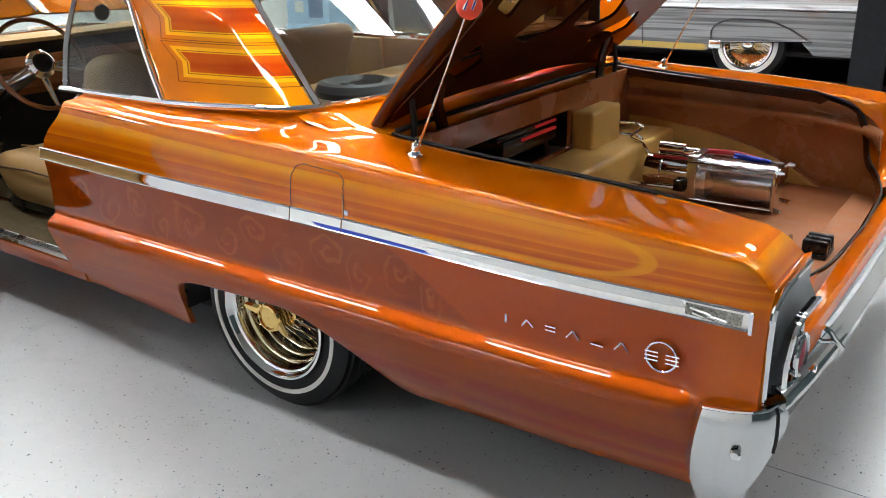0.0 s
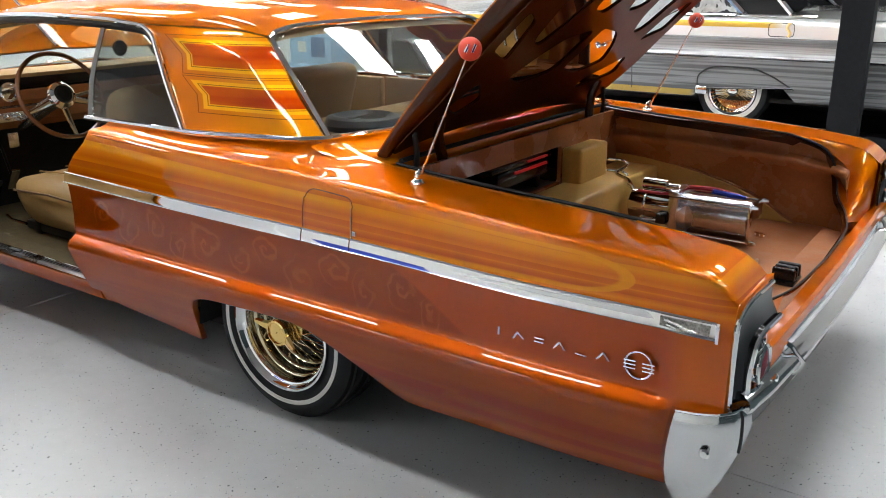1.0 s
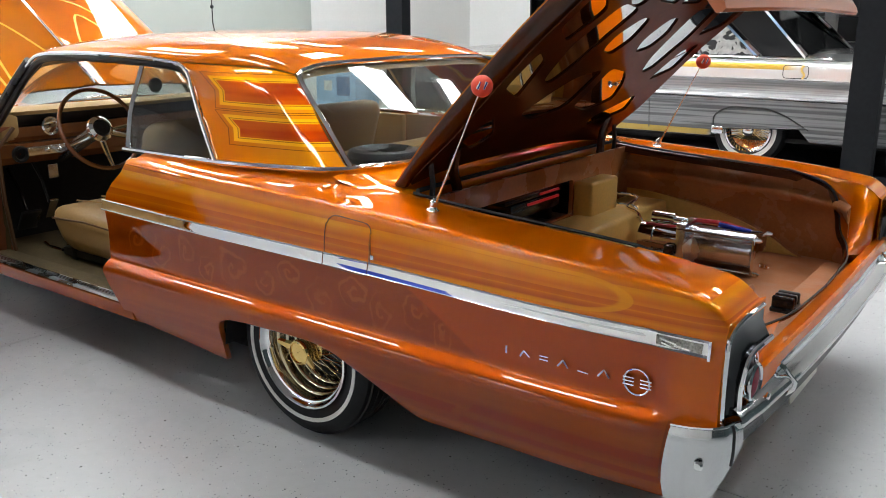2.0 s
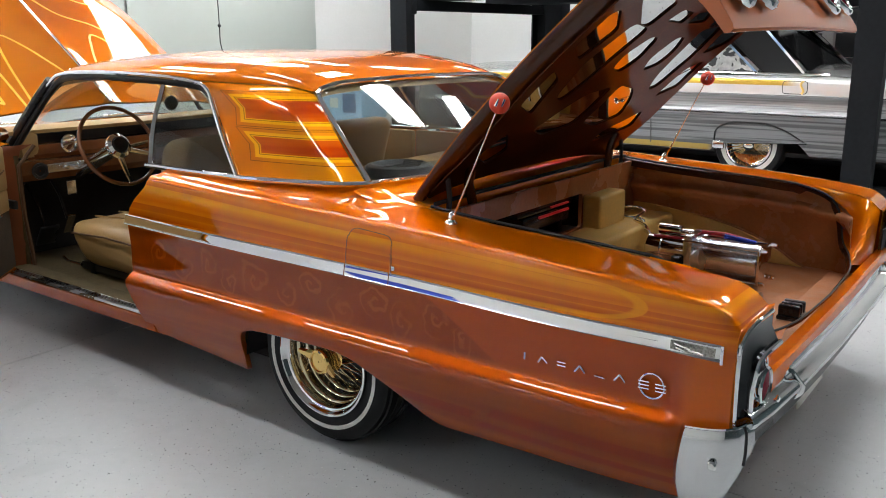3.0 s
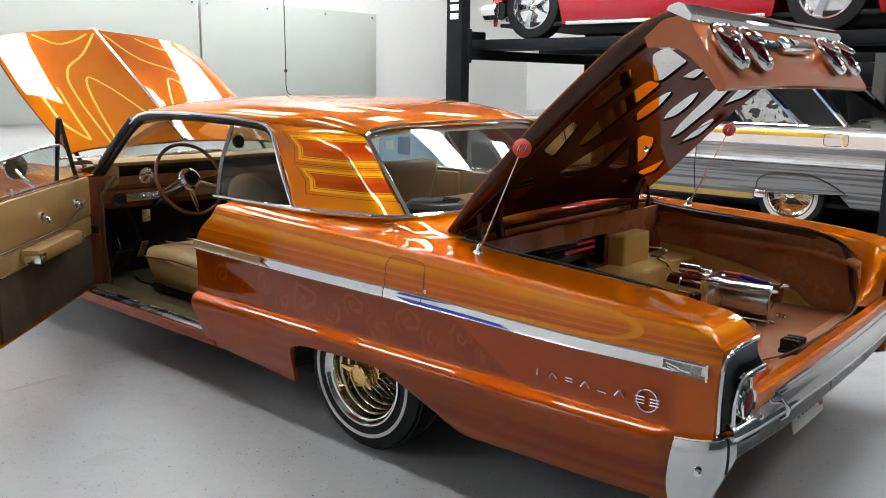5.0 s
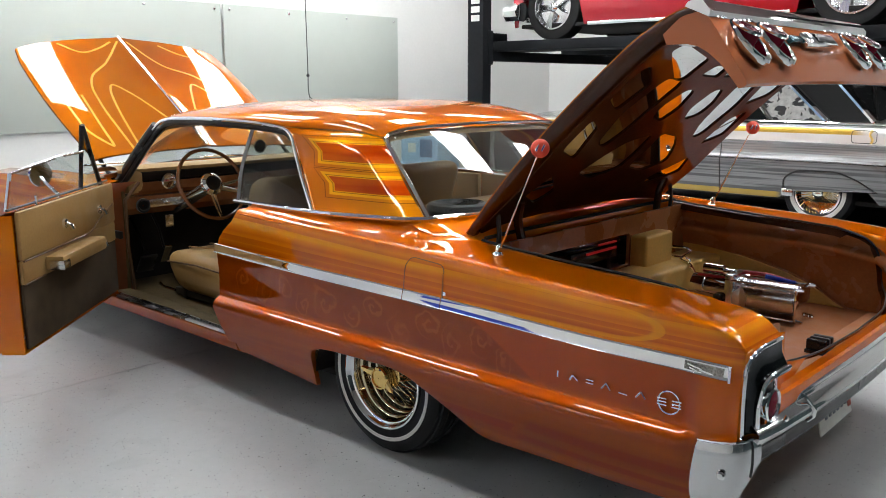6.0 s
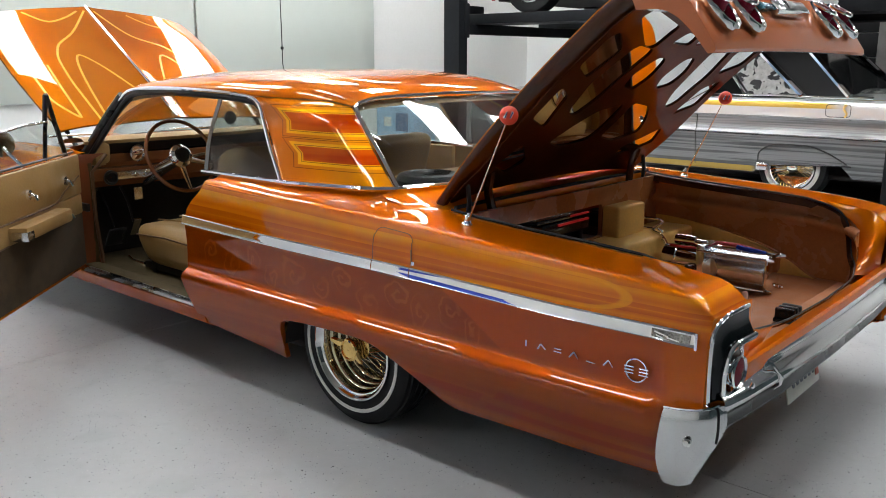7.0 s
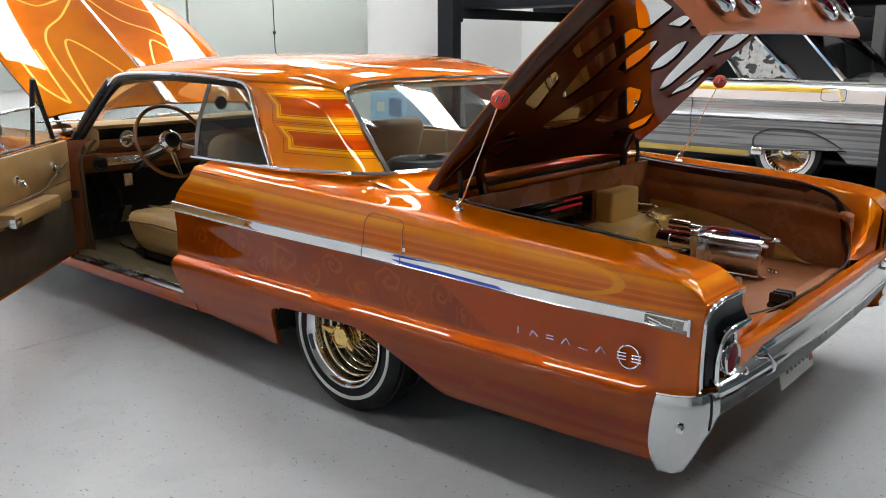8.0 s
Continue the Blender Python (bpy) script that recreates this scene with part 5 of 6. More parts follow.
# ---- dashboard ----
dash_rows = lambda pts, y0, y1, n=16: [[V(x - 0.04 * (1 - (y / 0.78) ** 2), y, z) for x, z in pts] for y in steps(y0, y1, n)]
dash = part("dashboard", loft(dash_rows([(2.52, 0.87), (2.40, 0.905), (2.28, 0.920), (2.215, 0.916), (2.19, 0.902), (2.195, 0.884)], -0.78, 0.78)), TAN, CAR, "tan padded dashboard with a wood-toned fascia")
part("dash_end", box(2.175, 2.30, 0.635, 0.735, 0.762, 0.900, 0.03), TAN, dash)
part("instrument_shroud", loft(dash_rows([(2.205, 0.888), (2.195, 0.884), (2.215, 0.855), (2.245, 0.828)], -0.66, 0.66)), BLACK, dash, "black instrument panel")
part("fascia", loft(dash_rows([(2.245, 0.830), (2.20, 0.826), (2.19, 0.78), (2.20, 0.758)], -0.70, 0.70)), WOOD, dash, "wood-toned fascia strip")
part("lower_dash", loft(dash_rows([(2.20, 0.760), (2.17, 0.752), (2.165, 0.69), (2.19, 0.655), (2.30, 0.64)], -0.76, 0.76)), WOOD, dash)
part("switch_panel", box(2.135, 2.16, 0.38, 0.64, 0.690, 0.735, 0.006), CHROME_SOFT, dash, "brushed switch panel")
for y in (0.42, 0.48, 0.54):
    part("knob", lathe([(0.012, 0), (0.012, 0.012), (0.006, 0.020)], (2.135, y, 0.712), (-1, 0, 0), n=14, cap=True), CHROME, dash)
part("air_vent", lathe([(0.040, 0), (0.040, 0.014), (0.030, 0.016), (0.024, 0.004), (0.004, 0.004)], (2.15, 0.67, 0.705), (-1, 0, 0), n=24), BLACK, dash, "round black air vent")
part("gauge", lathe([(0.045, 0), (0.046, 0.020), (0.038, 0.024), (0.034, 0.012), (0.003, 0.012)], (2.17, 0.50, 0.825), (-1, 0, 0), n=28), CHROME, dash, "round chrome gauge ring")
part("ignition_tag", box(2.13, 2.136, 0.50, 0.55, 0.57, 0.64, 0.004), CHROME_SOFT, dash)
# pedals
for y, z, m_, w in ((0.50, 0.40, CHROME, 0.022), (0.62, 0.36, BLACK, 0.05)):
    pd = part("pedal", box(-0.008, 0.008, -w, w, -0.06, 0.06, 0.004, m=pose(2.24, y, z, 0, -35, 0)), m_, CAR, "foot pedal")
    part("pedal_arm", tube([V(2.25, y, z + 0.02), V(2.30, y, z + 0.14), V(2.40, y, z + 0.25)], 0.008, n=6), BLACK, pd)
# steering wheel
SW = look((1.80, 0.45, 0.832), (1.80 + 0.90, 0.45, 0.832 - 0.40))
sw = part("steering_wheel", tube([SW @ V(0.195 * math.cos(a), 0.195 * math.sin(a), 0) for a in [2 * math.pi * k / 48 for k in range(48)]], 0.0100, n=10, closed=True), WOOD, CAR, "thin brown steering wheel")
for a in (radians(200), radians(-20), radians(270)):
    part("spoke", tube([SW @ V(0.03 * math.cos(a), 0.03 * math.sin(a), -0.02), SW @ V(0.12 * math.cos(a), 0.12 * math.sin(a), -0.012), SW @ V(0.19 * math.cos(a), 0.19 * math.sin(a), 0)], [0.016, 0.012, 0.008], n=8), CHROME, sw, "chrome wheel spoke")
part("horn_ring", lathe([(0.062, 0.0), (0.060, 0.016), (0.046, 0.028), (0.044, 0.022), (0.03, 0.026), (0.003, 0.030)], SW @ V(0, 0, -0.01), SW.to_3x3() @ V(0, 0, 1), n=32), CHROME, sw, "chrome and black horn button")
part("horn_cap", lathe([(0.043, 0.020), (0.036, 0.034), (0.015, 0.040), (0.002, 0.041)], SW @ V(0, 0, -0.01), SW.to_3x3() @ V(0, 0, 1), n=28), BLACK, sw)
part("column", tube([SW @ V(0, 0, -0.02), SW @ V(0, 0, -0.42)], [0.034, 0.03], n=14), CHROME_SOFT, CAR, "bright steering column")
for dz in (-0.10, -0.13):
    part("stalk", tube([SW @ V(0, 0, dz), SW @ V(0.10, 0.02, dz), SW @ V(0.22, 0.03, dz + 0.02)], 0.006, n=6), CHROME, CAR)
part("rear_view_mirror", lathe([(0.035, 0), (0.040, 0.012), (0.034, 0.020), (0.002, 0.022)], (1.90, 0.065, 1.008), (-1, 0, 0), n=16, cap=True), BLACK, CAR, "small dark rear-view mirror")


# ---- hood, raised ----
def hood_paint():
    mat = candy("candy_paint_hood", "roof")
    g = Net(mat)
    pos = g.node("ShaderNodeTexCoord").outputs["Object"]
    tone = g.noise(pos, 1.6, 2.0)
    col = g.mix(g.step(tone, 0.35, 0.65), (0.29, 0.068, 0.001), (0.36, 0.100, 0.002))
    g.link(col, g.b.inputs["Base Color"])
    return mat


PAINT_HOOD = hood_paint()
HOOD_A = math.atan2(0.79, 1.20)
HOOD = Matrix.Translation((2.42, 0, 0.868)) @ Matrix(((math.cos(HOOD_A), 0, -math.sin(HOOD_A), 0), (0, 1, 0, 0), (math.sin(HOOD_A), 0, math.cos(HOOD_A), 0), (0, 0, 0, 1)))
HOOD_W = curve([(0, 0.70), (0.35, 0.735), (0.8, 0.755), (1.15, 0.745), (1.34, 0.715)])


def hood_z(u, y):
    w = HOOD_W(u)
    return 0.024 * (1 - abs(y / w) ** 1.3) - 0.030 * abs(y / w) ** 7 + 0.008 * math.exp(-(y / 0.05) ** 2)


def hood_rows(off):
    rows = []
    for k in steps(0, 1, 36):
        row = []
        for t in steps(-1, 1, 48):
            u = 0.165 + k * (1.265 - 0.09 * abs(t) ** 1.6)
            y = t * HOOD_W(u)
            row.append(HOOD @ V(u, y, hood_z(u, y) + off))
        rows.append(row)
    return rows


hood = part("hood", loft(hood_rows(0)), PAINT_HOOD, CAR, "raised copper orange hood with gold pinstriped scallops", thick=-0.006)
part("hood_frame", loft(hood_rows(-0.012)), PAINT_BROWN, hood)
part("hood_moulding", tube([HOOD @ V(u, 0, hood_z(u, 0) + 0.004) for u in steps(0.17, 1.42, 24)], 0.008, n=8), CHROME, hood, "chrome centre moulding")
PINSTRIPE = material("gold_pinstripe", (0.74, 0.36, 0.02), 0.3, 0.3, coat=1.0, grain=0.1)
STRIPES = (
    ((3.57, 0.03), (3.35, 0.23), (3.22, 0.39), (3.08, 0.45), (2.85, 0.47), (2.52, 0.47)),
    ((2.80, 0.10), (3.05, 0.22), (3.14, 0.30), (3.02, 0.36), (2.65, 0.42), (2.45, 0.44)),
    ((3.06, 0.66), (2.81, 0.66), (2.62, 0.57), (2.80, 0.56), (3.06, 0.54)),
    ((3.56, 0.46), (3.46, 0.32), (3.50, 0.20), (3.57, 0.08)),
    ((3.57, -0.04), (3.33, -0.17), (3.22, -0.36), (3.10, -0.43), (2.85, -0.47), (2.52, -0.47)),
    ((2.80, -0.10), (3.02, -0.20), (3.14, -0.28), (3.04, -0.36), (2.65, -0.42), (2.45, -0.44)),
    ((3.57, -0.25), (3.46, -0.40), (3.42, -0.55)),
)
for pts in STRIPES:
    flat = spline([V((x - 2.42) / math.cos(HOOD_A), y, 0) for x, y in pts], 40)
    flat = [p for p in flat if 0.18 < p.x < 1.36 or (p.x > 1 and abs(p.y) < 0.2)]
    rows = []
    for i, p in enumerate(flat):
        d = (flat[min(i + 1, len(flat) - 1)] - flat[max(i - 1, 0)]).normalized()
        s = V(-d.y, d.x, 0) * 0.008
        rows.append([HOOD @ V(q.x, q.y, hood_z(min(q.x, 1.42), q.y) + h) for q, h in ((p - s, -0.001), (p - s * 0.8, 0.0022), (p + s * 0.8, 0.0022), (p + s, -0.001))])
    part("pinstripe", loft(rows), PINSTRIPE, hood, "gold painted pinstripe")
for s in (1, -1):
    part("hood_hinge", tube([V(2.45, s * 0.66, 0.80), V(2.60, s * 0.66, 0.90), HOOD @ V(0.35, s * 0.66, -0.035)], 0.014, n=6), BLACK, hood)

# ---- open front door ----
DA = radians(46.5)
DOOR = Matrix.Translation((2.13, 0.945, 0)) @ Matrix(((-math.cos(DA), math.sin(DA), 0, 0), (math.sin(DA), math.cos(DA), 0, 0), (0, 0, 1, 0), (0, 0, 0, 1)))
DL = 1.075
rows = []
for u in steps(0.0, DL, 16):
    x = 2.1
    prof = [(0.028, 0.27)] + [(SIDE(z) - 0.955, z) for z in steps(0.30, 0.80, 16)] + [(-0.03, 0.84), (-0.06, 0.856), (-0.085, 0.860)]
    rows.append([DOOR @ V(u, y, z) for y, z in prof])
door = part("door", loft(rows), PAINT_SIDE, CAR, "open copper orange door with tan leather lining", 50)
part("door_edge", box(DL - 0.012, DL, -0.085, 0.02, 0.275, 0.845, 0.005, m=DOOR), PAINT, door)
part("door_front_edge", box(0.0, 0.012, -0.085, 0.01, 0.275, 0.835, 0.005, m=DOOR), PAINT, door)
part("door_bottom", box(0.0, DL, -0.085, 0.01, 0.268, 0.280, 0.004, m=DOOR), PAINT, door)
DOOR_CARPET = material("brown_door_carpet", (0.060, 0.038, 0.018), 0.95, grain=0.3, scale=200, bump=0.8)
part("upper_card", box(0.015, DL - 0.02, -0.105, -0.080, 0.655, 0.858, 0.012, m=DOOR), TAN, door, "tan leather upper door card")
part("middle_card", box(0.015, DL - 0.02, -0.101, -0.080, 0.555, 0.657, 0.010, m=DOOR), TAN, door)
part("lower_card", box(0.015, DL - 0.02, -0.097, -0.080, 0.285, 0.560, 0.008, m=DOOR), DOOR_CARPET, door, "dark brown lower door carpet")
part("card_seam", tube([DOOR @ V(u, -0.106, z) for u, z in ((1.05, 0.655), (0.45, 0.652), (0.34, 0.660), (0.24, 0.70), (0.05, 0.75))], 0.004, n=6), PIPING, door)
part("card_seam", tube([DOOR @ V(u, -0.103, z) for u, z in ((1.05, 0.557), (0.86, 0.560))], 0.004, n=6), PIPING, door)
arm = part("armrest", box(0.36, 0.86, -0.185, -0.098, 0.575, 0.640, 0.016, m=DOOR), TAN, door, "tan padded armrest")
part("armrest_end", box(0.80, 0.865, -0.188, -0.12, 0.578, 0.620, 0.006, m=DOOR), CHROME_SOFT, arm)
for u, z in ((0.64, 0.745), (0.255, 0.595), (0.235, 0.750)):
    part("handle_rose", lathe([(0.024, 0), (0.022, 0.012), (0.010, 0.016), (0.003, 0.018)], DOOR @ V(u, -0.104, z), DOOR.to_3x3() @ V(0, -1, 0), n=18, cap=True), CHROME, door, "chrome crank base")
    part("handle", tube([DOOR @ V(u, -0.118, z), DOOR @ V(u - 0.004, -0.134, z - 0.008), DOOR @ V(u - 0.007, -0.140, z - 0.026)], [0.010, 0.011, 0.013], n=10), CHROME, door, "short chrome handle")
part("lock_button", lathe([(0.006, 0), (0.005, 0.03), (0.007, 0.04)], DOOR @ V(0.85, -0.085, 0.858), (0, 0, 1), n=8, cap=True), CHROME, door)
part("belt_seal", tube([DOOR @ V(u, -0.068, 0.866) for u in steps(0.0, DL, 8)], 0.006, n=6), SEAL, door)
dg = part("door_window", loft([[DOOR @ V(u, -0.060 - 0.03 * k, 0.862 + h * k) for k in (0, 0.5, 1)] for u, h in ((0.33, 0.180), (0.6, 0.180), (DL - 0.01, 0.150))]), GLASS, door, "half-lowered clear door window", thick=0.004)
dg.visible_shadow = False
part("glass_edge", tube([DOOR @ V(u, -0.09, 0.862 + h) for u, h in ((0.33, 0.180), (0.6, 0.180), (DL - 0.01, 0.150))], 0.006, n=6), CHROME_SOFT, dg)
part("glass_end", tube([DOOR @ V(DL - 0.01, -0.06, 0.862), DOOR @ V(DL - 0.01, -0.09, 1.012)], 0.008, n=6), CHROME, dg)
vent = part("vent_window", loft([[DOOR @ V(0.33, -0.062, 0.865), DOOR @ V(0.31, -0.085, 1.16)], [DOOR @ V(0.08, -0.060, 0.865), DOOR @ V(0.295, -0.085, 1.16)]]), GLASS, door, "small triangular vent window", thick=0.004)
vent.visible_shadow = False
for pts, r in ((((0.33, -0.062, 0.86), (0.312, -0.086, 1.165)), 0.012), (((0.075, -0.06, 0.86), (0.200, -0.074, 1.02), (0.305, -0.086, 1.165)), 0.013)):
    part("vent_frame", tube([DOOR @ V(*p) for p in pts], r, n=8), BLACK, vent, "dark vent window frame")
part("mirror", lathe([(0.058, 0), (0.060, 0.010), (0.050, 0.028), (0.02, 0.04), (0.003, 0.042)], DOOR @ V(0.42, 0.08, 0.945), DOOR.to_3x3() @ V(-0.5, 0.85, 0), n=24, cap=True), CHROME, door, "round chrome door mirror")
part("mirror_stalk", tube([DOOR @ V(0.42, 0.0, 0.84), DOOR @ V(0.42, 0.06, 0.90), DOOR @ V(0.42, 0.085, 0.93)], 0.008, n=6), CHROME, door)
part("check_strap", box(2.02, 2.12, 0.86, 0.88, 0.56, 0.60, 0.004), BLACK, CAR)


# ---- inside the trunk ----
part("trunk_floor", box(-1.35, -0.345, -0.78, 0.78, 0.40, 0.42, 0.004), BOOT_MAT, CAR, "brown lined trunk floor")
part("trunk_step", box(-1.335, -1.22, -0.60, 0.60, 0.42, 0.46, 0.012), BOOT_MAT, CAR)
for s in (1, -1):
    # soft roll along the side under the opening
    prof = [(0.715, 0.765), (0.732, 0.728), (0.724, 0.714), (0.704, 0.708), (0.694, 0.698), (0.696, 0.684), (0.712, 0.670), (0.736, 0.645), (0.752, 0.59), (0.762, 0.50), (0.77, 0.41)]
    rows = []
    for x in steps(-0.33, -1.16, 24):
        sag = 0.012 * math.sin((x + 0.24) * 9)
        drop = 0.02 * smooth(-0.5, -1.2, x) + 0.02 * smooth(-1.05, -1.2, x)
        rows.append([V(x, s * (y + (0.0 if i < 2 else 0.003 * math.sin(x * 23 + i * 0.7))), z - (drop if 1 < i < 9 else drop * 0.7 if i == 0 else 0)) for i, (y, z) in enumerate(prof)])
    for k in steps(0.2, 1.0, 6):
        a = k * math.pi / 2
        rows.append([V(-1.16 - 0.13 * math.sin(a), s * (y - 0.30 * (1 - math.cos(a)) * 0.55), z - 0.04 - (0.08 * k if i < 2 else 0)) if i < 9 else V(-1.16 - 0.13 * math.sin(a), s * (y - 0.17 * (1 - math.cos(a))), z) for i, (y, z) in enumerate(prof)])
    liner = part("trunk_liner", loft(rows), BROWN_LEATHER, CAR, "brown leather trunk side lining", 60)
    # tan arched inset over the wheel house
    f = curve([(-1.10, 0.42), (-1.06, 0.436), (-0.984, 0.484), (-0.816, 0.549), (-0.542, 0.604), (-0.33, 0.624)])
    rows = [[V(x, s * 0.752, 0.415), V(x, s * 0.742, (0.415 + f(x)) / 2), V(x, s * 0.744, f(x) - 0.008), V(x, s * 0.756, f(x))] for x in steps(-1.10, -0.33, 28)]
    part("liner_inset", loft(rows), TRUNK_TAN, liner, "tan arched lining inset")
    part("liner_piping", tube([V(x, s * 0.752, f(x)) for x in steps(-1.10, -0.33, 28)], 0.005, n=6), BROWN_LEATHER, liner)
BULK = Matrix(((0, 0, 1, -0.345), (1, 0, 0, 0), (0, 1, 0, 0), (0, 0, 0, 1)))
part("trunk_bulkhead", plate([(-0.76, 0.42), (0.76, 0.42), (0.76, 0.80), (-0.76, 0.80)], BULK, 0.015, holes=[rounded([(-0.236, 0.585), (0.46, 0.585), (0.46, 0.724), (-0.236, 0.724)], 0.012, 3)]), BROWN_LEATHER, CAR, "brown trunk bulkhead")
# weather seal round the opening, and the painted gutter
side_run = [V(x, 0.708, ZIN(x) + 0.004) for x in steps(-0.30, -1.04, 22)]
turn = spline([side_run[-1], V(-1.120, 0.707, 0.750), V(-1.172, 0.704, 0.730), V(-1.210, 0.700, 0.690), V(-1.230, 0.694, 0.630), V(-1.240, 0.684, 0.580), V(-1.254, 0.655, 0.558), V(-1.300, 0.53, 0.548), V(-1.345, 0.30, 0.543), V(-1.356, 0.0, 0.543)], 40)
ring = side_run + turn[1:]
thin = [0.0048 if p.x > -1.23 else 0.003 for p in ring]
part("trunk_seal", tube(ring, thin, n=8), SEAL, CAR, "black rubber trunk seal")
part("trunk_seal", tube([mirror(p) for p in ring], thin, n=8), SEAL, CAR, "black rubber trunk seal")
for s in (1, -1):
    rows = []
    for i, p in enumerate(ring):
        rows.append([V(p.x, s * (p.y + 0.012), p.z - 0.004), V(p.x, s * (p.y - 0.004), p.z - 0.012), V(p.x + (0.012 if p.x < -1.2 else 0), s * (p.y - 0.012), p.z - (0.035 if p.x > -1.08 else 0.014))])
    part("trunk_gutter", loft(rows), PAINT_BROWN, CAR, angle=60)
part("seal_front", tube([V(-0.298 - 0.012 * (abs(y) / 0.7) ** 6, y, 0.824) for y in steps(-0.70, 0.70, 16)], 0.008, n=6), SEAL, CAR)
# inner corner panels joining fender tops to the tail
for s in (1, -1):
    rows = []
    for k in steps(0, 1, 24):
        p = turn[min(int(round(k * 24)), 24)]
        if k < 0.7:
            x = -1.04 - (1.356 - 1.04) * k / 0.7
            q = V(x, 0.722, ZIN(x) - 0.002)
        else:
            h = (k - 0.7) / 0.3
            q = V(-1.356 + 0.002 * h, 0.722 - 0.05 * h, ZIN(-1.356) + (0.49 - ZIN(-1.356)) * h)
        mid = p * 0.5 + q * 0.5
        bulge = 0.018 * math.sin(math.pi * k)
        rows.append([V(p.x, s * (p.y + 0.006), p.z - 0.004), V(p.x * 0.8 + q.x * 0.2 - bulge * 0.3, s * (p.y * 0.8 + q.y * 0.2), p.z * 0.8 + q.z * 0.2 + bulge * 0.4), V(mid.x - bulge * 0.5, s * mid.y, mid.z + bulge), V(p.x * 0.2 + q.x * 0.8, s * (p.y * 0.2 + q.y * 0.8), p.z * 0.2 + q.z * 0.8 + bulge * 0.8), V(q.x, s * q.y, q.z)])
    part("corner_panel", loft(rows), PAINT, CAR, "copper panel between trunk opening and fender end", angle=60)
# hinge arms of the lid
for s in (1, -1):
    part("lid_hinge", tube(spline([V(-0.32, s * 0.50, 0.68), V(-0.322, s * 0.505, 0.78), V(-0.318, s * 0.525, 0.86), V(-0.34, s * 0.54, 0.94)], 12), 0.017, n=8), PAINT_BROWN, CAR, "brown lid hinge arm")
    part("lid_strut", tube([V(-0.318, s * 0.64, 0.78), V(-0.322, s * 0.64, 0.84), V(-0.312, s * 0.64, 0.92)], 0.009, n=8), BLACK, CAR)
# lock catch on the tail
catch = part("lock_catch", box(-1.292, -1.222, 0.01, 0.11, 0.460, 0.475, 0.005), BLACK, CAR, "black lock catch")
for y in (0.028, 0.06, 0.092):
    part("catch_fin", box(-1.290, -1.224, y - 0.010, y + 0.010, 0.470, 0.510, 0.006), BLACK, catch)

part("audio_tray", box(-0.33, 0.02, -0.30, 0.52, 0.55, 0.568, 0.004), BLACK, CAR, "black audio tray")
part("tray_back", box(0.02, 0.035, -0.30, 0.52, 0.42, 0.80, 0.004), BLACK, CAR)
# tan box, audio gear behind the bulkhead cut-out
boxm = thing("equipment_box", "tan leather covered box in the trunk", "box", at=(0, 0, 0))
part("column", cushion(-0.43, -0.347, -0.47, -0.236, 0.42, 0.715, 0.012), TRUNK_TAN, boxm)
part("ledge", cushion(-0.54, -0.347, -0.74, 0.30, 0.42, 0.585, 0.020), TRUNK_TAN, boxm)
AMP = material("amp_black", (0.012, 0.012, 0.014), 0.25, coat=0.4, grain=0.3, spread=0.1)
# the trim is no lamp; a faint glow is added to its red
AMP_RED_GLOW = material("amp_red_glow", (0.5, 0.02, 0.02), 0.35, grain=0.1, emit=0.25)
amp = thing("amplifier", "black audio amplifier with red trim", "amplifier")
part("case", box(-0.31, -0.10, -0.20, 0.16, 0.62, 0.68, 0.01), AMP, amp)
part("trim_strip", box(-0.318, -0.308, -0.18, 0.05, 0.662, 0.672, 0.002), AMP_RED_GLOW, amp, "red trim strip with an added glow")
part("trim_strip", box(-0.318, -0.308, -0.18, -0.04, 0.690, 0.698, 0.002), AMP_RED_GLOW, amp)
part("rack", box(-0.31, -0.08, -0.22, 0.20, 0.684, 0.702, 0.003), AMP, amp)
for y in (-0.18, 0.14):
    part("foot", box(-0.28, -0.14, y - 0.015, y + 0.015, 0.568, 0.625, 0.002), AMP, amp)
sub = thing("subwoofer", "round black subwoofer in the trunk", "speaker")
part("basket", lathe([(0.07, 0.0), (0.09, 0.02), (0.10, 0.07), (0.09, 0.08), (0.075, 0.065), (0.04, 0.05), (0.03, 0.06), (0.003, 0.07)], (-0.22, 0.34, 0.568), (0, 0, 1), n=32, cap=True), AMP, sub)
part("trim_ring", lathe([(0.09, 0.078), (0.095, 0.084), (0.10, 0.078)], (-0.22, 0.34, 0.568), (0, 0, 1), n=32), CHROME, sub)

# chrome hydraulic pump
ENGRAVED = material("engraved_chrome", (0.84, 0.85, 0.90), 0.20, 1.0, grain=0.16, scale=70, bump=0.9, spread=0.08)
pump = thing("hydraulic_pump", "polished chrome hydraulic pump with tank and motor", "pump")
PY, PZ = -0.40, 0.499
ax = (-1, 0, 0)
part("tank", lathe([(0.0, 0.0), (0.069, 0.0), (0.072, 0.003), (0.072, 0.030), (0.070, 0.034), (0.072, 0.038), (0.072, 0.250), (0.069, 0.254)], (-0.770, PY, PZ), ax, n=40, cap=True), ENGRAVED, pump, "engraved chrome tank cylinder")
part("motor", lathe([(0.054, 0.0), (0.057, 0.004), (0.057, 0.060), (0.054, 0.064), (0.057, 0.068), (0.057, 0.165)], (-0.575, PY, PZ + 0.005), ax, n=36, cap=True), CHROME, pump, "chrome motor housing")
part("block", box(-0.776, -0.738, PY - 0.068, PY + 0.068, PZ - 0.076, PZ + 0.088, 0.006), CHROME_SOFT, pump, "bright square pump block")
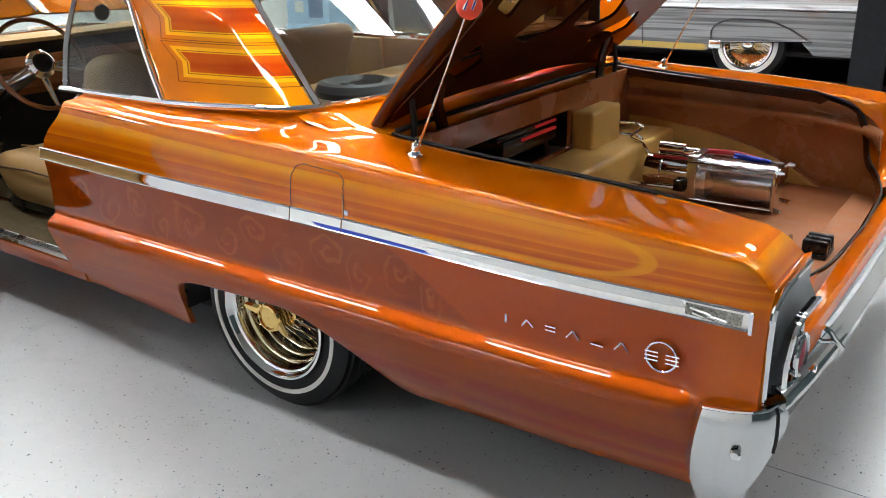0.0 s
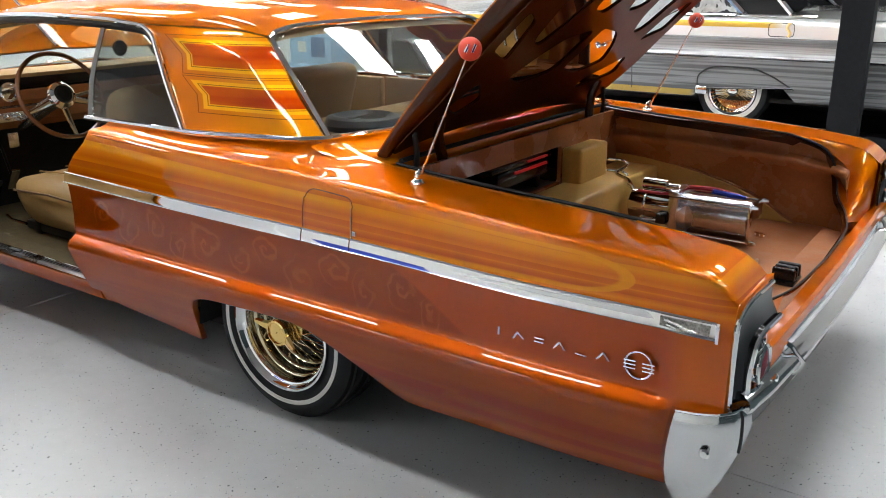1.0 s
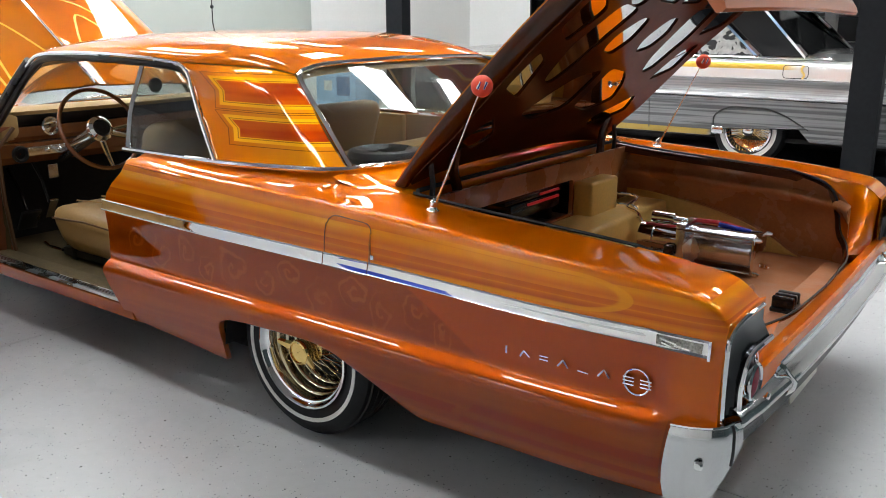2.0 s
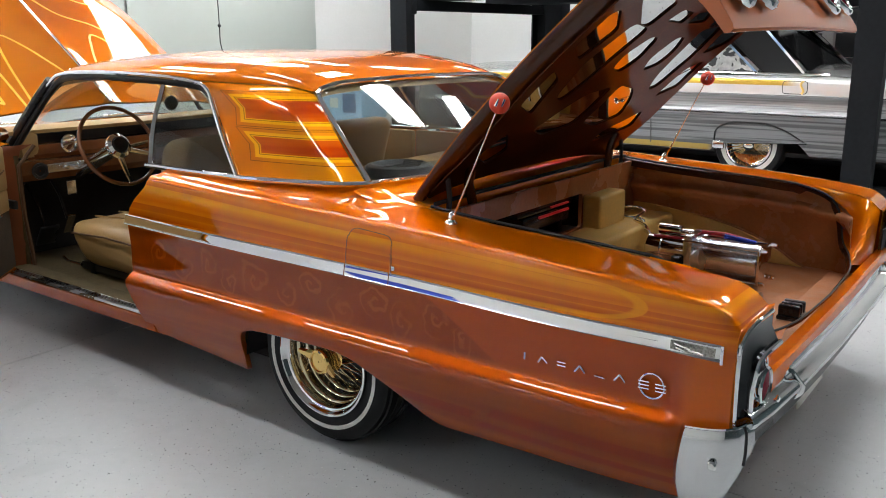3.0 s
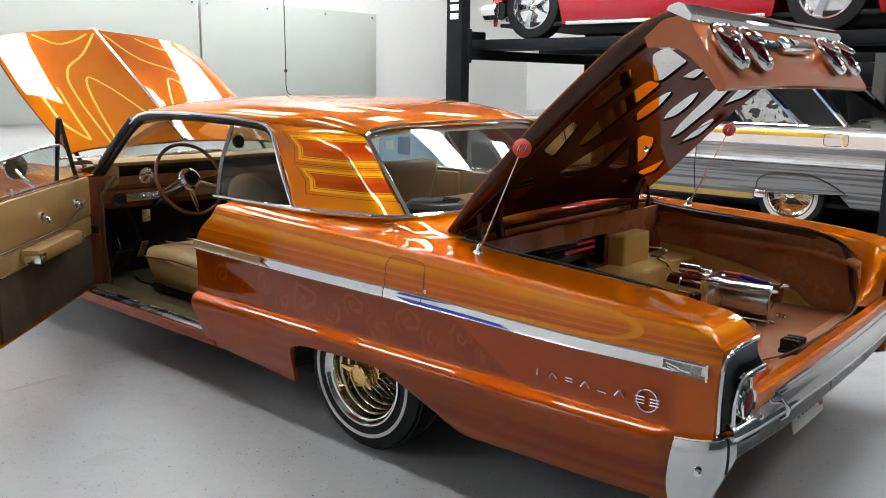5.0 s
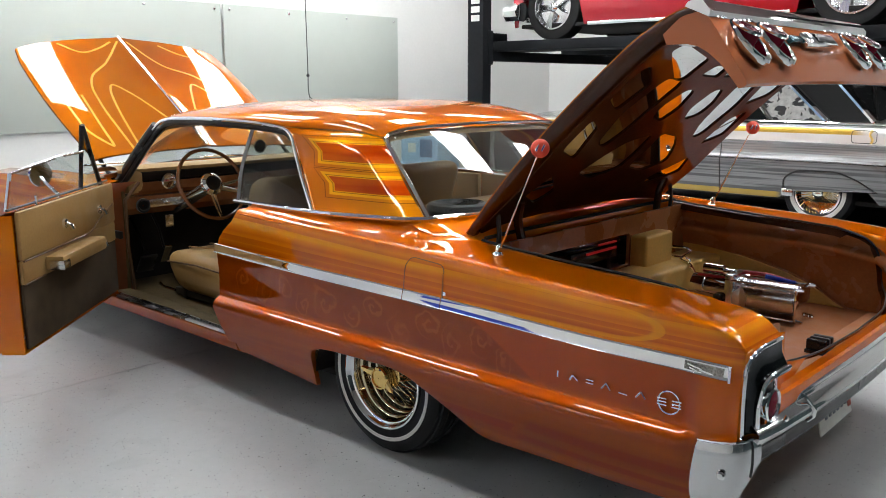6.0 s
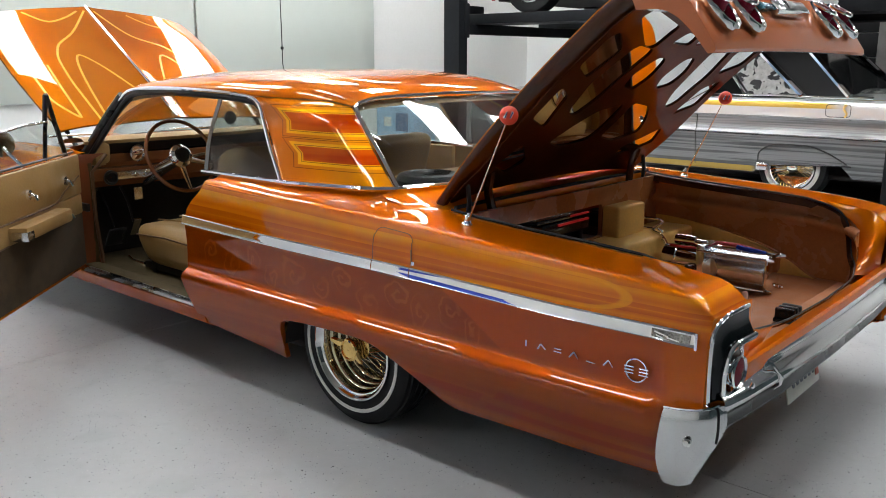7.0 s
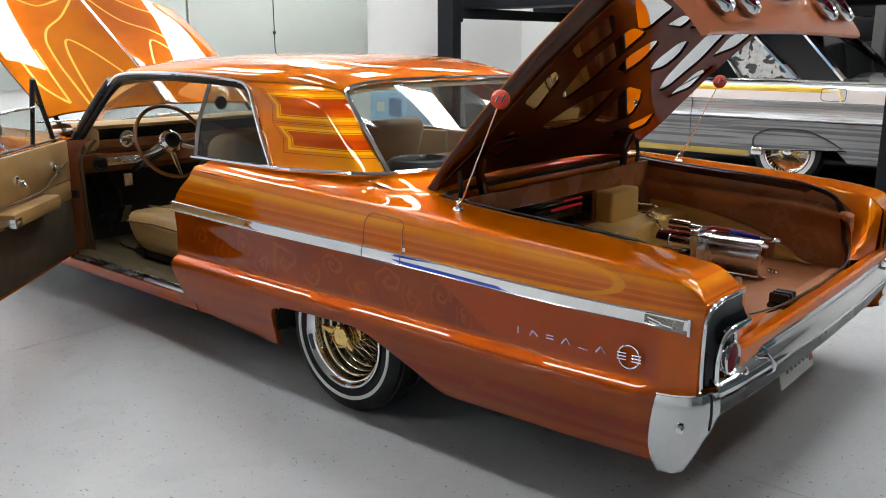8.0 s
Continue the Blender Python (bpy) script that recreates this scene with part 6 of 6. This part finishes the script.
part("end_plate", box(-1.039, -1.024, PY - 0.073, PY + 0.073, PZ - 0.073, PZ + 0.073, 0.010), CHROME, pump, "square chrome end plate")
for dy in (-0.064, 0.064):
    for dz in (-0.064, 0.064):
        part("tie_rod", tube([V(-0.74, PY + dy, PZ + dz), V(-1.037, PY + dy, PZ + dz)], 0.005, n=8), CHROME, pump)
        part("nut", lathe([(0.009, 0), (0.009, 0.010), (0.005, 0.022), (0.001, 0.024)], (-1.037, PY + dy, PZ + dz), ax, n=6, cap=True), CHROME, pump)
part("foot", box(-0.80, -0.62, PY - 0.05, PY + 0.05, 0.42, PZ - 0.045, 0.004), CHROME_SOFT, pump)
part("solenoid", lathe([(0.018, 0), (0.018, 0.05), (0.010, 0.056), (0.010, 0.07)], (-0.70, PY - 0.02, PZ + 0.075), ax, n=16, cap=True), CHROME, pump, "small chrome solenoid")
part("solenoid", lathe([(0.022, 0), (0.022, 0.09), (0.014, 0.095)], (-0.61, PY - 0.02, PZ + 0.082), ax, n=16, cap=True), CHROME, pump)
HOSE_RED = material("red_hose", (0.45, 0.015, 0.012), 0.35, grain=0.1)
HOSE_BLUE = material("blue_fitting", (0.03, 0.05, 0.35), 0.25, 0.6, grain=0.1)
part("hose", tube(spline([V(-0.76, PY - 0.05, PZ + 0.080), V(-0.85, PY - 0.075, PZ + 0.078), V(-0.95, PY - 0.085, PZ + 0.062)], 10), 0.009, n=8), HOSE_RED, pump, "red hydraulic hose")
part("hose", tube(spline([V(-0.60, PY + 0.02, PZ + 0.058), V(-0.68, PY + 0.02, PZ + 0.060), V(-0.73, PY + 0.01, PZ + 0.058)], 8), 0.006, n=8), HOSE_RED, pump, "red hydraulic hose")
part("fitting", tube([V(-0.86, PY - 0.055, PZ + 0.075), V(-0.98, PY - 0.065, PZ + 0.062)], 0.010, n=8), HOSE_BLUE, pump, "blue anodised fitting")
part("fitting", box(-0.735, -0.70, PY + 0.05, PY + 0.085, PZ - 0.04, PZ + 0.0, 0.004), AMP, pump)
part("feed_line", tube([V(-0.72, PY + 0.07, PZ - 0.03), V(-0.64, PY + 0.085, PZ - 0.03), V(-0.52, PY + 0.09, PZ - 0.03)], 0.006, n=8), CHROME, pump)
for z0 in (0.0, -0.045):
    pts = spline([V(-0.43, -0.46, 0.645 + z0), V(-0.48, -0.47, 0.645 + z0), V(-0.515, -0.475, 0.632 + z0), V(-0.485, -0.44, 0.600 + z0), V(-0.54, -0.42, 0.585 + z0 * 0.5), V(-0.575, -0.41, 0.545)], 24)
    part("hard_line", tube(pts, 0.006, n=8), CHROME, pump, "bent chrome hydraulic line")


# ---- back of the workshop: glass boards, cord, lift, two cars, cartons ----
BOARD = material("back_painted_glass", (0.49, 0.525, 0.485), 0.42, coat=0.0, grain=0.02, scale=6)
for i, (ya, yb) in enumerate(((-1.945, 0.495), (-4.40, -1.975))):
    board = solo("glass_board", box(5.262, 5.272, ya, yb, 0.955, 2.135, 0.002), BOARD, "pale green frosted glass wall board on standoffs", "board", "glass wall boards")
    for y in (ya + 0.07, (ya * 2 + yb) / 3, (ya + yb * 2) / 3, yb - 0.07):
        for z in (1.02, 2.085):
            part("standoff", lathe([(0.014, 0), (0.014, 0.045), (0.008, 0.05)], (5.30, y, z), (-1, 0, 0), n=14, cap=True), CHROME_SOFT, board, "round metal standoff")
cord = solo("hanging_cord", tube(spline([V(4.9, -2.70, 4.08), V(4.9, -2.719, 2.1), V(4.9, -2.724, 1.45), V(4.9, -2.722, 1.27), V(4.9, -2.745, 1.215), V(4.9, -2.80, 1.19)], 40), 0.005, n=6), SEAL, "thin dark hanging cord with a round knot", "cord")
b = bmesh.new()
bmesh.ops.create_uvsphere(b, u_segments=14, v_segments=10, radius=0.018, matrix=Matrix.Translation((4.9, -2.724, 1.447)))
part("knot", b, SEAL, cord)

# four-post lift
LX0, LX1, LY0, LY1, DECK = -0.69, 3.53, -3.85, -6.55, 1.79
lift = thing("car_lift", "black steel four-post car lift", "car lift")
for x in (LX0, LX1):
    for y in (LY0, LY1):
        sy = 1 if y == LY0 else -1
        out = [(-0.10, 0.06), (0.10, 0.06), (0.10, -0.07), (0.08, -0.07), (0.08, 0.04), (-0.08, 0.04), (-0.08, -0.07), (-0.10, -0.07)]
        rows = [[V(x + a, y + sy * c, z) for a, c in out] for z in (0.0, 3.1)]
        post = part("post", loft(rows, ring=True, cap=True), LIFT_BLACK, lift, "black steel lift post")
        part("foot_plate", box(x - 0.2, x + 0.2, y - 0.2, y + 0.2, 0.0, 0.015, 0.003), LIFT_BLACK, post)
for x in (LX0, LX1):
    part("crossbeam", box(x - 0.07, x + 0.07, LY1 + 0.06, LY0 - 0.06, DECK - 0.20, DECK - 0.10, 0.008), LIFT_BLACK, lift)
    part("beam_end", box(x - 0.11, x + 0.11, LY0 - 0.10, LY0 - 0.02, DECK - 0.24, DECK + 0.10, 0.01), LIFT_BLACK, lift)
for y0, y1 in ((-4.55, -4.08), (-6.15, -5.68)):
    rw = part("runway", box(LX0 - 0.25, LX1 + 0.25, y0, y1, DECK - 0.10, DECK, 0.006), LIFT_BLACK, lift, "black lift runway")
    part("wheel_stop", box(LX1 + 0.14, LX1 + 0.25, y0 + 0.05, y1 - 0.05, DECK, DECK + 0.10, 0.01), LIFT_BLACK, rw)
    part("low_runway", box(LX0 - 0.9, LX1 + 0.2, y0, y1, 0.0, 0.155, 0.01), LIFT_BLACK, lift, "black lower runway")
part("motor_box", box(LX1 - 0.34, LX1 - 0.12, LY1 - 0.10, LY1 + 0.12, 1.30, 1.75, 0.015), LIFT_BLACK, lift, "black motor box")
part("pipe_frame", tube(spline([V(LX1 - 0.36, LY1 + 0.08, 0.9), V(LX1 - 0.36, LY1 + 0.08, 1.30), V(LX1 - 0.10, LY1 + 0.08, 1.30), V(LX1 - 0.10, LY1 + 0.08, 0.9)], 16), 0.014, n=6), LIFT_BLACK, lift)
for k in range(4):
    part("decal_bar", box(LX1 - 0.055, LX1 + 0.055, LY0 + 0.062, LY0 + 0.064, 1.98 + k * 0.085, 2.04 + k * 0.085), WHITEWALL, lift, "plain white decal bar")


def plain_wheel(parent, at, sign, r_tyre, r_rim, rim_mat, centre_mat, white=False, spokes=5):
    ax = (0, sign, 0)
    t = part("wheel", lathe([(r_rim, -0.17), (r_tyre - 0.03, -0.185), (r_tyre, -0.16), (r_tyre, -0.03), (r_tyre - 0.015, -0.008), (r_tyre - 0.05, 0.0), (r_rim, -0.01)], at, ax, n=48), RUBBER, parent, "black tyre on a bright rim")
    if white:
        part("whitewall", lathe([(r_rim + 0.012, -0.006), (r_rim + 0.014, 0.003), (r_rim + 0.046, 0.003), (r_rim + 0.048, -0.006)], at, ax, n=48), WHITEWALL, t, "white sidewall band")
    part("rim", lathe([(r_rim, -0.012), (r_rim + 0.004, 0.004), (r_rim - 0.010, 0.006), (r_rim - 0.018, -0.02), (r_rim - 0.03, -0.06), (0.05, -0.07), (0.002, -0.07)], at, ax, n=48), rim_mat, t, "bright wheel rim")
    b = bmesh.new()
    for k in range(spokes):
        a = 2 * math.pi * k / spokes
        d, e = V(math.cos(a), 0, math.sin(a)), V(-math.sin(a), 0, math.cos(a))
        if spokes < 12:
            rows = [[V(at) + d * rr + e * w + V(0, sign * h, 0), V(at) + d * rr - e * w + V(0, sign * h, 0), V(at) + d * rr - e * w + V(0, sign * (h - 0.03), 0), V(at) + d * rr + e * w + V(0, sign * (h - 0.03), 0)] for rr, w, h in ((0.03, 0.022, -0.01), (r_rim * 0.55, 0.024, -0.012), (r_rim - 0.012, 0.042, -0.02))]
            loft(rows, b, ring=True, cap=True)
        else:
            tube([V(at) + d * 0.04 + V(0, -sign * 0.01, 0), V(at) + (d * math.cos(0.3) + e * math.sin(0.3)) * (r_rim - 0.03) + V(0, -sign * 0.05, 0)], 0.003, b, 4)
    part("spokes", b, centre_mat, t, "wheel spokes")
    part("hub", lathe([(0.045, -0.03), (0.045, 0.0), (0.03, 0.012), (0.003, 0.014)], at, ax, n=24), rim_mat, t)
    return t


def silver_paint():
    """Silver with thin yellow lines; its level streaks, pale top band and dark lower side are painted-in reflections.
    """
    mat = material("silver_metallic_paint", (0.5, 0.5, 0.5), 0.26, 0.45, 0.6)
    g = Net(mat)
    pos = g.node("ShaderNodeTexCoord").outputs["Object"]
    sep = g.node("ShaderNodeSeparateXYZ")
    g.link(pos, sep.inputs[0])
    x, y, z = sep.outputs
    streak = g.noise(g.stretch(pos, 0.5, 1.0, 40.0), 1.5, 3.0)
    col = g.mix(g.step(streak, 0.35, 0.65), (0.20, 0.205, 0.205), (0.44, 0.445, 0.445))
    # below the moulding: reflection of the dark floor put into the colour
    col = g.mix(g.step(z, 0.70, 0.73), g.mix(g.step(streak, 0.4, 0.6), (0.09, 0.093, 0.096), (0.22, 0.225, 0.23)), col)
    # top band whitened in place of the lamps' reflection
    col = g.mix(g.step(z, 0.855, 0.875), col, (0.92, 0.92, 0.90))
    yel = g.math("MULTIPLY", g.step(z, 0.945, 0.950), g.math("SUBTRACT", 1.0, g.step(z, 0.992, 0.997)))
    yel = g.math("MULTIPLY", yel, g.step(x, -0.15, 0.05))
    col = g.mix(yel, col, (0.75, 0.46, 0.06))
    low = g.math("MULTIPLY", g.step(z, 0.385, 0.39), g.math("SUBTRACT", 1.0, g.step(z, 0.435, 0.44)))
    low = g.math("MULTIPLY", low, g.step(x, 0.55, 0.62))
    col = g.mix(low, col, (0.42, 0.28, 0.05))
    g.link(col, g.b.inputs["Base Color"])
    return mat


SILVER = silver_paint()
VINYL = material("black_vinyl", (0.008, 0.008, 0.009), 0.65, grain=0.2, scale=90, bump=0.3)
DARK_GLASS = material("dark_car_glass", (0.008, 0.010, 0.010), 0.06, grain=0.1)
DARK_GLASS.node_tree.nodes["Principled BSDF"].inputs["Specular IOR Level"].default_value = 0.25

silver = thing("car", "silver classic hardtop with yellow stripes and black top", "car")
YS, YC = -4.35, -5.28
SZ = curve([(0.34, 0.880), (0.45, 0.898), (0.60, 0.918), (0.70, 0.929), (0.715, 0.931), (0.735, 0.920), (0.79, 0.908), (0.86, 0.912), (0.875, 0.925), (0.97, 0.922), (1.01, 0.90), (1.03, 0.86)])
STOP = curve([(-1.35, 0.93), (-1.1, 0.985), (-0.4, 1.02), (1.0, 1.02), (2.2, 1.02), (3.4, 0.99), (3.75, 0.93)])


def silver_side(sign, x0, x1, low):
    rows = []
    for x in steps(x0, x1, 50):
        zt = STOP(x)
        f = low(x)
        taper = 0.03 * smooth(2.4, 3.75, x) + 0.04 * smooth(-0.8, -1.35, x)
        rows.append([V(x, YC + sign * (SZ(f + (zt - f) * k) - taper), f + (zt - f) * k) for k in steps(0, 1, 44)])
    return loft(rows)


sil_low = lambda x: (0.455 + 0.045 * (0.55 - x) / 0.76 if -0.21 < x < 0.55 else 0.39 if x < -0.21 else 0.385) if x < 2.6 or x > 3.3 else 0.36 + 0.24 * math.sqrt(max(0, 1 - ((x - 2.95) / 0.36) ** 2))
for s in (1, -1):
    part("body_side", silver_side(s, -1.35, 3.75, sil_low), SILVER, silver, "streaked silver body side with painted-in reflections", 40)
top_rows = lambda xs: [[V(x, YC + t * (0.86 - 0.03 * smooth(2.4, 3.75, x) - 0.04 * smooth(-0.8, -1.35, x)), STOP(x) + 0.004 + 0.07 * (1 - t * t)) for t in steps(-1, 1, 20)] for x in xs]
part("hood", loft(top_rows(steps(2.0, 3.75, 14))), SILVER, silver)
part("boot_lid", loft(top_rows(steps(-1.35, 0.3, 14))), SILVER, silver)
part("floor_pan", box(-1.3, 3.6, YC - 0.80, YC + 0.80, 0.36, 0.40, 0.01), UNDER_BLACK, silver)
part("nose", box(3.70, 3.76, YC - 0.86, YC + 0.86, 0.42, 0.94, 0.02), CHROME_SOFT, silver)
part("tail", box(-1.36, -1.30, YC - 0.84, YC + 0.84, 0.42, 0.94, 0.02), SILVER, silver)
part("bumper", tube(spline([V(-1.1, YC + 0.95, 0.50), V(-1.38, YC + 0.88, 0.50), V(-1.46, YC, 0.50), V(-1.38, YC - 0.88, 0.50), V(-1.1, YC - 0.95, 0.50)], 30), 0.06, n=10), CHROME, silver, "chrome bumper")
# skirt line, brightwork
skirt = spline([V(0.548, YS + 0.004, 0.43), V(0.545, YS + 0.004, 0.54), V(0.47, YS + 0.006, 0.612), V(0.36, YS + 0.008, 0.638), V(0.15, YS + 0.008, 0.638), V(-0.02, YS + 0.004, 0.59), V(-0.13, YS + 0.002, 0.53), V(-0.21, YS, 0.48)], 40)
sk = part("skirt_gap", tube([p + V(0, SZ(p.z) - 0.93, 0) for p in skirt], 0.006, n=6), SEAL, silver, "curved dark gap round the wheel skirt")
part("skirt_strip", tube([V(0.53, YC + SZ(0.46) + 0.004, 0.456), V(-0.20, YC + SZ(0.49) + 0.004, 0.496)], 0.008, n=6), CHROME, sk, "chrome strip along the skirt")
part("skirt_guard", box(0.46, 0.56, YC + 0.88, YC + 0.918, 0.405, 0.475, 0.012), CHROME_SOFT, sk)
part("door_gap", tube([V(1.12, YC + SZ(z) + 0.001, z) for z in steps(0.42, 1.0, 12)], 0.004, n=5), SEAL, silver)
part("side_moulding", tube([V(x, YC + SZ(0.716) - 0.03 * smooth(2.4, 3.75, x) - 0.04 * smooth(-0.8, -1.35, x) + 0.002, 0.716) for x in steps(-1.3, 3.6, 30)], 0.008, n=6), CHROME, silver, "thin chrome side moulding")
part("side_moulding", tube([V(x, YC + SZ(0.868) - 0.03 * smooth(2.4, 3.75, x) - 0.04 * smooth(-0.8, -1.35, x) + 0.002, 0.868) for x in steps(-1.3, 3.6, 30)], 0.006, n=6), CHROME, silver)
part("fuel_flap", tube([V(x, YC + SZ(z) + 0.001, z) for x, z in rounded([(0.02, 0.885), (-0.17, 0.885), (-0.17, 0.985), (0.02, 0.985)], 0.03)], 0.003, n=5, closed=True), SEAL, silver)
YEL = material("yellow_scroll", (0.70, 0.50, 0.15), 0.4, grain=0.2)
part("scroll", tube([V(-0.13 - 0.012 * math.sin(k), YC + SZ(0.9) + 0.006, 0.885 + 0.015 * k) for k in range(8)], 0.010, n=6), YEL, silver, "pale yellow painted scroll")
# black top and glass
WHITE_VINYL = material("white_vinyl", (0.62, 0.62, 0.60), 0.4, grain=0.12, scale=12, bump=0.3)
part("seat", cushion(0.42, 0.62, YC - 0.62, YC + 0.62, 0.80, 1.30, 0.06, lean=-0.12), WHITE_VINYL, silver, "white vinyl seat back")
part("seat", cushion(1.02, 1.20, YC - 0.62, YC + 0.62, 0.80, 1.26, 0.06, lean=-0.12), WHITE_VINYL, silver)
ROOFZ = 1.50
PATTERN = material("black_and_white_trim", (0.5, 0.5, 0.48), 0.35)
g = Net(PATTERN)
where = g.t.nodes.new("ShaderNodeTexCoord").outputs["Object"]
shape = g.step(g.noise(where, 9.0, 2.5, 1.2), 0.47, 0.52)
g.link(g.mix(shape, (0.02, 0.02, 0.022), g.mix(g.noise(where, 30.0, 3.0), (0.30, 0.30, 0.29), (0.85, 0.85, 0.82))), g.b.inputs["Base Color"])
for s in (1, -1):
    y0, y1 = YC + s * 0.80, YC + s * 0.62
    def q(x, k):
        return V(x, y0 + (y1 - y0) * k, 1.045 + (ROOFZ - 1.045) * k)
    part("side_glass", loft([[q(0.74 + 0.42 * k, k) for k in steps(0, 1, 6)], [q(1.9 - 0.35 * k, k) for k in steps(0, 1, 6)]]), DARK_GLASS, silver, "dark side window", thick=0.004)
    part("quarter_trim", loft([[q(0.24 + 0.54 * k, k) - V(0, s * 0.03, 0) for k in steps(0, 1, 6)], [q(0.72 + 0.42 * k, k) - V(0, s * 0.03, 0) for k in steps(0, 1, 6)]]), PATTERN, silver, "black and white patterned trim behind the side window", thick=0.01)
    part("pillar", loft([[q(-0.10 + 0.48 * k, k) + V(0, s * 0.006, 0) for k in steps(0, 1, 6)], [q(0.22 + 0.55 * k, k) + V(0, s * 0.006, 0) for k in steps(0, 1, 6)]]), VINYL, silver, "black vinyl rear pillar", thick=0.01)
    for x, sl, r in ((0.74, 0.42, 0.014), (0.25, 0.55, 0.030), (-0.12, 0.48, 0.028), (1.92, -0.35, 0.02)):
        part("window_frame", tube([q(x + sl * k, k) + V(0, s * 0.010, 0) for k in steps(0, 1, 6)], r, n=8), CHROME, silver, "chrome window frame")
    part("belt_strip", tube([q(x, -0.02) + V(0, s * 0.01, 0) for x in steps(-0.3, 2.0, 10)], 0.012, n=6), CHROME, silver)
rows = [[V(x, YC + t * 0.64, ROOFZ - 0.05 * abs(t) ** 3 + 0.03 * (1 - t * t)) for t in steps(-1, 1, 16)] for x in steps(0.40, 1.56, 12)]
part("roof", loft(rows), VINYL, silver, "black vinyl roof", thick=0.02)
part("rear_glass", loft([[V(0.41, YC + t * 0.6, 1.49) for t in steps(-1, 1, 8)], [V(-0.12, YC + t * 0.74, 1.06) for t in steps(-1, 1, 8)]]), DARK_GLASS, silver, thick=0.004)
part("windscreen", loft([[V(1.56, YC + t * 0.6, 1.49) for t in steps(-1, 1, 8)], [V(2.05, YC + t * 0.76, 1.05) for t in steps(-1, 1, 8)]]), DARK_GLASS, silver, thick=0.004)
for x in (0.27, 2.95):
    for s in (1, -1):
        plain_wheel(silver, (x, YC + s * 0.86, 0.445), s, 0.290, 0.185, CHROME, GOLD, True, 40)

# red car on the raised runways
RED = material("red_car_paint", (0.42, 0.008, 0.020), 0.2, 0.2, 1.0, grain=0.06, scale=3)
red = thing("car", "glossy red classic car raised on the lift", "car")
RC, RG = -5.10, DECK
RS = curve([(0.0, 0.78), (0.12, 0.84), (0.3, 0.87), (0.5, 0.865), (0.7, 0.83)])
for s in (1, -1):
    rows = []
    for x in steps(-0.75, 3.42, 90):
        f = 0.14
        for c in (0.096, 2.945):
            if abs(x - c) < 0.40:
                f = max(f, 0.16 + 0.49 * math.sqrt(max(0, 1 - ((x - c) / 0.40) ** 2)))
        rows.append([V(x, RC + s * (RS(z) - 0.05 * smooth(3.0, 3.42, x)), RG + z) for z in [f + (0.72 - f) * k / 12 for k in range(13)]])
    part("body_side", loft(rows), RED, red, "glossy red body side", 40)
    part("sill_strip", box(0.55, 2.50, RC + s * 0.83 - 0.01, RC + s * 0.83 + 0.022, RG + 0.13, RG + 0.165, 0.006), CHROME, red, "bright sill strip")
    for x in (0.096, 2.945):
        plain_wheel(red, (x, RC + s * 0.80, RG + 0.325), s, 0.325, 0.215, CHROME_SOFT, CHROME_SOFT, False, 5)
part("top_deck", loft([[V(x, RC + t * 0.83, RG + 0.72 + 0.06 * (1 - t * t)) for t in steps(-1, 1, 12)] for x in steps(-0.75, 3.42, 20)]), RED, red)
part("cabin", loft([[V(0.3, RC + t * 0.70, RG + 0.74) for t in steps(-1, 1, 6)], [V(0.75, RC + t * 0.55, RG + 1.20) for t in steps(-1, 1, 6)], [V(1.5, RC + t * 0.55, RG + 1.22) for t in steps(-1, 1, 6)], [V(2.0, RC + t * 0.70, RG + 0.75) for t in steps(-1, 1, 6)]]), DARK_GLASS, red, "dark glazed cabin")
part("floor_pan", box(-0.7, 3.35, RC - 0.78, RC + 0.78, RG + 0.13, RG + 0.17, 0.01), UNDER_BLACK, red)
part("front_bumper", tube(spline([V(3.28, RC + 0.86, RG + 0.29), V(3.48, RC + 0.82, RG + 0.29), V(3.58, RC, RG + 0.29), V(3.48, RC - 0.82, RG + 0.29), V(3.28, RC - 0.86, RG + 0.29)], 30), 0.095, n=10), CHROME, red, "chrome front bumper")
part("nose", box(3.39, 3.45, RC - 0.80, RC + 0.80, RG + 0.25, RG + 0.72, 0.02), CHROME_SOFT, red)
part("tail", box(-0.78, -0.72, RC - 0.80, RC + 0.80, RG + 0.2, RG + 0.72, 0.02), RED, red)

# stacked cartons between the cars
CARTON = material("pale_blue_carton", (0.30, 0.45, 0.60), 0.6, grain=0.15, scale=18)
INK = material("carton_print", (0.10, 0.16, 0.27), 0.6, grain=0.1)
for k, (z0, z1, dx) in enumerate(((0.0, 0.31, 0.0), (0.31, 0.61, 0.02), (0.61, 0.90, -0.01))):
    ct = solo("carton", box(3.33 + dx, 3.82 + dx, -3.35, -3.0, z0, z1, 0.006), CARTON, "pale blue printed carton in a stack", "box", "stacked cartons")
    part("print_panel", box(3.40 + dx, 3.56 + dx, -3.001, -2.997, z0 + 0.06, z1 - 0.06), INK, ct, "dark blue print")
    part("print_panel", box(3.62 + dx, 3.72 + dx, -3.001, -2.997, z0 + 0.10, z1 - 0.10), PLATE, ct)
